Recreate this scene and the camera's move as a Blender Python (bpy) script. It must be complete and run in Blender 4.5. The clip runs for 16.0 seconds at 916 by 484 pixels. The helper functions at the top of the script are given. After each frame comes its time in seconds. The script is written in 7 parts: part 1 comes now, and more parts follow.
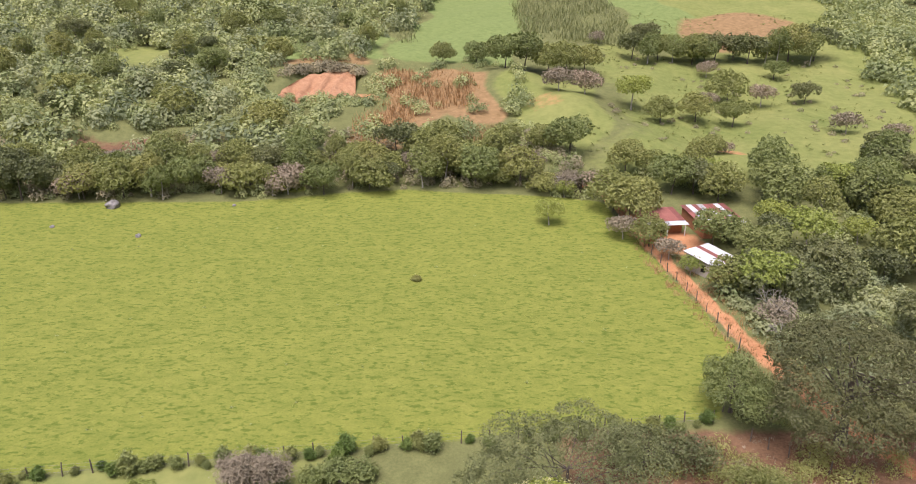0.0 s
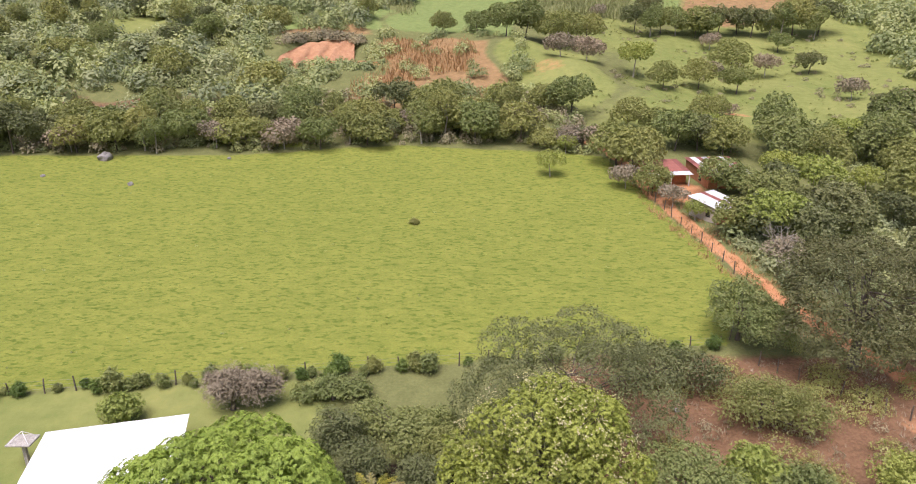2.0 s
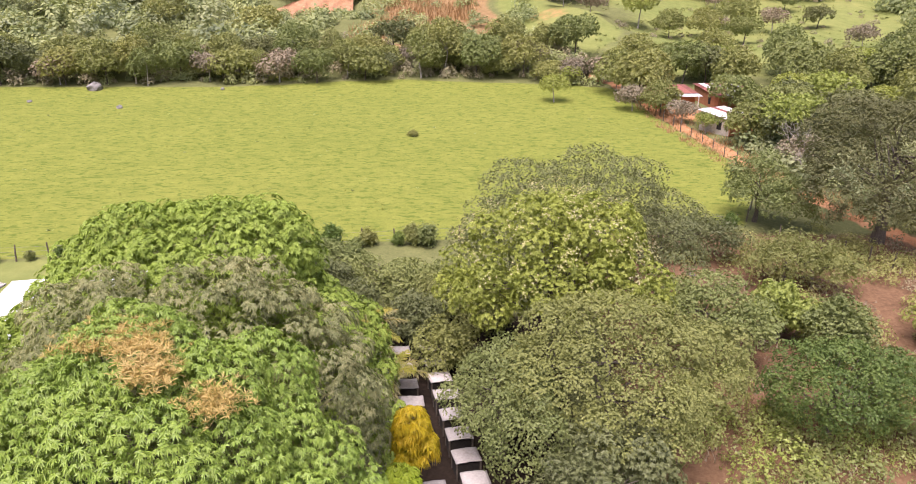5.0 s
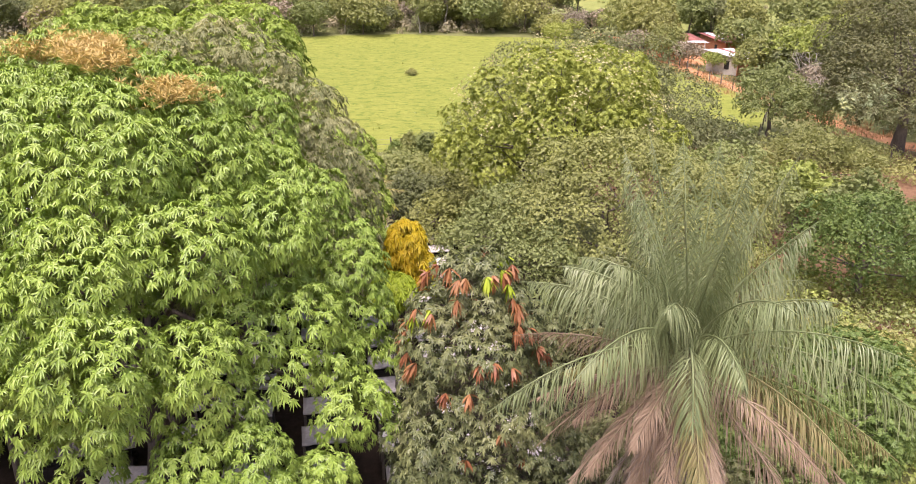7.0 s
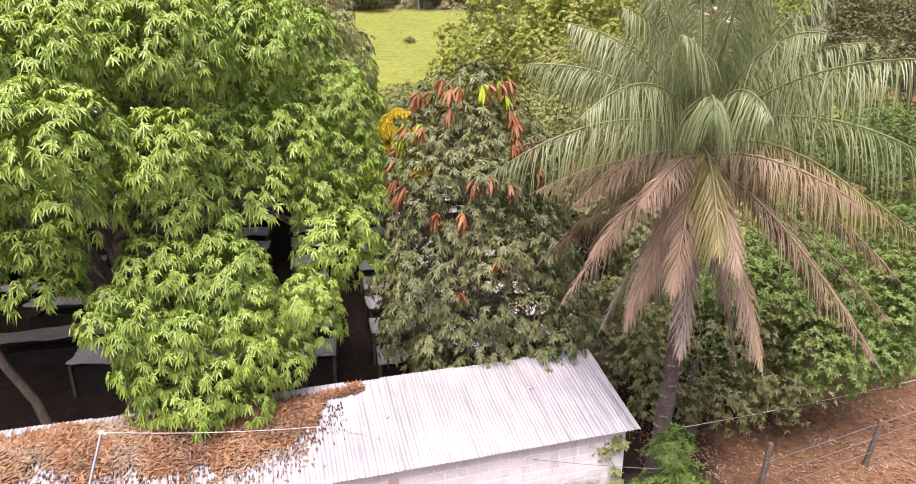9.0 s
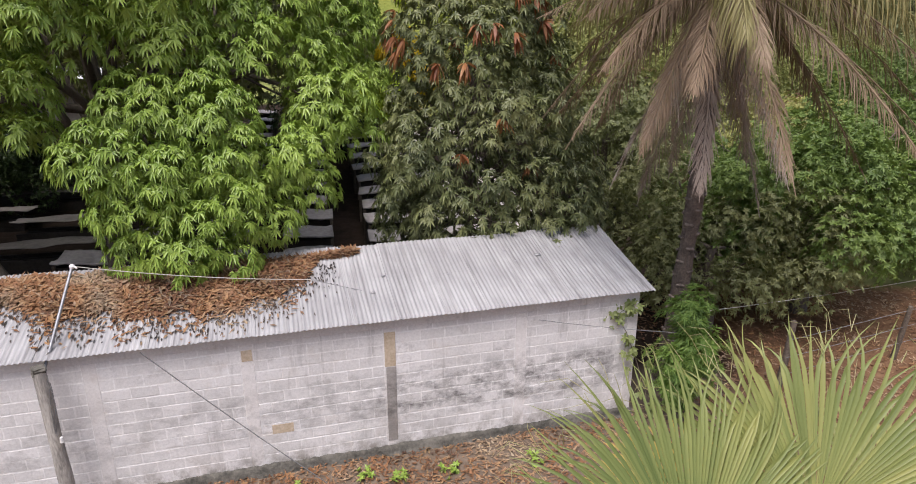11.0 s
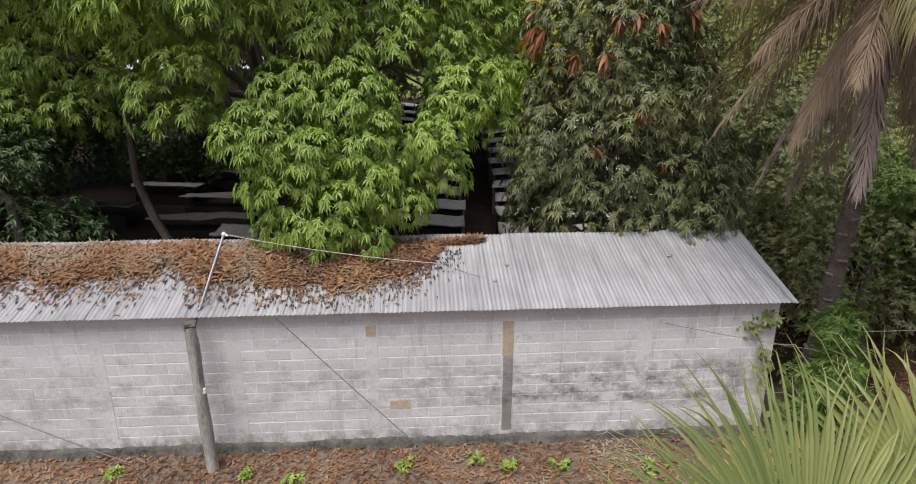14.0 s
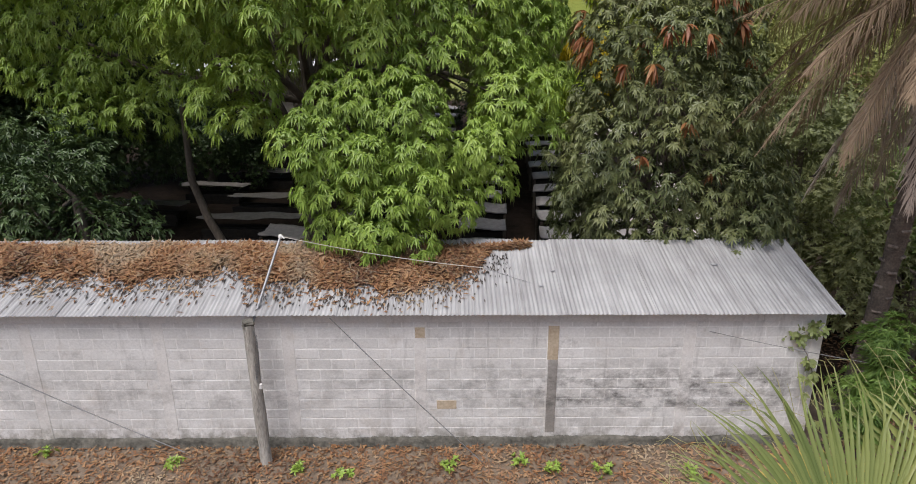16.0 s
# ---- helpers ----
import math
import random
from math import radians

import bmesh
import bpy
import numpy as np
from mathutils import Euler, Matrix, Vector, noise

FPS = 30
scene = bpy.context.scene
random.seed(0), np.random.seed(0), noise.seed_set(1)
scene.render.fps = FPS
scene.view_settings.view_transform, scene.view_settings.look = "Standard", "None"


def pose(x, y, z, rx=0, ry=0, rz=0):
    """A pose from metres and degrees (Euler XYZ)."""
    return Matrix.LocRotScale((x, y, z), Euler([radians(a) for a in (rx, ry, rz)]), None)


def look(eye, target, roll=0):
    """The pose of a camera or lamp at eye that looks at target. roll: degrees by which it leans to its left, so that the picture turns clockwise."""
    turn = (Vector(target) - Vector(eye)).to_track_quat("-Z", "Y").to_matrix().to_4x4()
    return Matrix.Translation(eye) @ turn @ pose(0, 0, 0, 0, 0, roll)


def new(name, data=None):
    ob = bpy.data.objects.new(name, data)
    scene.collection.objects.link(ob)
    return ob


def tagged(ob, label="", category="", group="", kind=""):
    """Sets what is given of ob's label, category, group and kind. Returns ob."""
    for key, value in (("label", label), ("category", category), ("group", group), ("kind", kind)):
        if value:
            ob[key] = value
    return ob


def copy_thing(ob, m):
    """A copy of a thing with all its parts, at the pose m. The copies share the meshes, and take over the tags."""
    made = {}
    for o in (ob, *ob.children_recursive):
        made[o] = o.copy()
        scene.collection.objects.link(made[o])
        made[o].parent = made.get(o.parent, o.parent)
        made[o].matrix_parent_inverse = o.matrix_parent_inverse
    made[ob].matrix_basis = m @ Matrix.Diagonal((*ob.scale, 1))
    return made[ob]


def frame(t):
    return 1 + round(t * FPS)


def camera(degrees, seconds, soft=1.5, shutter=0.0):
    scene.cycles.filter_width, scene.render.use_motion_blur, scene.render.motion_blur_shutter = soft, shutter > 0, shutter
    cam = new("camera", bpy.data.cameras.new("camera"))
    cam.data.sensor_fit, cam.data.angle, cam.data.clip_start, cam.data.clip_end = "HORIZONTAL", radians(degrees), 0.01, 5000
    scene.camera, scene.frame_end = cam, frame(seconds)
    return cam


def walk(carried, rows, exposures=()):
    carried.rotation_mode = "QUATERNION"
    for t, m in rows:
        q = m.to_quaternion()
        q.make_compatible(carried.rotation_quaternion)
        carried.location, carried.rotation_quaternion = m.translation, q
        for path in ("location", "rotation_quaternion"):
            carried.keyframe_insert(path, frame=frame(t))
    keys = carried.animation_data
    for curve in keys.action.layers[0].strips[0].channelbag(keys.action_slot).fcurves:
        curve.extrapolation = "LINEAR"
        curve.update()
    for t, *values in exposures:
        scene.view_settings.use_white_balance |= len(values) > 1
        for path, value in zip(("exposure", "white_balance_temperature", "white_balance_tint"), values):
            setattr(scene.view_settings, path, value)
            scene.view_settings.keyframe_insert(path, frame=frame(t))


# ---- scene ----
cam = camera(68.2, 16.0, soft=1.0)
# seconds, eye, turn of the camera
ROWS = [
    (0, 0.000, 0.000, 44.171, 70.50, -0.00, 0.00),
    (0.5, 0.053, -0.094, 42.302, 70.50, -0.03, 0.01),
    (1, 0.114, -0.156, 40.224, 70.38, -0.12, -0.02),
    (1.5, 0.156, -0.279, 38.022, 70.35, -0.25, 0.00),
    (2, 0.175, -0.398, 35.863, 70.32, -0.22, 0.08),
    (2.5, 0.152, -0.491, 33.723, 70.33, -0.17, 0.14),
    (3, 0.213, -0.528, 31.523, 70.34, -0.17, 0.21),
    (3.5, 0.255, -0.601, 29.348, 70.35, -0.16, 0.24),
    (6, 0.426, -0.827, 18.716, 70.49, -0.13, 0.17),
    (6.5, 0.410, -0.846, 16.555, 70.43, -0.15, 0.20),
    (7, 0.422, -0.816, 14.863, 70.43, -0.21, 0.20),
    (7.5, 0.464, -0.894, 13.689, 70.40, -0.28, 0.15),
    (8, 0.490, -0.949, 12.644, 70.39, -0.28, 0.19),
    (8.5, 0.551, -0.980, 11.647, 70.44, -0.22, 0.21),
    (9, 0.581, -1.027, 10.729, 70.43, -0.24, 0.19),
    (9.5, 0.612, -1.072, 9.826, 70.52, -0.19, 0.26),
    (10, 0.616, -1.119, 8.943, 70.62, -0.19, 0.26),
    (12.3, 0.780, -1.084, 7.193, 70.59, -0.30, 3.90),
    (12.5, 0.802, -1.068, 7.261, 70.57, -0.22, 5.03),
    (13, 0.807, -1.079, 7.421, 70.56, -0.16, 6.74),
    (13.5, 0.783, -1.109, 7.544, 70.56, -0.11, 9.30),
    (14, 0.813, -1.143, 7.560, 70.54, -0.07, 12.54),
    (14.5, 0.822, -1.158, 7.651, 70.53, -0.05, 15.07),
    (15, 0.856, -1.217, 7.722, 70.53, -0.04, 15.17),
    (15.5, 0.751, -1.334, 7.763, 70.53, -0.06, 15.23),
    (16, 0.605, -1.457, 7.750, 70.53, -0.05, 15.45),
]
# seconds, stops, kelvin, tint
EXPOSURES = [(0.0, 0.92, 6250, 23), (3.5, 1.02, 6300, 25), (6.0, 1.48, 6450, 29), (9.0, 1.6, 6450, 28), (10.2, 1.14, 6300, 21), (12.3, 0.62, 6200, 15), (16.0, 0.58, 6200, 12)]
walk(cam, [(t, pose(x, y, z, rx, ry, rz)) for t, x, y, z, rx, ry, rz in ROWS], EXPOSURES)

# ---- daylight: bright haze, soft high sun behind the camera ----
world = bpy.data.worlds.new("sky")
scene.world = world
world.use_nodes = True
wn = world.node_tree
sky = wn.nodes.new("ShaderNodeTexSky")
sky.sky_type, sky.sun_disc = "NISHITA", False
sky.sun_elevation, sky.sun_rotation = radians(67), radians(201)
sky.dust_density, sky.air_density = 4.0, 1.0
wn.links.new(sky.outputs[0], wn.nodes["Background"].inputs[0])
wn.nodes["Background"].inputs[1].default_value = 0.065
sun = new("sun", bpy.data.lights.new("sun", "SUN"))
sun.data.energy, sun.data.angle, sun.data.color = 2.6, radians(40), (1.0, 0.96, 0.9)
sun.matrix_world = look((-15, -40, 100), (0, 0, 0))


# ---- materials ----
def nodes_of(name):
    m = bpy.data.materials.new(name)
    m.use_nodes = True
    return m, m.node_tree, m.node_tree.nodes["Principled BSDF"]


def add(nt, kind, **inputs):
    n = nt.nodes.new(kind)
    for key, value in inputs.items():
        n.inputs[key.replace("_", " ")].default_value = value
    return n


def ramp(nt, source, stops):
    r = nt.nodes.new("ShaderNodeValToRGB")
    r.color_ramp.elements[0].position, r.color_ramp.elements[0].color = stops[0][0], (*stops[0][1], 1)
    r.color_ramp.elements[1].position, r.color_ramp.elements[1].color = stops[-1][0], (*stops[-1][1], 1)
    for at, c in stops[1:-1]:
        r.color_ramp.elements.new(at).color = (*c, 1)
    nt.links.new(source, r.inputs[0])
    return r.outputs[0]


def noise_at(nt, scale, detail=4.0, rough=0.6, stretch=None, space="Object"):
    tc = nt.nodes.new("ShaderNodeTexCoord")
    n = add(nt, "ShaderNodeTexNoise", Scale=scale, Detail=detail, Roughness=rough)
    src = tc.outputs[space]
    if stretch:
        mp = nt.nodes.new("ShaderNodeMapping")
        mp.inputs["Scale"].default_value = stretch
        nt.links.new(src, mp.inputs[0])
        src = mp.outputs[0]
    nt.links.new(src, n.inputs["Vector"])
    return n.outputs["Fac"]


def mixed(nt, fac, a, b, mode="MIX"):
    n = nt.nodes.new("ShaderNodeMix")
    n.data_type, n.blend_type = "RGBA", mode
    for socket, v in ((n.inputs[0], fac), (n.inputs[6], a), (n.inputs[7], b)):
        if isinstance(v, (int, float)):
            socket.default_value = v
        elif isinstance(v, tuple):
            socket.default_value = (*v, 1)
        else:
            nt.links.new(v, socket)
    return n.outputs[2]


def bumped(nt, bsdf, height, strength, distance):
    b = nt.nodes.new("ShaderNodeBump")
    b.inputs["Strength"].default_value, b.inputs["Distance"].default_value = strength, distance
    nt.links.new(height, b.inputs["Height"])
    nt.links.new(b.outputs[0], bsdf.inputs["Normal"])


def surface(name, dark, light, scale, fine, rough=0.8, bump=0.3, depth=0.01, metal=0.0, stretch=None, vary=0.0):
    """A plain surface with variation at two scales and fine relief."""
    m, nt, p = nodes_of(name)
    big, small = noise_at(nt, scale, 5, 0.65, stretch), noise_at(nt, fine, 3, 0.6, stretch)
    c = ramp(nt, big, [(0.3, dark), (0.7, light)])
    c = mixed(nt, 0.35, c, ramp(nt, small, [(0.3, tuple(v * 0.55 for v in dark)), (0.7, tuple(min(1, v * 1.15) for v in light))]))
    if vary:
        oi = nt.nodes.new("ShaderNodeObjectInfo")
        c = mixed(nt, vary, c, ramp(nt, oi.outputs["Random"], [(0, tuple(v * 0.6 for v in dark)), (1, light)]))
    nt.links.new(c, p.inputs["Base Color"])
    p.inputs["Roughness"].default_value, p.inputs["Metallic"].default_value = rough, metal
    bumped(nt, p, small, bump, depth)
    return m


def leafy(name, stops, rough=0.45, through_light=0.35, tree_vary=0.25, patch_size=0.6, patch_mix=0.5, gloss=0.35):
    """Leaves: colour from leaf to leaf and from tree to tree, light shining through."""
    m, nt, p = nodes_of(name)
    geo = nt.nodes.new("ShaderNodeNewGeometry")
    oi = nt.nodes.new("ShaderNodeObjectInfo")
    c = ramp(nt, geo.outputs["Random Per Island"], [(i / (len(stops) - 1), s) for i, s in enumerate(stops)])
    patch = noise_at(nt, patch_size, 2, 0.5)
    c = mixed(nt, patch_mix, c, ramp(nt, patch, [(0.38, stops[0]), (0.5, stops[len(stops) // 2]), (0.62, stops[-1])]))
    c = mixed(nt, tree_vary, c, ramp(nt, oi.outputs["Random"], [(0, tuple(v * 0.55 for v in stops[0])), (0.5, stops[len(stops) // 2]), (1, (stops[-1][0] * 1.25, stops[-1][1] * 1.05, stops[-1][2]))]))
    nt.links.new(c, p.inputs["Base Color"])
    p.inputs["Roughness"].default_value = rough
    p.inputs["Specular IOR Level"].default_value = gloss
    tl = nt.nodes.new("ShaderNodeBsdfTranslucent")
    nt.links.new(mixed(nt, 1.0, c, (1.0, 1.0, 0.7), "MULTIPLY"), tl.inputs[0])
    mx = nt.nodes.new("ShaderNodeMixShader")
    mx.inputs[0].default_value = through_light
    out = nt.nodes["Material Output"]
    nt.links.new(p.outputs[0], mx.inputs[1])
    nt.links.new(tl.outputs[0], mx.inputs[2])
    nt.links.new(mx.outputs[0], out.inputs[0])
    return m


MANGO = leafy("mango_leaf", [(0.185, 0.285, 0.044), (0.262, 0.377, 0.061), (0.342, 0.452, 0.086)], 0.38, tree_vary=0.0, through_light=0.22, patch_mix=0.4, gloss=0.45)
MANGO_FAR = leafy("mango_leaf_pale", [(0.22, 0.305, 0.055), (0.285, 0.38, 0.068), (0.37, 0.47, 0.09)], tree_vary=0.0, through_light=0.28, patch_mix=0.3, gloss=0.25)
DULL = leafy("old_mango_leaf", [(0.183, 0.209, 0.083), (0.3, 0.316, 0.142), (0.449, 0.433, 0.216)], tree_vary=0.0)
DARK = leafy("dark_leaf", [(0.13, 0.15, 0.066), (0.205, 0.23, 0.096), (0.28, 0.305, 0.132)], 0.4)
OLIVE = leafy("olive_leaf", [(0.245, 0.268, 0.085), (0.32, 0.342, 0.112), (0.395, 0.415, 0.147)])
BROWNISH = leafy("brownish_olive_leaf", [(0.13, 0.135, 0.058), (0.19, 0.198, 0.082), (0.26, 0.265, 0.112)])
GREEN = leafy("green_leaf", [(0.2, 0.245, 0.084), (0.265, 0.31, 0.108), (0.335, 0.375, 0.136)])
LIGHT = leafy("light_leaf", [(0.239, 0.296, 0.074), (0.342, 0.399, 0.097), (0.433, 0.49, 0.131)])
BRIGHT = leafy("bright_green_leaf", [(0.1, 0.165, 0.045), (0.17, 0.25, 0.062), (0.26, 0.345, 0.09)])
# scrub and hill wood lightened and blued, distance haze put into leaf colour
SCRUB = leafy("hazy_scrub_leaf", [(0.23, 0.276, 0.121), (0.356, 0.397, 0.172), (0.471, 0.494, 0.218)], 0.6, 0.35, 0.0, 0.1, 0.8)
SCRUB_DARK = leafy("hazy_wood_leaf", [(0.196, 0.236, 0.127), (0.299, 0.333, 0.172), (0.414, 0.437, 0.218)], 0.6, 0.35, 0.0, 0.09, 0.8)
SCRUB_GREY = leafy("dry_scrub_leaf", [(0.22, 0.195, 0.125), (0.31, 0.28, 0.17), (0.4, 0.35, 0.215)], 0.7, 0.25, 0.0, 0.2, 0.8)
YELLOW = leafy("yellow_leaf", [(0.42, 0.36, 0.012), (0.56, 0.44, 0.018), (0.7, 0.5, 0.025)], tree_vary=0.0)
LIME = leafy("lime_leaf", [(0.25, 0.35, 0.02), (0.34, 0.45, 0.03), (0.42, 0.5, 0.05)], tree_vary=0.0)
RED = leafy("red_young_leaf", [(0.2, 0.07, 0.038), (0.31, 0.12, 0.055), (0.42, 0.22, 0.085)], tree_vary=0.0)
FLUSH = leafy("panicle", [(0.44, 0.33, 0.1), (0.55, 0.4, 0.14), (0.64, 0.5, 0.22)], 0.7, 0.2, 0.0)
BLOSSOM = leafy("blossom", [(0.48, 0.47, 0.16), (0.58, 0.55, 0.26), (0.66, 0.58, 0.42)], 0.6, 0.2, 0.0)
BLOOMING = leafy("blooming_tree_leaf", [(0.25, 0.295, 0.06), (0.335, 0.38, 0.076), (0.43, 0.475, 0.1)], tree_vary=0.0)
GREY_TWIG = leafy("bare_twig", [(0.24, 0.2, 0.14), (0.33, 0.28, 0.19), (0.42, 0.36, 0.26)], 0.8, 0.1)
FROND = leafy("palm_leaflet", [(0.125, 0.165, 0.07), (0.21, 0.26, 0.11), (0.33, 0.37, 0.19)], 0.4, 0.25, 0.0)
# green leaf darkened, the shade beneath the mango put into its colour
SHADE_LEAF = leafy("shade_dark_leaf", [(0.035, 0.06, 0.025), (0.065, 0.105, 0.035), (0.11, 0.16, 0.055)], 0.4, 0.15, 0.0)
FROND_OLD = leafy("palm_leaflet_fading", [(0.204, 0.196, 0.068), (0.289, 0.255, 0.102), (0.365, 0.323, 0.153)], 0.5, 0.2, 0.0)
FROND_DEAD = leafy("palm_leaflet_dead", [(0.155, 0.105, 0.064), (0.25, 0.175, 0.112), (0.355, 0.275, 0.19)], 0.75, 0.1, 0.0)
FROND_GREY = leafy("palm_leaflet_grey", [(0.26, 0.2, 0.16), (0.38, 0.31, 0.26), (0.47, 0.4, 0.34)], 0.8, 0.1, 0.0)
FAN = leafy("fan_leaf", [(0.12, 0.16, 0.048), (0.18, 0.22, 0.066), (0.25, 0.28, 0.09), (0.35, 0.34, 0.11)], 0.42, 0.25, 0.0)
GRASS = leafy("grass_blade", [(0.19, 0.23, 0.042), (0.225, 0.256, 0.047), (0.26, 0.285, 0.055)], 0.7, 0.3, 0.0)
MEADOW_GRASS = leafy("tussock_blade", [(0.15, 0.19, 0.05), (0.23, 0.26, 0.08), (0.33, 0.33, 0.12)], 0.7, 0.3, 0.0)
STRAW = leafy("dry_corn", [(0.3, 0.17, 0.07), (0.4, 0.25, 0.11), (0.5, 0.33, 0.17)], 0.8, 0.15, 0.0)
CROP = leafy("green_corn", [(0.19, 0.21, 0.08), (0.25, 0.27, 0.11), (0.32, 0.33, 0.14)], 0.6, 0.2, 0.0)
LITTER = leafy("dry_leaf", [(0.07, 0.036, 0.022), (0.16, 0.075, 0.038), (0.27, 0.13, 0.058), (0.38, 0.24, 0.11), (0.34, 0.28, 0.2)], 0.75, 0.1, 0.0)
ROT = leafy("rotten_leaf", [(0.02, 0.018, 0.018), (0.045, 0.035, 0.03), (0.09, 0.06, 0.04)], 0.6, 0.05, 0.0)
BARK = surface("bark", (0.06, 0.045, 0.035), (0.17, 0.14, 0.11), 3, 22, 0.9, 0.6, 0.02, stretch=(1, 1, 0.35))
PALE_BARK = surface("pale_bark", (0.28, 0.25, 0.2), (0.48, 0.44, 0.38), 3, 20, 0.9, 0.5, 0.02)
PALM_BARK = surface("palm_bark", (0.045, 0.036, 0.03), (0.2, 0.16, 0.13), 5, 30, 0.9, 0.8, 0.03)
SCAR = surface("palm_leaf_scar", (0.045, 0.036, 0.03), (0.26, 0.21, 0.175), 9, 40, 0.9, 0.6, 0.01, vary=0.3)


def scaled(nt, socket, factor, offset):
    n = nt.nodes.new("ShaderNodeMath")
    n.operation = "MULTIPLY_ADD"
    nt.links.new(socket, n.inputs[0])
    n.inputs[1].default_value, n.inputs[2].default_value = factor, offset
    return n.outputs[0]


def limewashed(name, low, high, vary, stain, joined_rest=False):
    """Old limewash on cement: blotches, drips and black mould with shapes of their own, running on from piece to piece."""
    m, nt, p = nodes_of(name)
    geo = nt.nodes.new("ShaderNodeNewGeometry")

    def field(scale, stretch, detail=5, rough=0.65):
        mp = nt.nodes.new("ShaderNodeMapping")
        mp.inputs["Scale"].default_value = stretch
        nt.links.new(geo.outputs["Position"], mp.inputs[0])
        n = add(nt, "ShaderNodeTexNoise", Scale=scale, Detail=detail, Roughness=rough)
        nt.links.new(mp.outputs[0], n.inputs["Vector"])
        return n.outputs["Fac"]

    oi = nt.nodes.new("ShaderNodeObjectInfo")
    chance = geo.outputs["Random Per Island"] if joined_rest else oi.outputs["Random"]
    grain = field(26, (1, 1, 1), 3)
    c = ramp(nt, field(0.8, (1, 1, 1.3)), [(0.32, low), (0.62, high)])
    c = mixed(nt, vary, c, ramp(nt, chance, [(0, tuple(v * 0.62 for v in low)), (0.12, tuple(v * 0.86 for v in low)), (0.5, low), (0.8, high), (1, tuple(v * 1.06 for v in high))]))
    c = mixed(nt, 0.3, c, ramp(nt, grain, [(0.3, tuple(v * 0.6 for v in low)), (0.7, high)]))
    c = mixed(nt, ramp(nt, field(2.3, (1, 1, 1.5), 6, 0.75), [(0.56, (0, 0, 0)), (0.78, (stain * 0.6,) * 3)]), c, (0.2, 0.185, 0.17))
    c = mixed(nt, ramp(nt, field(3.2, (1.6, 1.6, 0.2), 5, 0.7), [(0.57, (0, 0, 0)), (0.8, (stain * 0.6,) * 3)]), c, (0.22, 0.2, 0.18))
    c = mixed(nt, ramp(nt, field(1.7, (1, 1, 1), 5, 0.7), [(0.56, (0, 0, 0)), (0.75, (0.3, 0.3, 0.3))]), c, (0.45, 0.36, 0.27))
    # black mould growing on the damp stretch of the wall, and brown patches thickening towards the foot
    sep = nt.nodes.new("ShaderNodeSeparateXYZ")
    nt.links.new(geo.outputs["Position"], sep.inputs[0])
    damp = mixed(nt, 1.0, ramp(nt, scaled(nt, sep.outputs[0], 0.1, 0.5), [(0.1, (0.45, 0.45, 0.45)), (0.4, (0.65, 0.65, 0.65)), (0.46, (1, 1, 1)), (0.82, (1, 1, 1)), (0.9, (0.4, 0.4, 0.4))]),
                 ramp(nt, scaled(nt, sep.outputs[2], 0.3, 0.0), [(0.14, (0, 0, 0)), (0.27, (1, 1, 1)), (0.42, (1, 1, 1)), (0.56, (0, 0, 0))]), "MULTIPLY")
    mould = ramp(nt, field(2.2, (1, 1, 1.5), 6, 0.78), [(0.43, (0, 0, 0)), (0.66, (stain,) * 3)])
    c = mixed(nt, mixed(nt, 1.0, damp, mould, "MULTIPLY"), c, (0.1, 0.092, 0.085))
    foot_brown = mixed(nt, 1.0, ramp(nt, scaled(nt, sep.outputs[2], 1.0, 0.0), [(0.15, (1, 1, 1)), (0.62, (0, 0, 0))]), ramp(nt, field(3.0, (1, 1, 0.8), 6, 0.75), [(0.42, (0, 0, 0)), (0.6, (0.85, 0.85, 0.85))]), "MULTIPLY")
    c = mixed(nt, foot_brown, c, (0.19, 0.165, 0.13))
    nt.links.new(c, p.inputs["Base Color"])
    p.inputs["Roughness"].default_value = 0.93
    bumped(nt, p, grain, 0.4, 0.006)
    return m


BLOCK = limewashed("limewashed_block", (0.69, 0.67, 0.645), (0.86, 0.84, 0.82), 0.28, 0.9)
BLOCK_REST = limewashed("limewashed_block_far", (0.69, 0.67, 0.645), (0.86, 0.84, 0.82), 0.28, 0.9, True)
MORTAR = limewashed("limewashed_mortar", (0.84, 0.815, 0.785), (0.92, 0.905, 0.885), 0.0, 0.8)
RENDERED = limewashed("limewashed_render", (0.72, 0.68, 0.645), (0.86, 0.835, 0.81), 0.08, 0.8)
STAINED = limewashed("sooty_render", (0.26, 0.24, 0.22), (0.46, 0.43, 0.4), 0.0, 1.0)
RUSTY_CEMENT = surface("rusty_cement", (0.48, 0.37, 0.25), (0.64, 0.54, 0.41), 4.0, 22, 0.92, 0.4, 0.005)
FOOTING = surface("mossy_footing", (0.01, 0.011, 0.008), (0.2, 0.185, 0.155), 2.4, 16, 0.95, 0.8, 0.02)


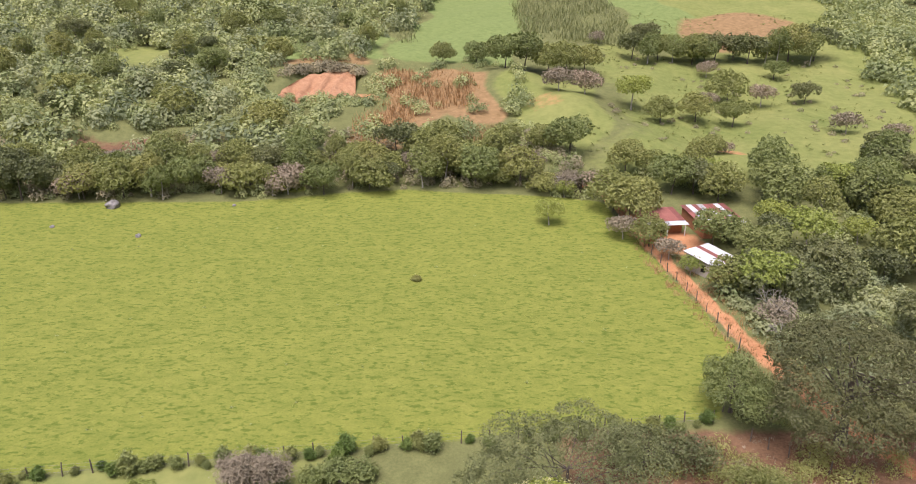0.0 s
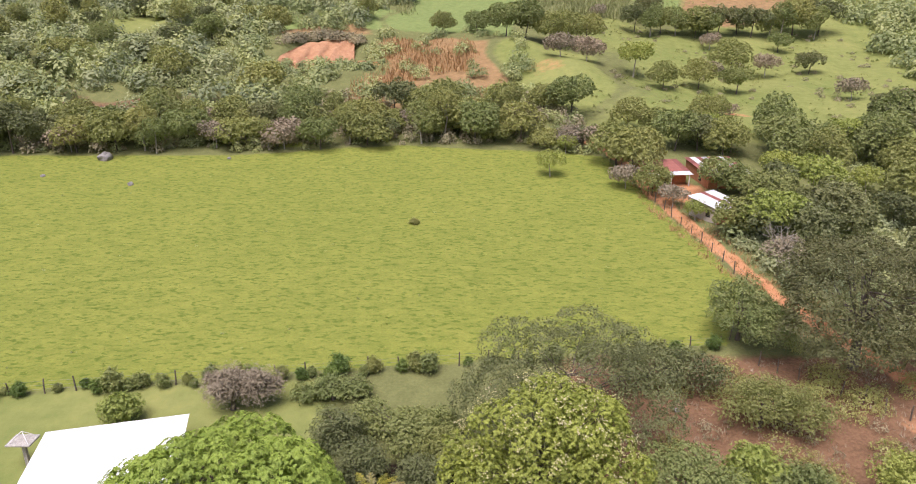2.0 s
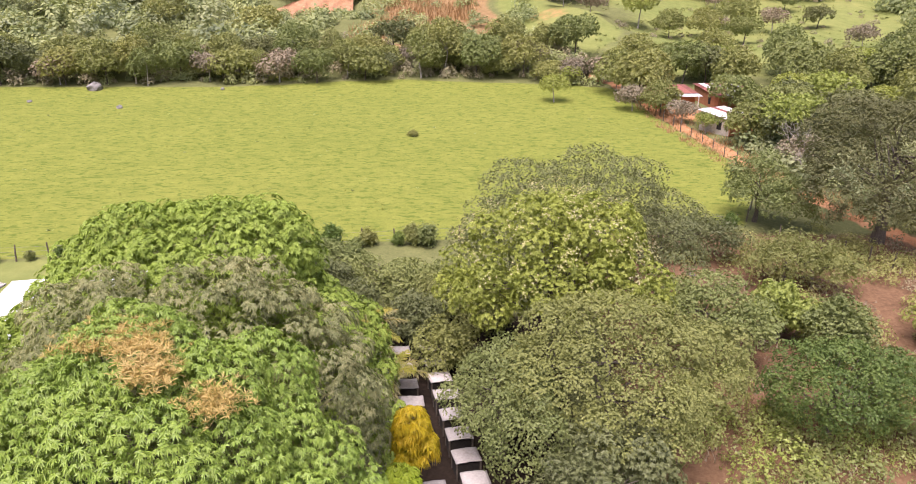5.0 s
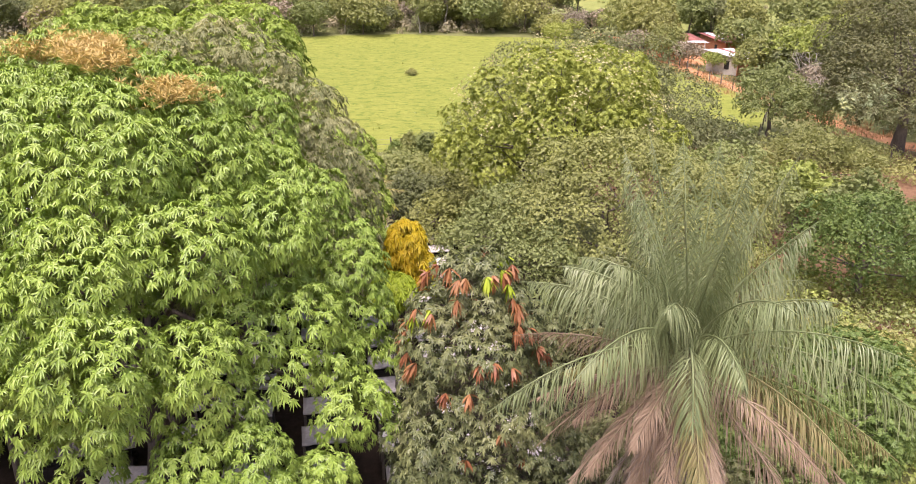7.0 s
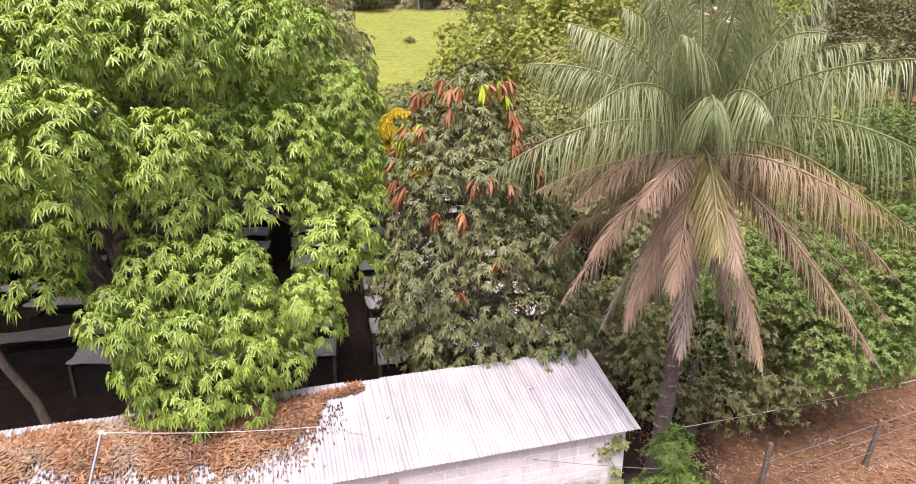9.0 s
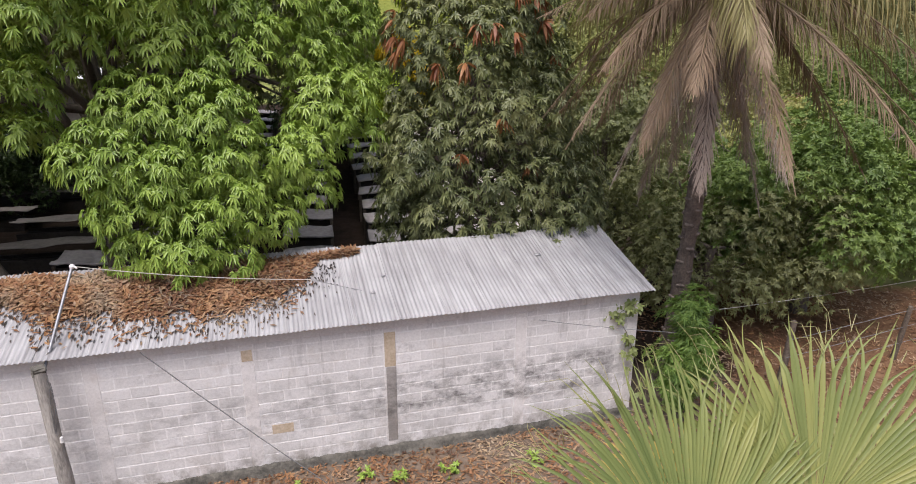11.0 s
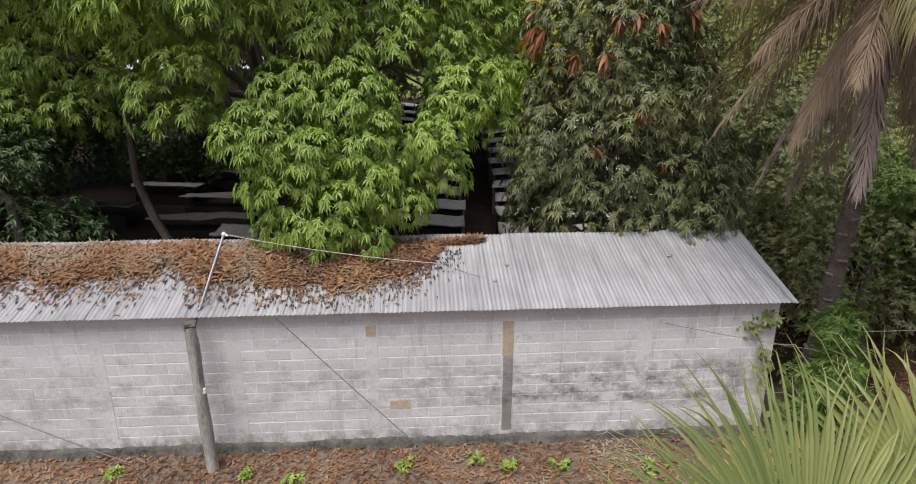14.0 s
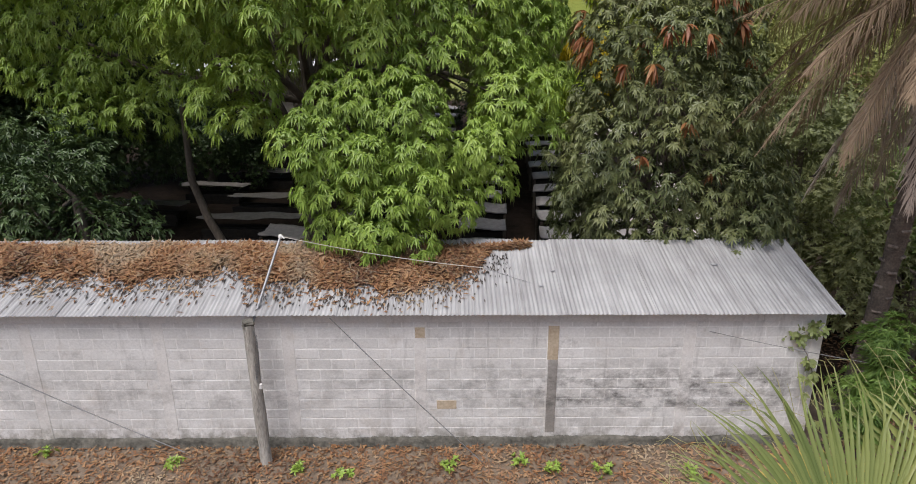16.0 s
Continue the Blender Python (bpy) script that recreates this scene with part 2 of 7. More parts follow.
def zinc():
    """Weathered zinc: pale, with dark streaks running down the ribs."""
    m, nt, p = nodes_of("zinc_sheet")
    oi = nt.nodes.new("ShaderNodeObjectInfo")
    big, streak, line = noise_at(nt, 0.9, 5, 0.6), noise_at(nt, 1.0, 4, 0.65, (13.0, 0.35, 1.0)), noise_at(nt, 1.6, 5, 0.7, (5.0, 0.22, 1.0))
    c = ramp(nt, big, [(0.3, (0.27, 0.265, 0.265)), (0.7, (0.44, 0.435, 0.435))])
    c = mixed(nt, 0.25, c, ramp(nt, oi.outputs["Random"], [(0, (0.3, 0.29, 0.3)), (1, (0.54, 0.53, 0.54))]))
    c = mixed(nt, ramp(nt, streak, [(0.46, (0, 0, 0)), (0.68, (0.7, 0.7, 0.7))]), c, (0.2, 0.19, 0.19))
    c = mixed(nt, ramp(nt, line, [(0.58, (0, 0, 0)), (0.74, (0.8, 0.8, 0.8))]), c, (0.1, 0.092, 0.09))
    nt.links.new(c, p.inputs["Base Color"])
    p.inputs["Roughness"].default_value, p.inputs["Metallic"].default_value = 0.6, 0.1
    return m


SHEET = zinc()
WHITE_SHEET = surface("white_sheet", (0.76, 0.76, 0.77), (0.86, 0.86, 0.86), 0.6, 6, 0.5, 0.1, 0.003)
RUST_SHEET = surface("rusted_sheet", (0.18, 0.05, 0.04), (0.36, 0.14, 0.11), 1.2, 8, 0.75, 0.3, 0.004, 0.1, vary=0.5)
PALE_SHEET = surface("pale_sheet", (0.5, 0.5, 0.52), (0.75, 0.75, 0.76), 1.0, 8, 0.5, 0.2, 0.004, 0.1)
LID = surface("fibre_cement_lid", (0.3, 0.265, 0.245), (0.58, 0.535, 0.505), 1.6, 10, 0.88, 0.5, 0.008, vary=0.3)
# grey of the lids darkened, deep shade on the left stacks put into colour
SHADED_SHEET = surface("shaded_grey_sheet", (0.16, 0.14, 0.125), (0.36, 0.325, 0.295), 1.3, 10, 0.9, 0.5, 0.008, vary=0.3)
# timber coloured near black, holding the shade below lids and sheets
SHADE_TIMBER = surface("shade_dark_timber", (0.014, 0.011, 0.009), (0.045, 0.036, 0.028), 3, 20, 1.0, 0.5, 0.01)
POST = surface("weathered_concrete_post", (0.2, 0.185, 0.165), (0.58, 0.54, 0.48), 2.2, 18, 0.9, 0.7, 0.015, stretch=(3, 3, 0.5))
PIPE = surface("galvanised_pipe", (0.25, 0.25, 0.26), (0.42, 0.42, 0.43), 6, 30, 0.45, 0.2, 0.002, 0.6)
WIRE = surface("wire", (0.14, 0.14, 0.14), (0.3, 0.3, 0.3), 8, 40, 0.6, 0.1, 0.001, 0.3)
ROPE = surface("pale_rope", (0.5, 0.46, 0.4), (0.66, 0.62, 0.55), 8, 40, 0.9, 0.1, 0.001)
WHITE = surface("white_porcelain", (0.62, 0.6, 0.57), (0.78, 0.76, 0.73), 8, 40, 0.5, 0.1, 0.001)
TIMBER = surface("fence_timber", (0.06, 0.045, 0.035), (0.2, 0.16, 0.12), 3, 24, 0.9, 0.6, 0.01)
HUT_WALL = surface("mud_plaster", (0.36, 0.3, 0.24), (0.56, 0.5, 0.42), 0.8, 7, 0.92, 0.3, 0.01)
ADOBE = surface("orange_brick_wall", (0.36, 0.14, 0.06), (0.52, 0.24, 0.12), 1.0, 7, 0.92, 0.4, 0.01)
# near-black panel colour in place of unlit hut interiors
BLACK = surface("dark_inside_black", (0.012, 0.011, 0.01), (0.03, 0.027, 0.025), 3, 12, 0.9, 0.2, 0.01)
ROCK = surface("grey_rock", (0.13, 0.12, 0.11), (0.32, 0.3, 0.28), 1.4, 8, 0.9, 0.7, 0.05)
CLAY = surface("bare_clay", (0.3, 0.14, 0.065), (0.5, 0.28, 0.15), 0.35, 2.5, 0.95, 0.8, 0.25)


def ground_surface():
    """One sheet of ground: pasture, meadow, bare soil, clay, litter and shade-darkened soil, blended by the plan's own
    weights.
    """
    m, nt, p = nodes_of("ground")

    def weight(name):
        a = nt.nodes.new("ShaderNodeAttribute")
        a.attribute_name = name
        edge = noise_at(nt, 0.45, 5, 0.7)
        s = nt.nodes.new("ShaderNodeMath")
        s.operation = "MULTIPLY_ADD"
        nt.links.new(edge, s.inputs[0])
        s.inputs[1].default_value, s.inputs[2].default_value = 0.7, -0.35
        t = nt.nodes.new("ShaderNodeMath")
        nt.links.new(a.outputs["Fac"], t.inputs[0])
        nt.links.new(s.outputs[0], t.inputs[1])
        return ramp(nt, t.outputs[0], [(0.35, (0, 0, 0)), (0.65, (1, 1, 1))])

    broad, mid, fine = noise_at(nt, 0.05, 4, 0.6), noise_at(nt, 0.5, 5, 0.65), noise_at(nt, 3.5, 4, 0.7)
    c = mixed(nt, 0.5, ramp(nt, mid, [(0.3, (0.1, 0.115, 0.04)), (0.7, (0.2, 0.21, 0.08))]), ramp(nt, fine, [(0.3, (0.09, 0.1, 0.04)), (0.7, (0.2, 0.2, 0.08))]))
    streak = noise_at(nt, 0.6, 6, 0.7, (0.6, 1.2, 1.0))
    clod = noise_at(nt, 1.9, 4, 0.6, (0.55, 1.1, 1.0))
    pasture = mixed(nt, 0.5, ramp(nt, broad, [(0.35, (0.2, 0.23, 0.042)), (0.65, (0.265, 0.28, 0.056))]), ramp(nt, mid, [(0.3, (0.17, 0.205, 0.038)), (0.5, (0.232, 0.258, 0.048)), (0.72, (0.3, 0.3, 0.068))]))
    pasture = mixed(nt, 0.35, pasture, ramp(nt, fine, [(0.3, (0.14, 0.175, 0.03)), (0.62, (0.3, 0.315, 0.06))]))
    pasture = mixed(nt, ramp(nt, streak, [(0.42, (0, 0, 0)), (0.68, (0.6, 0.6, 0.6))]), pasture, (0.14, 0.18, 0.03))
    pasture = mixed(nt, ramp(nt, clod, [(0.52, (0, 0, 0)), (0.64, (0.85, 0.85, 0.85))]), pasture, (0.105, 0.15, 0.022))
    pasture = mixed(nt, 1.0, pasture, (0.87, 0.865, 0.95), "MULTIPLY")
    meadow = mixed(nt, 0.5, ramp(nt, broad, [(0.35, (0.15, 0.185, 0.05)), (0.65, (0.25, 0.255, 0.085))]), ramp(nt, mid, [(0.3, (0.12, 0.155, 0.045)), (0.7, (0.255, 0.265, 0.085))]))
    soil = mixed(nt, 0.5, ramp(nt, mid, [(0.3, (0.11, 0.06, 0.035)), (0.7, (0.25, 0.14, 0.08))]), ramp(nt, fine, [(0.3, (0.06, 0.035, 0.02)), (0.7, (0.26, 0.16, 0.09))]))
    clay = mixed(nt, 0.4, ramp(nt, mid, [(0.3, (0.38, 0.16, 0.07)), (0.7, (0.55, 0.3, 0.15))]), ramp(nt, fine, [(0.3, (0.28, 0.11, 0.05)), (0.7, (0.55, 0.3, 0.16))]))
    # soil beneath the trees, their shade put into a near-black colour
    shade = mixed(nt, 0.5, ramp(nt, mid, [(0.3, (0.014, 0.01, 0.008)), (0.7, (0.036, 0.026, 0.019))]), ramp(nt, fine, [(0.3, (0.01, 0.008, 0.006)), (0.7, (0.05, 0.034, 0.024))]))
    dirt = mixed(nt, 0.5, ramp(nt, mid, [(0.3, (0.1, 0.075, 0.055)), (0.7, (0.22, 0.165, 0.12))]), ramp(nt, fine, [(0.3, (0.05, 0.038, 0.028)), (0.7, (0.24, 0.19, 0.145))]))
    straw = ramp(nt, mid, [(0.3, (0.2, 0.13, 0.06)), (0.7, (0.33, 0.215, 0.105))])
    crop = ramp(nt, mid, [(0.3, (0.14, 0.19, 0.06)), (0.7, (0.205, 0.25, 0.085))])
    for name, colour in (("pasture", pasture), ("meadow", meadow), ("crop", crop), ("straw", straw), ("soil", soil), ("clay", clay), ("shaded_soil", shade), ("dirt", dirt)):
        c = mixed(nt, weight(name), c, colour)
    nt.links.new(c, p.inputs["Base Color"])
    p.inputs["Roughness"].default_value = 0.95
    p.inputs["Specular IOR Level"].default_value = 0.1
    bumped(nt, p, fine, 0.5, 0.08)
    return m


GROUND = ground_surface()


# ---- building blocks ----
def mesh_of(name, verts, faces, material):
    """verts: n x 3, faces: m x 3 or m x 4 indices."""
    me = bpy.data.meshes.new(name)
    verts, faces = np.asarray(verts, dtype=np.float32).reshape(-1, 3), np.asarray(faces, dtype=np.int32)
    k = faces.shape[1]
    me.vertices.add(len(verts))
    me.vertices.foreach_set("co", verts.ravel())
    me.loops.add(faces.size)
    me.loops.foreach_set("vertex_index", faces.ravel())
    me.polygons.add(len(faces))
    me.polygons.foreach_set("loop_start", np.arange(0, faces.size, k, dtype=np.int32))
    me.update(calc_edges=True)
    me.validate()
    me.materials.append(material)
    return me


def part(name, shape, material, parent=None, label="", smooth=False):
    """Links a bmesh or a mesh as one object, under a thing or a part."""
    if isinstance(shape, bmesh.types.BMesh):
        me = bpy.data.meshes.new(name)
        shape.to_mesh(me)
        shape.free()
        me.materials.append(material)
    else:
        me = shape
    if smooth:
        me.polygons.foreach_set("use_smooth", [True] * len(me.polygons))
    ob = new(name, me)
    ob.parent = parent
    return tagged(ob, label) if label else ob


def thing(name, m, label, category, group="", kind=""):
    ob = new(name)
    ob.empty_display_size = 0.2
    ob.matrix_basis = m
    return tagged(ob, label, category, group, kind)


def box(sx, sy, sz, centre=(0, 0, 0), bevel=0.0, bm=None, turn=None):
    bm = bm or bmesh.new()
    made = bmesh.ops.create_cube(bm, size=1.0, matrix=Matrix.Translation(centre) @ (turn or Matrix()) @ Matrix.Diagonal((sx, sy, sz, 1)))
    if bevel:
        edges = list({e for v in made["verts"] for e in v.link_edges})
        bmesh.ops.bevel(bm, geom=edges, offset=bevel, segments=1, affect="EDGES")
    return bm


def tube_data(points, radii, sides=7):
    """A tapered tube along points: verts and quads."""
    pts = np.asarray(points, dtype=float)
    n = len(pts)
    tang = np.gradient(pts, axis=0)
    tang /= np.linalg.norm(tang, axis=1)[:, None] + 1e-9
    ref = np.where(np.abs(tang[:, 2:3]) > 0.9, [[1.0, 0, 0]], [[0, 0, 1.0]])
    u = np.cross(tang, ref)
    u /= np.linalg.norm(u, axis=1)[:, None] + 1e-9
    w = np.cross(tang, u)
    a = np.linspace(0, 2 * math.pi, sides, endpoint=False)
    r = np.broadcast_to(np.asarray(radii, dtype=float), (n,))
    v = pts[:, None] + r[:, None, None] * (np.cos(a)[None, :, None] * u[:, None] + np.sin(a)[None, :, None] * w[:, None])
    i, j = np.meshgrid(np.arange(n - 1), np.arange(sides), indexing="ij")
    k = (j + 1) % sides
    f = np.stack([i * sides + j, i * sides + k, (i + 1) * sides + k, (i + 1) * sides + j], -1).reshape(-1, 4)
    return v.reshape(-1, 3), f


def joined(pieces):
    vs, fs, at = [], [], 0
    for v, f in pieces:
        vs.append(v)
        fs.append(np.asarray(f) + at)
        at += len(v)
    return np.concatenate(vs), np.concatenate(fs)


def unit(v):
    return v / (np.linalg.norm(v, axis=-1, keepdims=True) + 1e-9)


def blades(base, way, side, length, width, droop, joints=2):
    """Leaves as folded blades. base, way, side: n x 3; length, width, droop: n. joints 0: three corners; 1: four; 2: six."""
    n = len(base)
    L, W, D = (np.broadcast_to(np.asarray(a, dtype=float), (n,))[:, None] for a in (length, width, droop))
    down = np.array([[0, 0, -1.0]])
    if joints == 0:
        v = np.stack([base + side * W / 2, base + way * L + down * L * D * 0.6, base - side * W / 2], 1)
        return v.reshape(-1, 3), np.arange(n * 3).reshape(-1, 3)
    if joints == 1:
        mid = base + way * L * 0.45 + down * L * D * 0.2
        tip = base + way * L + down * L * D
        lift = np.cross(side, way) * W * 0.24
        v = np.stack([base, mid + side * W / 2 + lift, tip, mid - side * W / 2 + lift], 1)
        f = np.array([[0, 1, 2], [0, 2, 3]])
        return v.reshape(-1, 3), (np.arange(n)[:, None, None] * 4 + f[None]).reshape(-1, 3)
    a = base + way * L * 0.3 + down * L * D * 0.08
    b = base + way * L * 0.68 + down * L * D * 0.42
    tip = base + way * L * 0.95 + down * L * D
    v = np.stack([base, a + side * W / 2, a - side * W / 2, b + side * W * 0.42, b - side * W * 0.42, tip], 1)
    f = np.array([[0, 1, 2], [1, 3, 4], [1, 4, 2], [3, 5, 4]])
    return v.reshape(-1, 3), (np.arange(n)[:, None, None] * 6 + f[None]).reshape(-1, 3)


def dome_points(rng, n, low=-0.35):
    z = rng.uniform(low, 1, n)
    a = rng.uniform(0, 2 * math.pi, n)
    r = np.sqrt(1 - z * z)
    return np.stack([r * np.cos(a), r * np.sin(a), z], 1)


def clump_centres(rng, lobes, spacing, low=-0.55):
    """Evenly scattered clump places over the outer skin of a union of ellipsoids. lobes: (x, y, z, rx, ry, rz)."""
    lobes = np.asarray(lobes, dtype=float)
    got, ways = [], []
    for lobe in lobes:
        c, r = lobe[:3], lobe[3:]
        area = 4 * math.pi * ((r[0] * r[1]) ** 1.6 / 3 + (r[0] * r[2]) ** 1.6 / 3 + (r[1] * r[2]) ** 1.6 / 3) ** (1 / 1.6)
        d = dome_points(rng, int(area / spacing ** 2 * 5) + 8, low)
        p = c + d * r * rng.uniform(0.86, 1.12, (len(d), 1))
        inside = np.zeros(len(p), bool)
        for other in lobes:
            if other is not lobe:
                inside |= (((p - other[:3]) / other[3:]) ** 2).sum(1) < 0.8
        near = [q for q in got if (np.abs(q - c) < r * 1.2 + spacing).all()]
        for q, w in zip(p[~inside], unit(d / r)[~inside]):
            if not near or (((np.asarray(near) - q) ** 2).sum(1) > spacing ** 2).all():
                near.append(q)
                got.append(q)
                ways.append(w)
    return np.asarray(got), np.asarray(ways)


def rosettes(rng, at, axis, leaves, length, width, droop, spread=0.5, joints=2):
    """Whorls of leaves round shoot tips."""
    n = len(at)
    ref = unit(np.cross(axis, rng.normal(size=(n, 3))))
    other = np.cross(axis, ref)
    a = (np.arange(leaves)[None] * 2.4 + rng.uniform(0, 6.28, (n, 1)))[..., None]
    lift = rng.uniform(0.05, spread * 2, (n, leaves, 1))
    out = np.cos(a) * ref[:, None] + np.sin(a) * other[:, None]
    way = unit(out + axis[:, None] * lift).reshape(-1, 3)
    side = unit(np.cross(way, np.repeat(axis, leaves, 0) + rng.normal(scale=0.25, size=(n * leaves, 3))))
    k = n * leaves
    return blades(np.repeat(at, leaves, 0), way, side, rng.uniform(0.75, 1.2, k) * length, rng.uniform(0.8, 1.2, k) * width, rng.uniform(0.5, 1.3, k) * droop, joints)


def crown_data(rng, lobes, clump, per_clump, leaves, length, width, droop=0.4, joints=2, flat=0.75, low=-0.55, spacing=None, stray=0.0, spread=0.5, inner=0, hidden=None, body=()):
    """A crown of leafy clumps on the skin of some lobes, each clump a dome of whorls."""
    c, w = clump_centres(rng, lobes, spacing or clump * 1.15, low)
    if hidden is not None:
        c, w = c[~hidden(c)], w[~hidden(c)]
    n = len(c)
    up = unit(w + np.array([[0, 0, 0.55]]))
    d = dome_points(rng, n * per_clump, -0.25).reshape(n, per_clump, 3)
    ref = unit(np.cross(up, rng.normal(size=(n, 3))))
    oth = np.cross(up, ref)
    d = d[..., 0:1] * ref[:, None] + d[..., 1:2] * oth[:, None] + d[..., 2:3] * up[:, None] * flat
    size = clump * rng.uniform(0.8, 1.2, (n, 1, 1))
    at = c[:, None] + d * size + rng.normal(scale=stray + 0.001, size=d.shape)
    axis = unit(d + up[:, None] * 0.5 + np.array([0, 0, 0.35]))
    v, f = rosettes(rng, at.reshape(-1, 3), axis.reshape(-1, 3), leaves, length, width, droop, spread, joints)
    if inner:
        lobes = np.asarray([*lobes, *body], dtype=float)
        vol = np.prod(lobes[:, 3:], 1)
        vol = vol ** 0.67
        pick = rng.choice(len(lobes), inner, p=vol / vol.sum())
        q = dome_points(rng, inner, low)
        base = lobes[pick, :3] + q * lobes[pick, 3:] * rng.uniform(0.45, 0.85, (inner, 1))
        way = unit(q + rng.normal(scale=0.8, size=q.shape))
        side = unit(np.cross(way, rng.normal(size=q.shape)))
        big, wide = (1.2, 0.32) if joints else (1.8, 0.7)
        v2, f2 = blades(base, way, side, length * big, length * wide, droop, joints)
        v, f = joined([(v, f), (v2, f2)])
    return v, f, c


def limbs_data(rng, trunk, radius, ends, sides=7, forks=2):
    """A tapered trunk along points and limbs from its upper half to the given ends."""
    trunk = np.asarray(trunk, dtype=float)
    n = len(trunk)
    radii = radius * np.linspace(1.0, 0.45, n)
    radii[0] *= 1.35
    pieces = [tube_data(trunk, radii, sides + 2)]
    for e in ends:
        k = rng.integers(max(1, n // 2), n)
        a = trunk[k]
        mid = a + (e - a) * 0.5 + rng.normal(scale=0.08, size=3) * np.linalg.norm(e - a)
        mid[2] -= 0.05 * np.linalg.norm(e - a)
        t = np.linspace(0, 1, 5)[:, None]
        line = (1 - t) ** 2 * a + 2 * t * (1 - t) * mid + t ** 2 * e
        pieces.append(tube_data(line, np.linspace(radii[k] * 0.55, radius * 0.06, 5), max(4, sides - 2)))
    return joined(pieces)


def tree(name, m, label, category, lobes, leaf, bark, clump, per_clump, leaves, length, width, trunk, radius, seed, droop=0.4, joints=2, limbs=14, group="", low=-0.55, spacing=None, stray=0.0, spread=0.5, flat=0.75, inner=600, rugged=0, hidden=None, solid=False):
    rng = np.random.default_rng(seed)
    ob = thing(name, m, label, category, group)
    lobes = list(lobes)
    body = []
    if rugged:
        for x, y, z, a, b, c in lobes:
            body.append((x, y, z, a * 0.86, b * 0.86, c * 0.84))
        lobes = []
        for x, y, z, a, b, c in body:
            for d in dome_points(rng, rugged, -0.35):
                q = rng.uniform(0.26, 0.44)
                lobes.append((x + d[0] * a * 0.95, y + d[1] * b * 0.95, z + d[2] * c * 0.95, a * q, b * q, (a + c) * 0.36 * q))
        if solid:
            lobes += body
    v, f, c = crown_data(rng, lobes, clump, per_clump, leaves, length, width, droop, joints, flat, low, spacing, stray, spread, inner, hidden, body)
    part("crown", mesh_of("crown", v, f, leaf), leaf, ob)
    ends = c[rng.permutation(len(c))[:limbs]]
    mid = np.mean(np.asarray(lobes)[:, :3], 0)
    tv, tf = limbs_data(rng, trunk, radius, [mid + (e - mid) * 0.85 for e in ends])
    part("trunk", mesh_of("trunk", tv, tf, bark), bark, ob, smooth=True)
    return ob


def soft(v, w):
    return w * np.logaddexp(0, v / w)


def step(a, b, v):
    u = np.clip((v - a) / (b - a), 0, 1)
    return u * u * (3 - 2 * u)


def ground_height(x, y):
    """The lie of the land: a level yard, a field rising gently, hills beyond."""
    x, y = np.asarray(x, dtype=float), np.asarray(y, dtype=float)
    right = step(15, 75, x - 0.15 * (y - 150))
    flank = 1 - step(150, 270, x - 0.1 * (y - 200))
    h = 0.085 * soft(np.minimum(y, 330) - 27, 5) * (0.55 + 0.45 * flank)
    h = h + 0.105 * soft(y - 130, 5) * (1 - right)
    h = h + 0.17 * soft(y - 205, 10) * right * flank
    t = np.clip(((x - 14) * 38 + (y - 202) * -60) / (38 ** 2 + 60 ** 2), 0, 1)
    away = np.hypot(x - 14 - 38 * t, y - 202 + 60 * t)
    h = h + 3.2 * np.exp(-(away / 9) ** 2) * (1 - 0.5 * t)
    return h + 0.30 * soft(y - 430, 25)


def spot(x, y, turn=0.0, size=1.0, lift=0.0):
    """A pose on the ground."""
    return pose(x, y, float(ground_height(x, y)) + lift, 0, 0, turn) @ Matrix.Diagonal((size, size, size, 1))


# ---- the land ----
FENCE_SLOPE = 0.12


def fence_y(x):
    return 56.6 + FENCE_SLOPE * (np.asarray(x, dtype=float) + 9.2)


def field_right(y):
    return np.interp(y, (56, 62, 74, 84, 95, 110, 124), (26, 28, 34.2, 33.2, 31.4, 29.4, 27.5))


def field_far(x):
    return np.interp(x, (-140, -42, -18, 5, 28), (122.5, 124, 128.5, 130, 124))


def line_distance(x, y, line):
    best = np.full(np.shape(x), 1e9)
    for (ax, ay), (bx, by) in zip(line, line[1:]):
        dx, dy = bx - ax, by - ay
        t = np.clip(((x - ax) * dx + (y - ay) * dy) / (dx * dx + dy * dy), 0, 1)
        best = np.minimum(best, np.hypot(x - ax - t * dx, y - ay - t * dy))
    return best


PATH_LINE = [(44, 52), (39, 64), (36.6, 73), (35.2, 82), (33.4, 92), (31.6, 104), (31.5, 113), (29.5, 124), (28, 134)]


def inside(v, a, b, edge=1.0):
    return step(a - edge, a + edge, v) * (1 - step(b - edge, b + edge, v))


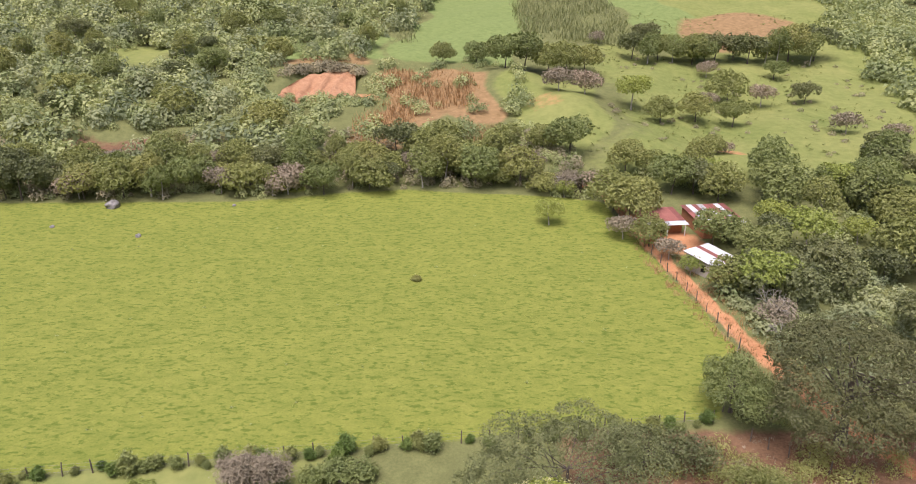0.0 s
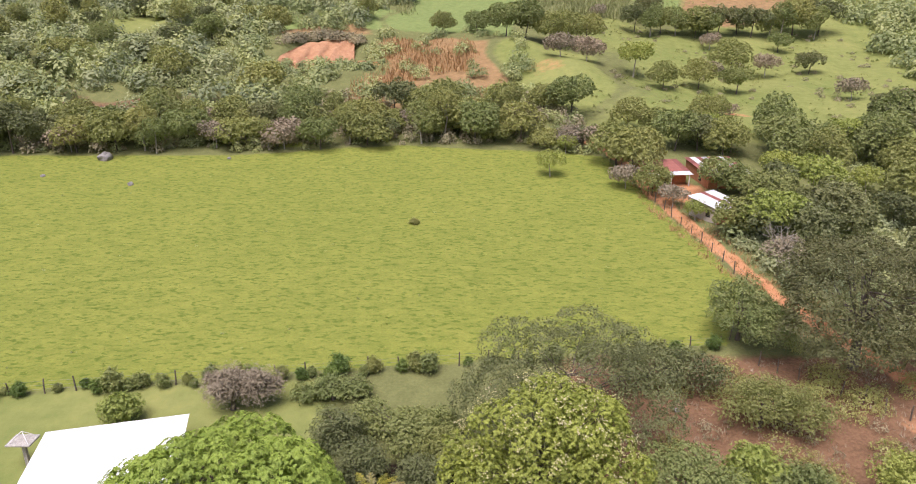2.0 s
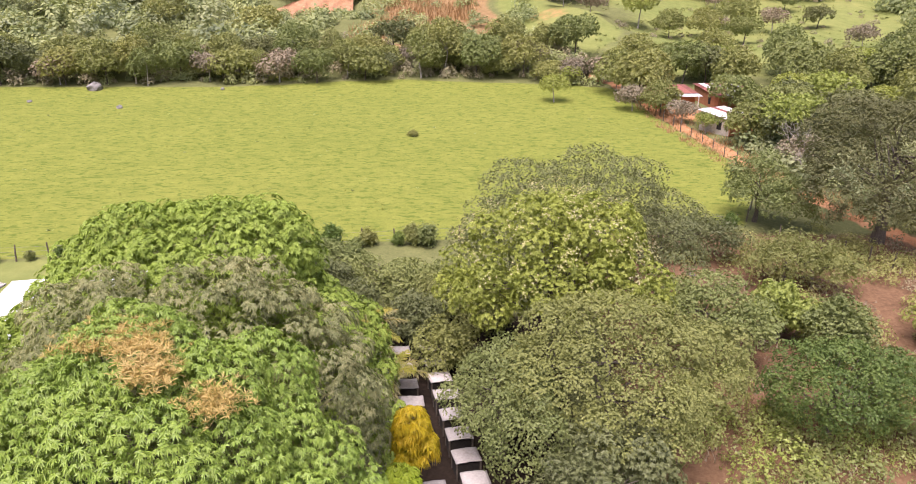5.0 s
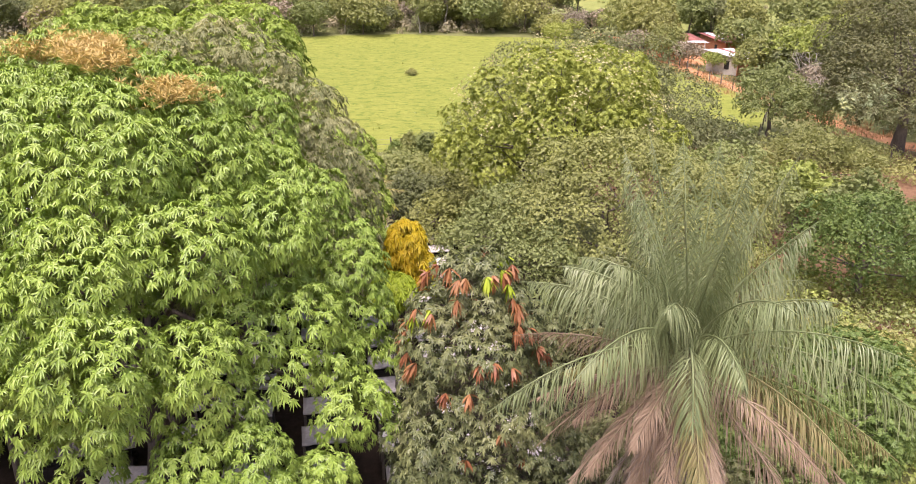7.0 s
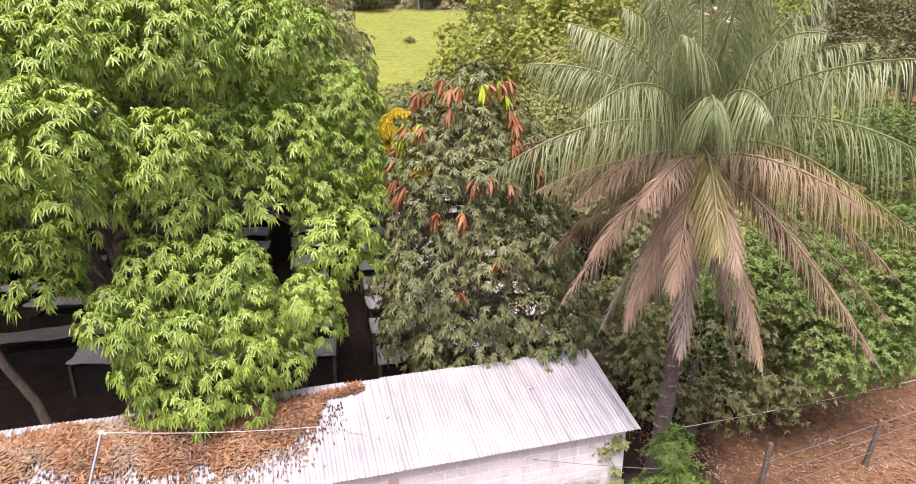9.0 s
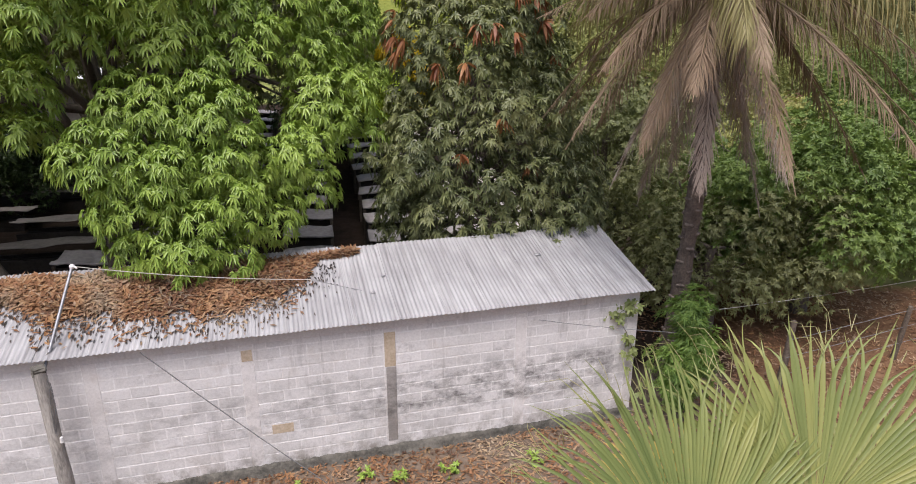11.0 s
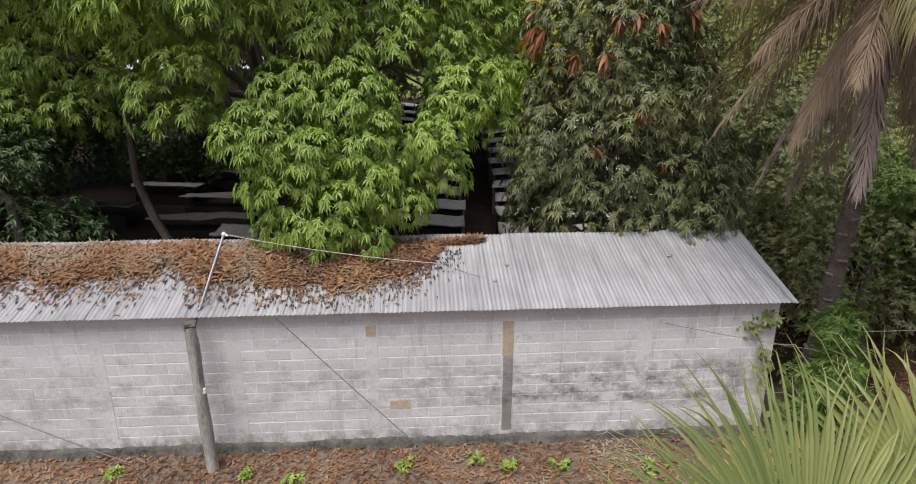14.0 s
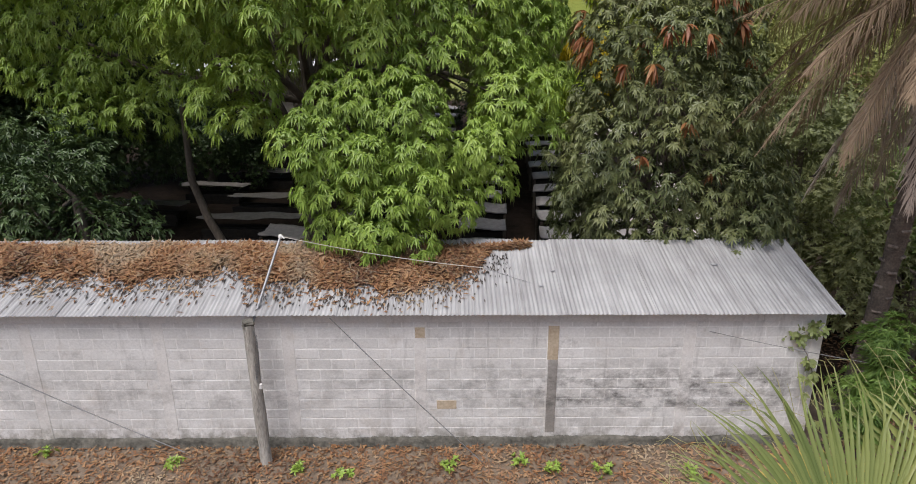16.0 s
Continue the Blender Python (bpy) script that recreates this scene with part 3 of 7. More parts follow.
def make_ground():
    xs = np.concatenate([np.linspace(-900, -150, 40), np.linspace(-144, -60, 36), np.linspace(-58, 60, 110), np.linspace(62, 170, 55), np.linspace(180, 900, 40)])
    ys = np.concatenate([np.linspace(-300, -20, 15), np.linspace(-15, 140, 135), np.linspace(142, 330, 80), np.linspace(340, 1500, 50)])
    X, Y = np.meshgrid(xs, ys)
    Z = ground_height(X, Y)
    # folds and hummocks on the hills, the hollow behind the cut bank
    Z = Z - 2.6 * np.clip(1 - ((X + 39.5) / 10.5) ** 4 - ((Y - 199) / 14.5) ** 4, 0, 1) ** 0.5
    rough = step(128, 150, Y)
    wob = np.sin(X * 0.11 + 1.3) * np.cos(Y * 0.09) + 0.6 * np.sin(X * 0.23 - Y * 0.17)
    Z = Z + wob * 0.8 * rough
    n = len(xs)
    i, j = np.meshgrid(np.arange(len(ys) - 1), np.arange(n - 1), indexing="ij")
    f = np.stack([i * n + j, i * n + j + 1, (i + 1) * n + j + 1, (i + 1) * n + j], -1).reshape(-1, 4)
    me = mesh_of("ground", np.stack([X, Y, Z], -1).reshape(-1, 3), f, GROUND)
    me.polygons.foreach_set("use_smooth", [True] * len(me.polygons))
    FX, FY = X, Y
    X, Y = X + 5 * np.sin(Y * 0.06) + 2.5 * np.sin(Y * 0.17 + X * 0.05), Y + 4 * np.sin(X * 0.08 + 1) + 2 * np.sin(X * 0.21)
    far = step(126, 132, FY)
    X, Y = FX + (X - FX) * far, FY + (Y - FY) * far
    field = step(-0.6, 0.6, Y - fence_y(X)) * step(-1.5, 1.5, field_far(X) - Y) * step(-0.6, 0.6, field_right(Y) - X)
    lawn = inside(Y, 40, 55, 1.5) * (1 - step(-14, -6, X)) * (1 - field)
    spur = step(15, 60, X - 0.15 * (Y - 150)) * step(124, 136, Y)
    meadow = np.maximum(lawn * 0.75, spur * (1 - step(238, 250, Y - 0.05 * X)))
    meadow = np.maximum(meadow, inside(X, 85, 190, 10) * inside(Y, 238, 330, 6))
    meadow = np.maximum(meadow, np.exp(-(((X + 103) / 13) ** 2 + ((Y - 226) / 16) ** 2)) * 1.3)
    meadow = np.maximum(meadow, inside(X, 8, 34, 4) * inside(Y, 150, 205, 6) * 0.9)
    crop = np.maximum(inside(X, -17, 24, 3) * inside(Y, 222, 420, 4), inside(X, 66, 92, 4) * inside(Y, 256, 420, 4))
    crop = np.maximum(crop, inside(X, -58, -18, 4) * inside(Y, 224, 250, 4) * 0.8)
    straw = np.maximum(inside(X, 84, 130, 5) * inside(Y, 256, 300, 5) * 0.8, inside(X, -60, -25, 4) * inside(Y, 216, 228, 4) * 0.7)
    straw = np.maximum(straw, np.maximum(inside(X, -25, -10, 3) * inside(Y, 150, 212, 4), inside(X, -11, 6, 3) * inside(Y, 176, 212, 4)))
    soil = inside(Y, 26, 59, 2) * inside(X, 10, 62, 3) * 0.9
    soil = np.maximum(soil, (1 - step(9.5, 12.5, Y)) * 0.8)
    soil = np.maximum(soil, inside(X, 4.5, 16, 1) * inside(Y, -20, 17, 1.5))
    soil = np.maximum(soil, inside(X, -92, -62, 3) * inside(Y, 148, 162, 3) * 0.7)
    path = 1 - step(0.5, 1.7, line_distance(X, Y, PATH_LINE))
    yard = np.exp(-(((X - 36) / 5) ** 2 + ((Y - 106) / 5) ** 2)) * 1.2
    clay = np.maximum(np.maximum(path, yard), np.exp(-(((X - 62) / 4) ** 2 + ((Y - 153) / 2.5) ** 2)) * 0.9)
    clay = np.maximum(clay, inside(X, 38, 52, 3) * inside(Y, 44, 50, 2) * 0.7)
    clay = np.maximum(clay, inside(X, 12, 24, 3) * inside(Y, 172, 184, 3) * 0.45)
    clay = np.maximum(clay, inside(X, -52, -28, 2) * inside(Y, 180, 190, 3) * 0.7)
    # zone coloured near black where the tree crowns shade the soil
    shaded_soil = inside(X, -30, 7, 1.5) * inside(Y, 11.2, 44, 1.0)
    for name, w in (("pasture", field), ("meadow", meadow), ("crop", crop), ("straw", straw), ("soil", soil), ("clay", clay), ("shaded_soil", shaded_soil), ("dirt", (1 - step(9.5, 12.0, Y - 0.287 * (X + 0.6))) * (1 - step(4, 9, X)))):
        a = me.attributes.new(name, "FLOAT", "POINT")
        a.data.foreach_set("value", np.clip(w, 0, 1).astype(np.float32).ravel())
    return tagged(new("ground", me), "green pasture, bare red soil and scrubby rising hills", "ground", kind="structure")


make_ground()


def on_ground(x, y):
    return np.stack([x, y, ground_height(x, y)], -1)


def tufts(name, label, rng, x, y, size, blades_each, leaf, droop=0.5, width=0.16, lean=0.9):
    """Grass tufts: fans of blades standing on the ground."""
    n = len(x)
    base = np.repeat(on_ground(x, y), blades_each, 0)
    k = n * blades_each
    base[:, :2] += rng.normal(scale=1.0, size=(k, 2)) * np.repeat(size, blades_each)[:, None] * 0.35
    a = rng.uniform(0, 6.28, k)
    out = np.stack([np.cos(a), np.sin(a), np.zeros(k)], 1)
    way = unit(out * rng.uniform(0.2, lean, (k, 1)) + [[0, 0, 1.0]])
    side = unit(np.cross(way, out + 0.01))
    L = np.repeat(size, blades_each) * rng.uniform(0.5, 1.1, k)
    v, f = blades(base, way, side, L, L * width, rng.uniform(0.2, 1, k) * droop, 0)
    return tagged(part(name, mesh_of(name, v, f, leaf), leaf), label, "grass", kind="stuff")


rng = np.random.default_rng(11)
gx, gy = rng.uniform(-100, 34, 6000), rng.uniform(52, 130, 6000)
keep = (gy > fence_y(gx) + 0.4) & (gy < field_far(gx)) & (gx < field_right(gy) - 0.4)
patchy = np.array([noise.noise(Vector((a * 0.35, b * 0.6, 3.0))) for a, b in zip(gx, gy)])
keep &= patchy + rng.normal(scale=0.25, size=len(gx)) > 0.0
gx, gy = gx[keep], gy[keep]
tufts("pasture_tufts", "low bright green tufts of pasture grass", rng, gx, gy, rng.uniform(0.1, 0.24, len(gx)), 12, GRASS, 0.6, 0.3, 2.6)
dx, dy = rng.uniform(-90, 33, 90), rng.uniform(54, 126, 90)
keep = (dy > fence_y(dx) + 1) & (dy < field_far(dx) - 1) & (dx < field_right(dy) - 1)
tufts("weed_tufts", "scattered darker weed clumps in the pasture", rng, dx[keep], dy[keep], rng.uniform(0.15, 0.35, keep.sum()), 14, GREEN, 0.6, 0.35, 2.4)
mx, my = rng.uniform(30, 150, 2600), rng.uniform(128, 300, 2600)
tufts("meadow_tufts", "rough grass tussocks on the hillside meadow", rng, mx, my, rng.uniform(0.3, 0.9, 2600), 12, MEADOW_GRASS, 0.6, 0.4, 1.6)


# ---- hillside scrub, corn and far woods ----
def thicket(name, label, rng, x, y, size, quads, leaf, leaf_size=0.3, tall=0.9):
    """Bushes and tree tops massed together: domes of leaf sprays."""
    n, quads, leaf_size = len(x), int(quads * 2.2), leaf_size * 0.72
    d = dome_points(rng, n * quads, -0.2)
    s = np.repeat(size, quads)[:, None]
    bumpy = 1 + 0.25 * np.sin(d[:, 0:1] * 7 + s * 9) * np.cos(d[:, 1:2] * 6 + s * 5)
    at = np.repeat(on_ground(x, y), quads, 0) + d * s * bumpy * [1, 1, tall] * rng.uniform(0.75, 1.05, (n * quads, 1))
    at[:, 2] += s[:, 0] * 0.35
    n1 = unit(d + np.array([[0, 0, 0.3]]) + rng.normal(scale=0.35, size=d.shape))
    way = unit(np.cross(n1, rng.normal(size=d.shape)) + n1 * rng.uniform(0, 0.5, (n * quads, 1)))
    side = unit(np.cross(n1, way))
    L = s[:, 0] * leaf_size * rng.uniform(0.6, 1.3, n * quads)
    v, f = blades(at, way, side, L, L * 0.8, 0.25, 0)
    return tagged(part(name, mesh_of(name, v, f, leaf), leaf), label, "bushes", kind="stuff")


def scatter(rng, n, x0, x1, y0, y1, test):
    x, y = rng.uniform(x0, x1, n), rng.uniform(y0, y1, n)
    k = test(x, y)
    return x[k], y[k]


def left_hill(x, y):
    knoll = ((x + 103) / 13) ** 2 + ((y - 226) / 16) ** 2 < 0.8
    bank = (x > -54) & (x < -26) & (y > 178) & (y < 222)
    terrace = (x > -90) & (x < -62) & (y > 147) & (y < 163)
    return ~knoll & ~bank & ~terrace & (x < -30 + np.where(y > 250, 20, 0)) & (y > 140)


x, y = scatter(rng, 1500, -190, -25, 138, 262, left_hill)
h = len(x) // 3
for k, (leaf, word) in enumerate(((SCRUB, "olive green"), (SCRUB_DARK, "dark green"), (SCRUB, "mixed green"))):
    q = slice(k * h, (k + 1) * h)
    size = np.where(rng.uniform(size=h) < 0.3, rng.uniform(2.6, 4.4, h), rng.uniform(0.9, 2.2, h))
    thicket("hillside_scrub", "dense %s scrub covering the hillside" % word, rng, x[q], y[q], size, 130, leaf, 0.34, 1.2)
x, y = scatter(rng, 620, -260, -5, 262, 400, left_hill)
h = len(x) // 2
for k, leaf in enumerate((SCRUB_DARK, SCRUB)):
    q = slice(k * h, (k + 1) * h)
    thicket("hilltop_wood", "dark woodland along the upper hillside", rng, x[q], y[q], rng.uniform(2.5, 5.5, h), 130, leaf, 0.32, 1.4)
x, y = scatter(rng, 700, 130, 480, 330, 620, lambda x, y: x > 150 + 0.1 * (y - 330))
thicket("far_wood", "distant hazy woodland on a far slope", rng, x, y, rng.uniform(4, 8, len(x)), 80, SCRUB, 0.38, 1.1)
x, y = scatter(rng, 520, 118, 250, 160, 330, lambda x, y: x > np.interp(y, (160, 189, 228, 246, 280, 325), (135, 128, 136, 139, 146, 152)))
thicket("flank_wood", "woodland falling away behind the grassy shoulder", rng, x, y, rng.uniform(2.5, 5, len(x)), 110, SCRUB, 0.34, 1.1)
# undergrowth along the far side of the pasture and up to the terrace
x, y = scatter(rng, 900, -120, 26, 122, 160, lambda x, y: (y > field_far(x) + 0.8) & ~((x > -90) & (x < -62) & (y > 148)))
h = len(x) // 2
for k, (leaf, word) in enumerate(((SCRUB, "olive"), (SCRUB_GREY, "dry brownish"))):
    q = slice(k * h, (k + 1) * h)
    thicket("undergrowth", "%s undergrowth beneath the trees beyond the pasture" % word, rng, x[q], y[q], rng.uniform(0.5, 1.7, h), 70, leaf, 0.4, 1.1)
x, y = scatter(rng, 420, 36, 130, 64, 140, lambda x, y: (line_distance(x, y, PATH_LINE) > 3) & ~((x < 54) & (y > 90) & (y < 125)))
thicket("undergrowth", "green undergrowth among the trees by the huts", rng, x, y, rng.uniform(0.6, 1.9, len(x)), 70, SCRUB, 0.4, 1.1)
x, y = scatter(rng, 420, 37, 64, 56, 100, lambda x, y: (line_distance(x, y, PATH_LINE) > 2.6) & ((x > 44) | (y < 92)) & (y > 60 + (x - 37) * 0.1))
thicket("undergrowth", "dark green undergrowth between the path and the wood", rng, x, y, rng.uniform(0.5, 1.7, len(x)), 70, SCRUB_DARK, 0.4, 1.1)
x, y = scatter(rng, 160, 11, 44, 36, 60, lambda x, y: np.sin(x * 0.9 + y * 0.4) + np.cos(y * 0.8) > 0.6)
u, v = scatter(rng, 70, 11, 27, 17.5, 29, lambda x, y: np.sin(x * 1.1) + np.cos(y * 0.9) > -0.2)
thicket("clearing_brush", "olive brush on the bare soil by the palm", rng, u, v, rng.uniform(0.4, 1.0, len(u)), 90, GREEN, 0.24, 1.0)
u, v = scatter(rng, 420, 11, 34, 17.5, 37, lambda x, y: (np.sin(x * 0.8 + 1) + np.cos(y * 0.7 + x * 0.2) > -0.9) & (np.hypot(x - 4.8, y - 11.6) > 7))
h = len(u) // 2
thicket("clearing_brush", "yellowish green brush growing over the clearing", rng, u[:h], v[:h], rng.uniform(0.5, 1.4, h), 110, LIGHT, 0.2, 0.9)
thicket("clearing_brush", "olive brush growing over the clearing", rng, u[h:], v[h:], rng.uniform(0.5, 1.4, len(u) - h), 110, OLIVE, 0.2, 0.9)
u, v = scatter(rng, 330, 16, 44, 37, 60, lambda x, y: np.sin(x * 0.7 + 2) + np.cos(y * 0.6) > 0.1)
thicket("clearing_brush", "grey-green brush on the red soil", rng, u, v, rng.uniform(0.5, 1.3, len(u)), 100, OLIVE, 0.2, 0.9)
thicket("clearing_brush", "dry brownish brush on the red soil clearing", rng, x, y, rng.uniform(0.3, 0.9, len(x)), 60, SCRUB_GREY, 0.3, 1.0)
x, y = scatter(rng, 260, -30, 20, 150, 222, lambda x, y: np.sin(x * 0.5) + np.cos(y * 0.35) > 0.4)
thicket("slope_bushes", "olive bushes between the corn plots", rng, x, y, rng.uniform(0.7, 2.4, len(x)), 90, SCRUB, 0.36, 1.1)
x, y = scatter(rng, 120, 40, 130, 140, 245, lambda x, y: x > 30)
thicket("meadow_bushes", "low scattered bushes on the grassy slope", rng, x, y, rng.uniform(0.4, 1.1, len(x)), 60, SCRUB_GREY, 0.4, 0.9)


def corn(name, label, rng, x0, x1, y0, y1, rows, leaf, tall, test=None):
    """Rows of standing corn stalks."""
    x = np.repeat(np.linspace(x0, x1, rows), int((y1 - y0) / 0.9))
    y = np.tile(np.linspace(y0, y1, int((y1 - y0) / 0.9)), rows)
    x, y = x + rng.normal(scale=0.25, size=x.shape), y + rng.normal(scale=0.3, size=y.shape)
    if test is not None:
        k = test(x, y)
        x, y = x[k], y[k]
    return tagged(tufts(name, label, rng, x, y, rng.uniform(0.7, 1.15, len(x)) * tall, 4, leaf, 0.35, 0.16, 0.45), label, "corn")


corn("dry_corn", "dry straw-coloured corn standing on the slope", rng, -26, -9, 150, 211, 19, STRAW, 2.2, lambda x, y: np.abs(x + 17.5 + 3 * np.sin(y * 0.09)) < 5.5 + 1.5 * np.sin(y * 0.23))
corn("dry_corn", "dry straw-coloured corn standing on the slope", rng, -12, 6, 178, 212, 17, STRAW, 2.2, lambda x, y: ((x + 3) / 9) ** 2 + ((y - 196) / 17) ** 2 < 1 + 0.25 * np.sin(x * 0.9))
corn("dry_corn", "dry straw-coloured corn standing on the slope", rng, 1, 10, 156, 165, 9, STRAW, 2.0)
corn("green_corn", "olive green corn in rows on the upper slope", rng, 24, 66, 250, 330, 34, CROP, 2.4)
corn("green_corn", "young olive green corn above the cut bank", rng, -46, -16, 246, 262, 24, CROP, 2.0)


def cut_bank():
    """The bare clay face cut into the hillside."""
    ob = thing("cut_bank", pose(-40.5, 0, 0), "bare orange clay face cut into the hillside", "cut bank", kind="structure")
    u, v = np.meshgrid(np.linspace(-1, 1, 40), np.linspace(0, 1, 24))
    r = np.random.default_rng(3)
    top = 0.78 + 0.3 * u - 0.45 * np.clip(u, 0, 1) ** 3 - 0.5 * u ** 6 + 0.05 * np.sin(u * 11)
    X = u * (9.2 + 0.9 * np.sin(v * 9) + 1.2 * v) + 1.2 * v
    Y = 186 + v * 31 * top
    Z = ground_height(X - 40.5, Y) + 0.5 - 1.3 * np.sin(v * math.pi) ** 0.7 * (1 - u ** 4) + (0.7 * np.sin(u * 13 + v * 2) + 0.3 * np.sin(u * 29)) * np.sin(v * math.pi) + r.normal(scale=0.1, size=u.shape)
    Z -= 1.6 * (np.abs(u) > 0.94) + 1.6 * (v < 0.03)
    i, j = np.meshgrid(np.arange(23), np.arange(39), indexing="ij")
    f = np.stack([i * 40 + j, i * 40 + j + 1, (i + 1) * 40 + j + 1, (i + 1) * 40 + j], -1).reshape(-1, 4)
    part("clay_face", mesh_of("clay_face", np.stack([X, Y, Z], -1).reshape(-1, 3), f, CLAY), CLAY, ob, smooth=True)


cut_bank()
x = rng.uniform(-52, -28, 80)
thicket("rim_bushes", "dry bushes along the rim of the cut bank", rng, x, 207 + 6 * np.sin((x + 54) / 9.0) + rng.normal(scale=1.6, size=80), rng.uniform(0.8, 2.2, 80), 80, SCRUB_GREY, 0.36, 1.0)
x = rng.uniform(-56, -26, 70)
thicket("rim_bushes", "olive bushes at the foot of the cut bank", rng, x, 181 + rng.normal(scale=2.5, size=70), rng.uniform(0.8, 2.2, 70), 80, SCRUB, 0.36, 1.0)


# ---- trees to copy on the hills and round the field ----
def field_tree(label, leaf, seed, tall, wide, bark=BARK, per=9, lobes_n=7, group="trees round the pasture"):
    """A middling tree with an uneven crown of several lobes on forked limbs."""
    r = np.random.default_rng(seed)
    lobes = []
    for k in range(lobes_n):
        a, q = k * 2.4 + r.uniform(-0.5, 0.5), r.uniform(0.15, 0.75)
        s = r.uniform(0.3, 0.58)
        z = tall * (0.86 - 0.35 * q - r.uniform(0.0, 0.22))
        lobes.append((wide * q * math.cos(a), wide * q * math.sin(a), z, wide * s, wide * s * r.uniform(0.8, 1.2), tall * s * r.uniform(0.3, 0.42)))
    bend = r.uniform(-0.5, 0.5, 2)
    trunk = [(0, 0, -0.4), (bend[0] * 0.3, bend[1] * 0.3, tall * 0.2), (bend[0], bend[1], tall * 0.42), (bend[0] * 0.6, bend[1] * 0.6, tall * 0.66)]
    return tree("tree", pose(0, 0, -400), label, "tree", lobes, leaf, bark, wide * 0.2, int(per * 2.3), 7, wide * 0.088, wide * 0.06, trunk, tall * 0.018, seed, 0.3, 0, 9, group, -0.7, wide * 0.27, wide * 0.03, 0.6, inner=700)


KINDS = [
    field_tree("olive green broadleaf tree with a rounded crown", OLIVE, 101, 8.0, 3.9),
    field_tree("mid green broadleaf tree with dense foliage", GREEN, 102, 8.5, 3.7),
    field_tree("dark green broadleaf tree with a heavy crown", DARK, 103, 8.5, 3.9, per=10),
    field_tree("light green tree with a loose crown", LIGHT, 104, 7.5, 3.2, PALE_BARK, per=6),
    field_tree("grey half-bare tree with thin twigs", GREY_TWIG, 105, 6.5, 3.4, PALE_BARK, per=5),
    field_tree("tall olive tree with a ragged crown", OLIVE, 106, 9.5, 3.2, PALE_BARK, lobes_n=9),
    field_tree("low wide-spreading olive tree", OLIVE, 107, 6.0, 4.6, lobes_n=9),
    field_tree("mid green tree with an open crown", GREEN, 108, 9.0, 3.4, PALE_BARK, per=7, lobes_n=8),
]
OLIVES = (0, 5, 6, 0, 7, 1, 2, 5, 4)


def stand(kind, x, y, size, turn):
    t = copy_thing(KINDS[kind], spot(x, y, turn, size, -0.15))
    return t


# the row along the far side of the pasture
rng = np.random.default_rng(21)
for row, (back, count) in enumerate(((2.5, 26), (9, 24), (16, 20))):
    for i in range(count):
        x = -96 + (124 if row == 0 else 112) * (i + rng.uniform(0.1, 0.9)) / count
        y = float(field_far(x)) + back + rng.uniform(-2, 2.5)
        stand(int(rng.choice(OLIVES)), x, y, rng.uniform(0.65, 1.15), rng.uniform(0, 360))
for i in range(46):
    x, y = rng.uniform(-150, -22), rng.uniform(150, 300)
    if bool(left_hill(x, y)):
        stand(int(rng.choice([2, 7, 0, 1, 5, 6])), x, y, rng.uniform(0.7, 1.3), rng.uniform(0, 360))
# the spur and the ridge above
for x, y, size, kind in ((24.9, 148.8, 1.15, 1), (19, 151, 0.8, 0), (35.3, 139.6, 0.9, 0), (40, 138.3, 0.7, 0), (41.7, 128, 1.05, 1), (46, 128, 1.0, 2), (28.7, 119.8, 1.0, 0), (27.6, 107, 0.75, 4), (30.2, 114, 1.1, 0),
                         (14, 206, 1.3, 1), (20, 210, 1.5, 1), (27, 208, 1.2, 0), (33, 212, 1.2, 0), (39, 214, 1.1, 0), (6, 218, 1.0, 1), (-5, 219.7, 0.9, 0), (49, 250, 0.8, 4), (66.5, 253, 1.2, 2)):
    stand(kind, x, y, size, rng.uniform(0, 360))
for x, y, size, kind in ((47.1, 186, 1.45, 3), (27, 184, 1.2, 4), (34.7, 188, 1.3, 4), (52.5, 176, 0.9, 0), (63.3, 181, 1.0, 0), (72, 197, 0.8, 4), (79, 201, 1.3, 0), (73, 180, 0.9, 1), (89, 201, 1.1, 4), (101.6, 201, 0.95, 2),
                         (99, 172, 1.05, 4), (81.6, 228, 0.9, 4), (103, 226, 0.8, 1), (60.6, 151.5, 0.6, 4), (56.4, 149, 0.65, 0), (95.7, 152, 0.9, 2), (107, 164, 0.9, 4)):
    stand(kind, x, y, size, rng.uniform(0, 360))
for i in range(14):
    stand(int(rng.choice([2, 7, 0, 1])), 58 + i * 5.2 + rng.uniform(-1.5, 1.5), 236 + rng.uniform(-3, 4) + i * 0.5, rng.uniform(1.1, 1.6), rng.uniform(0, 360))
# woods beside the path and behind the huts
for i in range(80):
    x, y = rng.uniform(42, 112), rng.uniform(68, 138)
    if x < 54 and y > 92 and y < 124 or x < 40 + max(0, 84 - y) * 0.1:
        continue
    stand(int(rng.choice([2, 7, 0, 1, 3, 5, 2])), x, y, rng.uniform(0.75, 1.25), rng.uniform(0, 360))
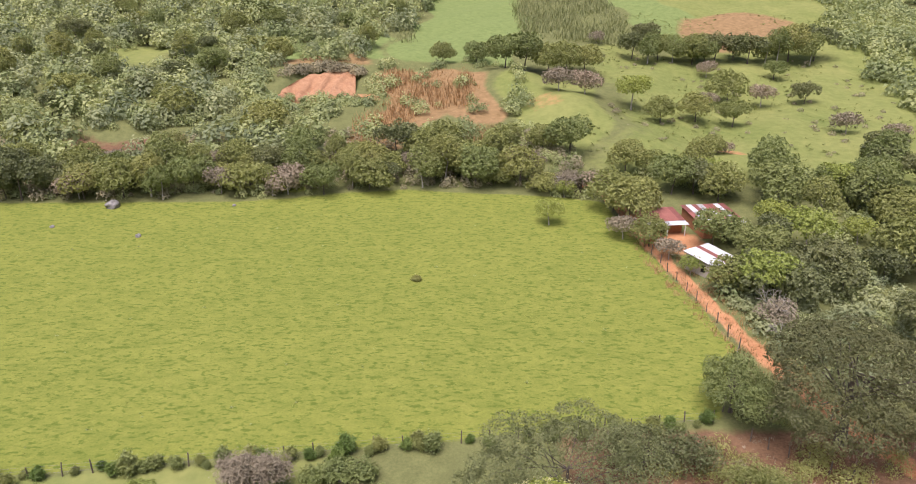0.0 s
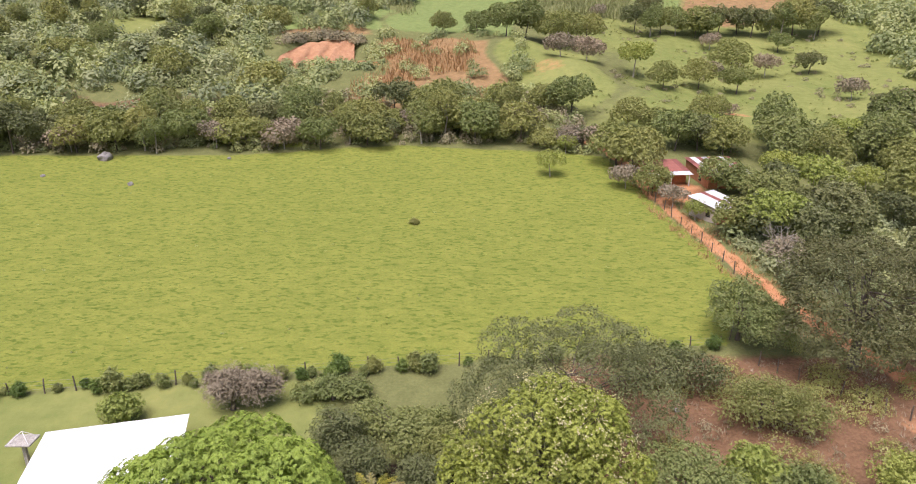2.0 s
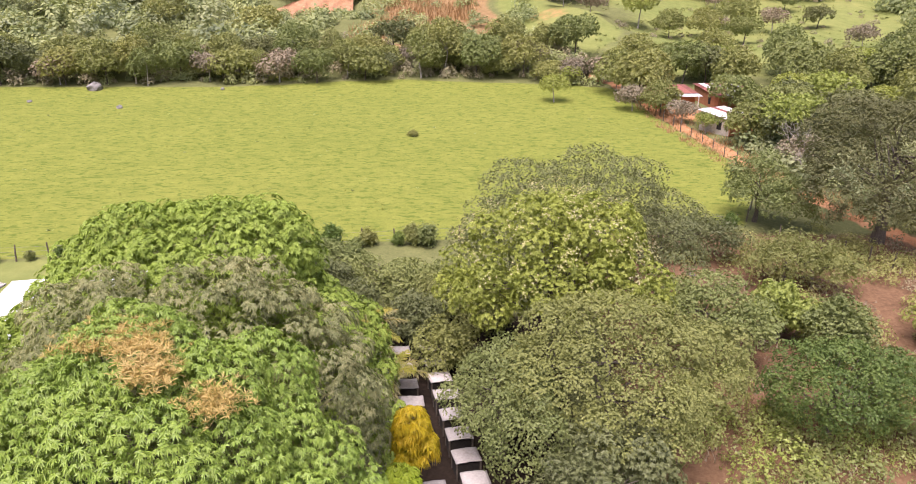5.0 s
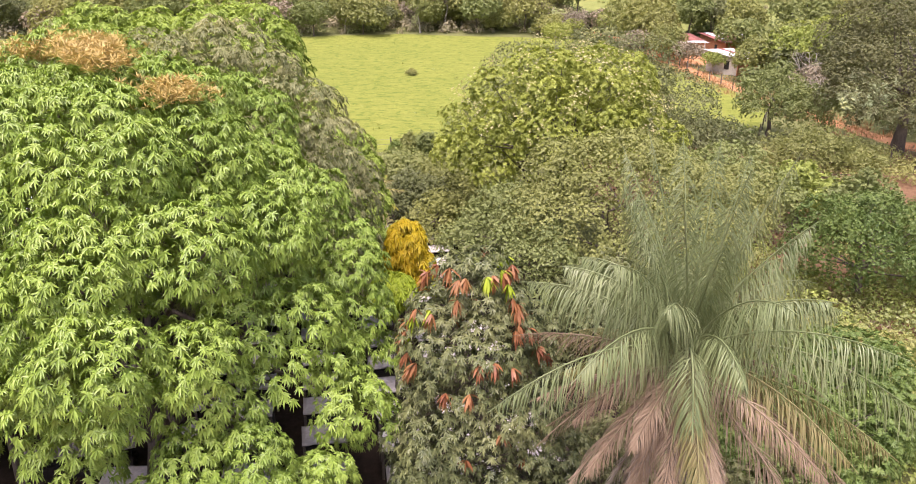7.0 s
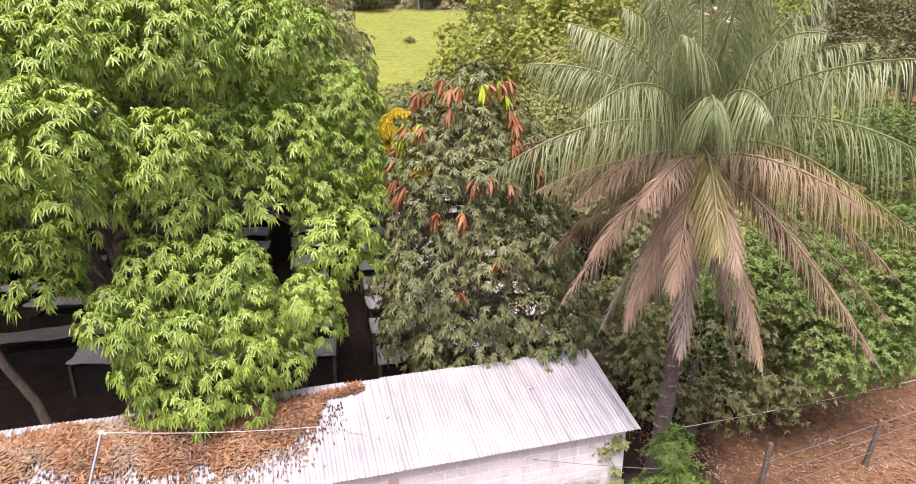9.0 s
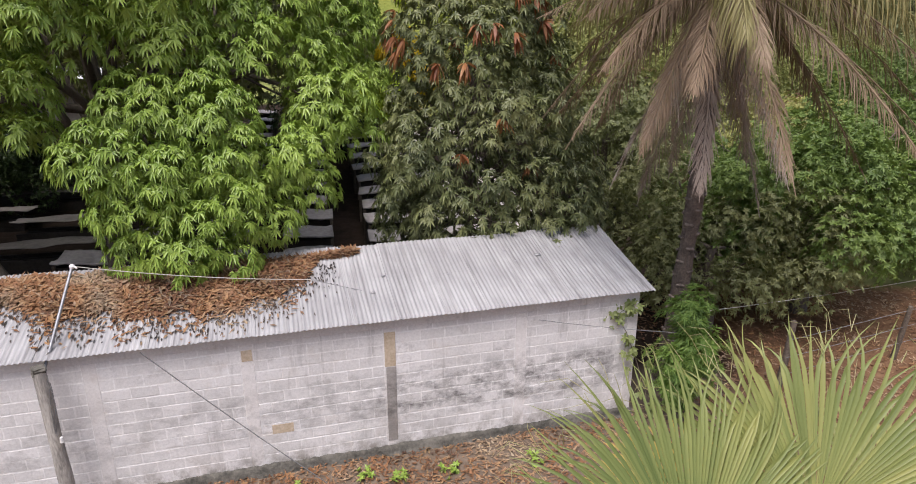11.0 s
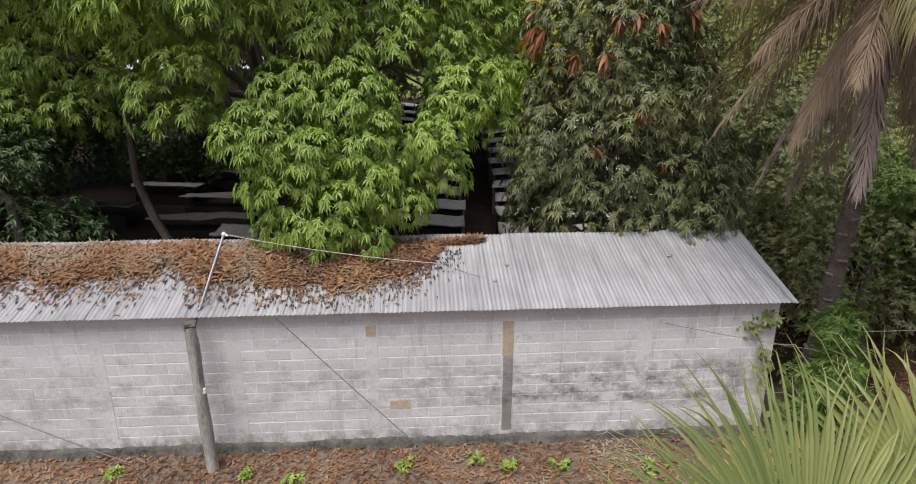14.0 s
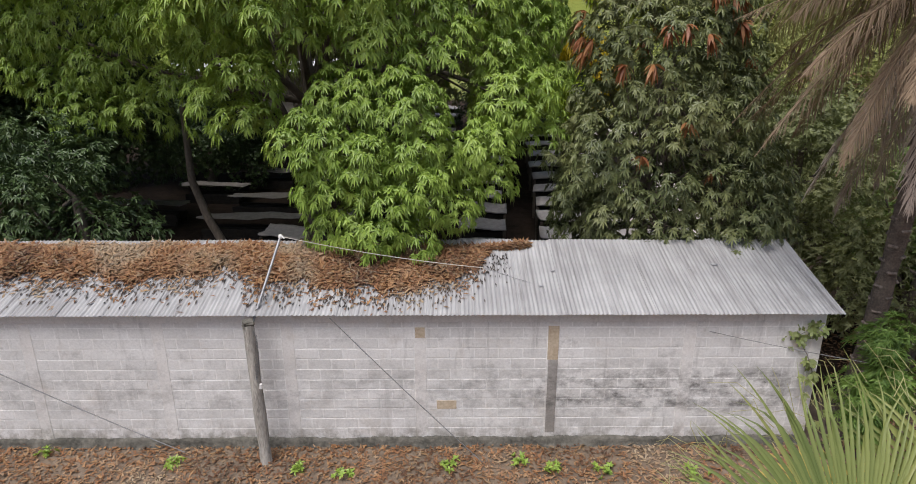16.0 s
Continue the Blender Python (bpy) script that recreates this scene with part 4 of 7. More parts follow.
for x, y, size, kind in ((41.5, 104, 0.85, 1), (45.5, 105, 0.6, 1), (47, 97.5, 0.85, 1), (44.5, 91.5, 0.7, 2), (51, 103, 0.8, 2), (53.5, 110, 0.9, 3), (40.5, 86, 0.8, 2), (46, 84, 0.9, 2), (52, 90, 1.0, 2), (31.2, 104, 0.7, 0), (33, 99, 0.65, 4), (34.8, 93.8, 0.5, 3), (38.5, 88.5, 0.75, 0), (41, 79, 0.7, 4)):
    stand(kind, x, y, size, rng.uniform(0, 360))
stand(3, 16, 113.1, 0.75, 40)
stand(3, 20.5, 126, 0.6, 10)
stand(4, 26.5, 127.5, 0.9, 70)
for k in KINDS:
    for o in (*k.children_recursive, k):
        bpy.data.objects.remove(o)


# ---- corrugated sheets and sheds ----
def corrugated(width, length, pitch=0.076, amp=0.009, rows=4, samples=6, sag=0.0):
    """A corrugated sheet in its own plane: waves across x, ribs along y."""
    n = max(8, int(width / pitch * samples))
    u, v = np.meshgrid(np.linspace(0, width, n), np.linspace(0, length, rows))
    z = amp * np.sin(u / pitch * 2 * math.pi) + sag * np.sin(v / length * math.pi)
    i, j = np.meshgrid(np.arange(rows - 1), np.arange(n - 1), indexing="ij")
    f = np.stack([i * n + j, i * n + j + 1, (i + 1) * n + j + 1, (i + 1) * n + j], -1).reshape(-1, 4)
    return np.stack([u, v, z], -1).reshape(-1, 3), f


def placed(data, m):
    v, f = data
    a = np.array(m)
    return v @ a[:3, :3].T + a[:3, 3], f


# ---- the block wall and its lean-to roof ----
WALL = pose(-0.60, 9.21, 0, 0, 0, 16.0)
LEFT, RIGHT, TALL = -15.0, 4.74, 2.66


def rand_at(seed):
    return np.random.default_rng(seed)


def block_wall():
    ob = thing("wall_front", WALL, "long weathered wall of pale concrete blocks with stains", "wall", kind="structure")
    part("core", box(RIGHT - LEFT - 0.01, 0.118, 2.5, ((LEFT + RIGHT) / 2, 0.0762, 1.33)), MORTAR, ob)
    part("ring_beam", box(RIGHT - LEFT, 0.16, 0.17, ((LEFT + RIGHT) / 2, 0.078, 2.615), 0.008), RENDERED, ob, "smooth cement ring beam under the eaves")
    r = rand_at(5)
    n = 260
    prof = np.array([(0.01, 0.19), (-0.025, 0.155), (-0.035, 0.1), (-0.05, 0.055), (-0.07, 0.015), (-0.11, -0.06)])
    X = np.repeat(np.linspace(LEFT, RIGHT + 0.05, n)[:, None], len(prof), 1)
    wob = 1 + 0.35 * np.sin(X * 2.1) + 0.25 * np.sin(X * 5.7 + 1) + r.normal(scale=0.22, size=X.shape)
    V = np.stack([X, prof[None, :, 0] * np.clip(wob, 0.3, 2), prof[None, :, 1] * (0.8 + 0.2 * wob)], -1)
    V[:, 0, 1] = 0.02
    k = len(prof)
    a, b = np.meshgrid(np.arange(n - 1), np.arange(k - 1), indexing="ij")
    q = np.stack([a * k + b, a * k + b + 1, (a + 1) * k + b + 1, (a + 1) * k + b], -1).reshape(-1, 4)
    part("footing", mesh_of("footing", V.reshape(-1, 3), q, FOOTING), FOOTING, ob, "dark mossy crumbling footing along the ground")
    for x, mat, words in ((2.40, RENDERED, ""), (0.0, RENDERED, "soot-stained pilaster with an orange patch"), (-2.34, RENDERED, ""), (-4.65, RENDERED, ""), (-6.9, RENDERED, ""), (-9.2, RENDERED, ""), (-11.5, RENDERED, "")):
        part("pilaster", box(0.205, 0.15, 2.36, (x, 0.085, 1.34), 0.004), mat, ob, words)
    part("rust_patch", box(0.19, 0.012, 0.66, (0.0, 0.009, 2.12), 0.003), RUSTY_CEMENT, ob, "orange rust-coloured cement patch")
    part("soot_patch", box(0.17, 0.012, 1.5, (0.01, 0.009, 1.03), 0.003), STAINED, ob, "sooty grey streak down the pilaster")
    part("patched_block", box(0.36, 0.01, 0.18, (-1.88, 0.0165, 0.87), 0.004), RUSTY_CEMENT, ob, "tan patched block")
    part("tie_patch", box(0.17, 0.012, 0.2, (-2.34, 0.009, 2.33), 0.003), RUSTY_CEMENT, ob, "tan cement dab on the pilaster head")
    part("end_pilaster", box(0.2, 0.166, 2.53, (RIGHT - 0.1, 0.078, 1.266), 0.01), RENDERED, ob)
    part("side_wall", box(0.14, 2.2, 2.75, (RIGHT - 0.075, 1.26, 1.375), 0.006), MORTAR, ob)
    return ob


wall = block_wall()


def shed_roof():
    ob = thing("shed_roof", WALL, "corrugated zinc lean-to roof, grey and streaked", "roof", kind="structure")
    r = rand_at(9)
    y0, z0, y1, z1 = -0.18, 2.75, 2.26, 3.25
    slope = math.atan2(z1 - z0, y1 - y0)
    length = math.hypot(y1 - y0, z1 - z0)
    x = RIGHT + 0.18
    i = 0
    while x > LEFT - 0.4:
        m = Matrix.Translation((x - 0.81, y0, z0 + (0.006 if i % 2 else 0.0))) @ Euler((slope + r.uniform(-0.002, 0.002), 0, r.uniform(-0.004, 0.004))).to_matrix().to_4x4()
        part("sheet", mesh_of("sheet", *placed(corrugated(0.84, length + r.uniform(-0.02, 0.02), rows=5, sag=-0.01), m), SHEET), SHEET, ob, smooth=True)
        x -= 0.79
        i += 1
    for y in (0.0, 1.1, 2.15):
        z = z0 + (y - y0) * math.tan(slope) - 0.06
        part("purlin", box(RIGHT - LEFT, 0.05, 0.07, ((LEFT + RIGHT) / 2, y, z)), TIMBER, ob)
    for px, py, s in ((0.1, 1.13, 0.05), (-0.17, 0.65, 0.05), (3.2, 1.34, 0.08), (2.7, 1.2, 0.03), (2.6, 1.6, 0.03), (1.3, 1.0, 0.025)):
        bm = bmesh.new()
        bmesh.ops.create_icosphere(bm, subdivisions=2, radius=s * 0.75, matrix=Matrix.Translation((px, py, z0 + (py - y0) * math.tan(slope) + 0.015)) @ Matrix.Diagonal((1.2, 0.8, 0.4, 1)))
        part("roof_patch", bm, PIPE, ob, "grey sealing patch", True)
    return ob, slope, y0, z0


roof, SLOPE, Y0, Z0 = shed_roof()


def roof_z(y):
    return Z0 + (y - Y0) * math.tan(SLOPE)


def litter_edge(x):
    """How far down the roof the fallen leaves reach."""
    return np.interp(x, (-15, -8.6, -7.2, -6, -5.2, -4.2, -3, -2.2, -1.7, -1, -0.4), (1.0, 1.0, 0.85, 1.25, 0.8, 0.75, 0.5, 0.6, 0.95, 1.75, 2.2)) + 0.12 * np.sin(x * 5.1) + 0.08 * np.sin(x * 11)


def roof_litter():
    r = rand_at(31)
    n = 26
    xs, vs = np.linspace(LEFT - 0.2, -0.35, 180), np.linspace(0, 1, n)
    X, V = np.meshgrid(xs, vs)
    edge = litter_edge(X)
    ridge = np.where(X < -4.5, 2.08 + 0.04 * np.sin(X * 4.0), np.interp(X, (-4.5, -2.5, -1.0, -0.3), (2.12, 2.1, 2.0, 2.0)))
    Y = edge + (ridge - edge) * V
    hump = np.clip(np.sin(np.clip(V * 1.15, 0, 1) * math.pi) ** 0.6, 0, 1) * (0.05 + 0.03 * np.sin(X * 3 + Y * 2)) * (1 - 0.97 * step(-4.0, -1.5, X))
    Z = roof_z(Y) + 0.004 + hump + 0.006 * r.normal(size=X.shape) * (V > 0.02)
    i, j = np.meshgrid(np.arange(n - 1), np.arange(179), indexing="ij")
    f = np.stack([i * 180 + j, i * 180 + j + 1, (i + 1) * 180 + j + 1, (i + 1) * 180 + j], -1).reshape(-1, 4)
    m = np.array(WALL)
    bed = np.stack([X, Y, Z], -1).reshape(-1, 3) @ m[:3, :3].T + m[:3, 3]
    tagged(part("leaf_bed", mesh_of("leaf_bed", bed, f, LITTER_BED), LITTER_BED, smooth=True), "thick bed of rotting brown leaves on the roof", "leaf litter", kind="stuff")
    k = 30000
    x, v = r.uniform(LEFT, -0.3, k), r.uniform(0.0, 1, k) ** 0.9
    e = litter_edge(x)
    y = e + (np.where(x < -4.5, 2.1 + 0.04 * np.sin(x * 4.0), np.interp(x, (-4.5, -2.5, -1.0, -0.3), (2.1, 2.06, 1.98, 1.98))) - e) * np.nan_to_num(v)
    z = roof_z(y) + 0.012 + np.clip(np.sin(np.clip(np.nan_to_num(v) * 1.15, 0, 1) * math.pi), 0, 1) ** 0.6 * 0.07 * (1 - 0.97 * step(-4.0, -1.5, x)) + r.uniform(0, 0.02, k)
    # strays further down the sheets
    s = 1100
    x2 = r.uniform(LEFT, -1.2, s)
    y2 = litter_edge(x2) - np.abs(r.normal(scale=0.35, size=s))
    ok = y2 > Y0 + 0.05
    x, y, z = np.concatenate([x, x2[ok]]), np.concatenate([y, y2[ok]]), np.concatenate([z, roof_z(y2[ok]) + 0.014])
    k = len(x)
    a = r.uniform(0, 6.28, k)
    way = unit(np.stack([np.cos(a), np.sin(a), r.normal(scale=0.22, size=k) + np.sin(a) * math.tan(SLOPE)], 1))
    side = unit(np.cross(way, np.array([[0, -math.sin(SLOPE), math.cos(SLOPE)]]) + r.normal(scale=0.25, size=(k, 3))))
    lv, lf = blades(np.stack([x, y, z], 1), way, side, r.uniform(0.08, 0.18, k), r.uniform(0.026, 0.052, k), r.normal(scale=0.12, size=k), 1)
    tagged(part("fallen_leaves", mesh_of("fallen_leaves", lv @ m[:3, :3].T + m[:3, 3], lf, LITTER), LITTER), "dry brown mango leaves fallen on the roof", "leaf litter", kind="stuff")
    s = 2300
    x = r.uniform(LEFT, -0.7, s)
    y = np.clip(litter_edge(x), 0.2, 1.6) - np.abs(r.normal(scale=0.4, size=s)) + 0.05
    ok = y > Y0 + 0.1
    x, y = x[ok], y[ok]
    k = len(x)
    way = unit(np.stack([r.normal(scale=0.12, size=k), np.full(k, math.cos(SLOPE)), np.full(k, math.sin(SLOPE))], 1))
    side = np.tile([[1.0, 0, 0]], (k, 1))
    lv, lf = blades(np.stack([x, y, roof_z(y) + 0.011], 1), way, side, r.uniform(0.05, 0.16, k), r.uniform(0.015, 0.035, k), 0.0, 1)
    tagged(part("rotten_leaves", mesh_of("rotten_leaves", lv @ m[:3, :3].T + m[:3, 3], lf, ROT), ROT), "black rotted leaf bits caught between the ribs", "leaf litter", kind="stuff")


LITTER_BED = surface("leaf_bed", (0.06, 0.03, 0.018), (0.2, 0.09, 0.045), 6, 30, 0.95, 0.9, 0.03)
roof_litter()


def ground_litter(name, label, seed, n, x0, x1, y0, y1, leaf, size=(0.08, 0.2), test=None):
    r = rand_at(seed)
    x, y = r.uniform(x0, x1, n), r.uniform(y0, y1, n)
    if test is not None:
        k = test(x, y)
        x, y = x[k], y[k]
    n = len(x)
    a = r.uniform(0, 6.28, n)
    way = unit(np.stack([np.cos(a), np.sin(a), r.normal(scale=0.2, size=n)], 1))
    side = unit(np.cross(way, np.array([[0, 0, 1.0]]) + r.normal(scale=0.3, size=(n, 3))))
    base = on_ground(x, y)
    base[:, 2] += r.uniform(0.01, 0.05, n)
    v, f = blades(base, way, side, r.uniform(*size, n), r.uniform(size[0] * 0.45, size[1] * 0.4, n), r.normal(scale=0.15, size=n), 0)
    tagged(part(name, mesh_of(name, v, f, leaf), leaf), label, "leaf litter", kind="stuff")


ground_litter("ground_litter", "dry brown leaves lying in front of the wall", 41, 46000, -15, 6.5, 4.8, 11.2, LITTER, (0.05, 0.14), test=lambda x, y: y < 9.3 + 0.287 * (x + 0.6))
ground_litter("ground_litter", "dry brown leaves on the bare soil beside the palm", 42, 14000, 5, 16, 5, 17, LITTER, (0.06, 0.16))


# ---- post, pipe and wires in front of the wall ----
def wire(name, label, a, b, sag, radius, material, n=14):
    t = np.linspace(0, 1, n)[:, None]
    pts = np.asarray(a, dtype=float) * (1 - t) + np.asarray(b, dtype=float) * t
    pts[:, 2] -= sag * 4 * (t * (1 - t))[:, 0]
    return tagged(part(name, mesh_of(name, *tube_data(pts, radius, 5), material), material, smooth=True), label, "cable")


POST_TOP = np.array([-5.5, 7.46, 2.68])
POST_BASE = np.array([-5.38, 7.36, -0.05])
PIPE_TOP = np.array([-5.46, 8.66, 3.83])


def leaning_post():
    ob = thing("concrete_post", pose(*POST_BASE), "leaning weathered grey concrete post before the wall", "post")
    axis = POST_TOP - POST_BASE
    r = rand_at(6)
    pts = [axis * t for t in np.linspace(0, 1, 9)]
    v, f = tube_data(pts, [0.135, 0.13, 0.127, 0.125, 0.122, 0.12, 0.118, 0.118, 0.122], 4)
    v += r.normal(scale=0.006, size=v.shape)
    part("shaft", mesh_of("shaft", v, f, POST), POST, ob)
    bm = box(0.18, 0.18, 0.09, tuple(axis), 0.012, turn=Matrix.Rotation(0.75, 4, "Z"))
    for q in bm.verts:
        q.co += Vector(r.normal(scale=0.012, size=3))
    part("broken_head", bm, FOOTING, ob, "crumbling dark broken head")
    for k in range(4):
        a = axis * (0.97 - 0.02 * k)
        line = [a + np.array([0.14 + 0.05 * math.sin(s * 3 + k), -0.08, -1.3 * s * (0.6 + 0.12 * k)]) for s in np.linspace(0, 1, 7)]
        part("loose_wire", mesh_of("loose_wire", *tube_data(line, 0.005, 4), WIRE), WIRE, ob)
    ins = bmesh.new()
    bmesh.ops.create_cone(ins, cap_ends=True, segments=10, radius1=0.035, radius2=0.025, depth=0.08, matrix=Matrix.Translation(tuple(axis * 0.6 + np.array([0.15, -0.08, 0]))))
    part("insulator", ins, WHITE, ob, "small white porcelain insulator")


leaning_post()


def pipe_mast():
    base = np.array([-5.55, 7.62, 2.55])
    ob = thing("pipe_mast", pose(*base), "thin galvanised pipe with a white cap", "pipe")
    axis = PIPE_TOP - base
    part("pipe", mesh_of("pipe", *tube_data([axis * t for t in np.linspace(0, 1, 5)], 0.024, 8), PIPE), PIPE, ob, smooth=True)
    bm = bmesh.new()
    bmesh.ops.create_uvsphere(bm, u_segments=10, v_segments=7, radius=0.045, matrix=Matrix.Translation(tuple(axis)))
    part("cap", bm, WHITE, ob, "white cap", True)
    part("hook", mesh_of("hook", *tube_data([axis, axis + [0.05, -0.02, 0.01], axis + [0.09, -0.03, -0.02]], 0.014, 6), WHITE), WHITE, ob)


pipe_mast()
m3 = np.array(WALL)


def at_wall(x, y, z):
    return m3[:3, :3] @ np.array([x, y, z]) + m3[:3, 3]


wire("stay_wire", "pale thin wire from the pipe over the roof", PIPE_TOP + [0.05, 0, 0], at_wall(-1.2, 1.0, 3.15), 0.06, 0.007, ROPE)
wire("stay_wire", "thin wire sagging along the wall", at_wall(-1.2, 1.0, 3.15), at_wall(5.2, -0.6, 2.05), 0.15, 0.006, WIRE)
wire("ground_cable", "dark cable slanting from the roof to the ground", at_wall(-3.85, -0.2, 2.72), at_wall(-1.25, -0.55, 0.05), 0.03, 0.009, WIRE)
wire("ground_cable", "dark cable slanting along the wall foot", at_wall(-11.2, -0.2, 2.6), at_wall(-6.6, -0.3, 0.1), 0.05, 0.01, WIRE)
wire("fence_wire", "slack wire running off past the palm", (5.6, 12.4, 1.35), (15, 15.2, 1.6), 0.1, 0.008, ROPE)


# ---- pens under the trees ----
def slab_pen(w=1.4, d=1.12, tall=1.08, seed=1):
    ob = thing("slab_pen", pose(0, 0, -400), "low pen, body coloured shade-dark, roofed with a pale stained slab", "pen", "slab pens under the trees")
    r = rand_at(seed)
    n = 9
    u, v = np.meshgrid(np.linspace(-w / 2, w / 2, n), np.linspace(-d / 2, d / 2, n))
    z = tall + 0.035 * np.sin(u * 3 + seed) + 0.03 * np.cos(v * 4 + seed) + r.normal(scale=0.009, size=u.shape)
    top = np.stack([u, v, z], -1).reshape(-1, 3)
    i, j = np.meshgrid(np.arange(n - 1), np.arange(n - 1), indexing="ij")
    f = np.stack([i * n + j, i * n + j + 1, (i + 1) * n + j + 1, (i + 1) * n + j], -1).reshape(-1, 4)
    low = top - [0, 0, 0.05]
    rim = []
    ring = [k for k in range(n)] + [k * n + n - 1 for k in range(1, n)] + [(n - 1) * n + k for k in range(n - 2, -1, -1)] + [k * n for k in range(n - 2, 0, -1)]
    for a, b in zip(ring, ring[1:] + ring[:1]):
        rim.append((b, a, a + n * n, b + n * n))
    part("lid", mesh_of("lid", np.concatenate([top, low]), np.concatenate([f, f[:, ::-1] + n * n, rim]), LID), LID, ob, "pale warped slab lid")
    # solid body whose near-black colour stands for shade under the lid
    part("body", box(w * 0.9, d * 0.86, tall - 0.12, (0, 0, (tall - 0.12) / 2), 0.01), SHADE_TIMBER, ob)
    for sx in (-1, 1):
        for sy in (-1, 1):
            part("leg", box(0.09, 0.09, tall - 0.06, (sx * (w / 2 - 0.06), sy * (d / 2 - 0.06), (tall - 0.06) / 2), 0.008), TIMBER, ob)
    return ob


def loose_sheet(seed, w=2.0, d=1.0, tall=0.72):
    """A crumpled roofing sheet thrown over an added low stack, coloured near black for shade."""
    ob = thing("timber_stack", pose(0, 0, -400), "low shade-dark stack added under a crumpled grey sheet", "timber stack", "covered stacks under the trees")
    r = rand_at(seed + 20)
    n = 13
    u, v = np.meshgrid(np.linspace(-w / 2, w / 2, n), np.linspace(-d / 2, d / 2, n))
    slant = r.uniform(-0.03, 0.03)
    z = tall + slant * u - 0.12 * v + 0.025 * np.sin(u * 5 + seed) * np.cos(v * 4) + 0.05 * np.abs(np.sin(u * 1.1 + v * 1.3 + seed)) + r.normal(scale=0.01, size=u.shape)
    x = u * (1 + 0.04 * np.sin(v * 5 + seed)) + 0.05 * np.sin(v * 9)
    top = np.stack([x, v * (1 + 0.06 * np.sin(u * 2)), z], -1).reshape(-1, 3)
    i, j = np.meshgrid(np.arange(n - 1), np.arange(n - 1), indexing="ij")
    f = np.stack([i * n + j, i * n + j + 1, (i + 1) * n + j + 1, (i + 1) * n + j], -1).reshape(-1, 4)
    ring = [k for k in range(n)] + [k * n + n - 1 for k in range(1, n)] + [(n - 1) * n + k for k in range(n - 2, -1, -1)] + [k * n for k in range(n - 2, 0, -1)]
    rim = [(b, a, a + n * n, b + n * n) for a, b in zip(ring, ring[1:] + ring[:1])]
    part("sheet", mesh_of("sheet", np.concatenate([top, top - [0, 0, 0.012]]), np.concatenate([f, f[:, ::-1] + n * n, rim]), SHADED_SHEET), SHADED_SHEET, ob, "crumpled grey roofing sheet")
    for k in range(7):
        part("timber", box(w * r.uniform(0.8, 0.92), 0.13, 0.2 if k % 2 else 0.26, (r.normal(scale=0.05), -d * 0.36 + (k % 4) * d * 0.24, 0.12 + (k // 4) * 0.26), 0.01), SHADE_TIMBER, ob)
    return ob


PENS = [slab_pen(seed=1), slab_pen(1.35, 1.18, 1.06, 2), slab_pen(1.48, 1.05, 1.1, 3)]
r = rand_at(77)
for col, x0 in enumerate((-6.2, -3.75, -1.15, 1.05, 3.2)):
    for row in range(13):
        y = 16.35 + (0.0, 0.3, 0.0, 0.55, 1.25)[col] + row * 1.72 + r.normal(scale=0.04)
        x = x0 - 0.22 * (y - 16.9) + r.normal(scale=0.03)
        if col == 3 and row in (3, 6):
            continue
        copy_thing(PENS[r.integers(0, 3)], pose(x, y, float(ground_height(x, y)), 0, 0, 12 + r.normal(scale=2)))
for x, y in ((-9.75, 16.25), (-9.1, 18.4), (-8.5, 20.6)):
    copy_thing(PENS[r.integers(0, 3)], pose(x, y, 0, 0, 0, 12 + r.normal(scale=2)))
SCRAPS = [loose_sheet(1, 3.6, 1.15, 0.85), loose_sheet(2, 2.6, 1.1, 0.8), loose_sheet(3, 3.2, 1.2, 0.85)]
for k, (x, y, turn) in enumerate(((-12.1, 18.0, 14), (-15.9, 21.6, 10), (-15.2, 24.0, 16), (-12.6, 20.6, 12), (-16.6, 18.6, 12), (-11.4, 23.4, 12), (-8.6, 23.2, 12))):
    copy_thing(SCRAPS[k % 3], pose(x, y, 0, 0, 0, turn))
for p in PENS + SCRAPS:
    for o in (*p.children_recursive, p):
        bpy.data.objects.remove(o)


# ---- near trees ----
def cushions(points, back=0.85, tall=0.8):
    """Domes of foliage from the outer face of each: x, y, z and radius. Gives lobes set behind and below the face."""
    out = np.asarray(points, dtype=float)
    n = np.array([0.22, -0.75, 0.62])
    c = out[:, :3] - n * out[:, 3:] * back
    return np.concatenate([c, out[:, 3:], out[:, 3:], out[:, 3:] * tall], 1)


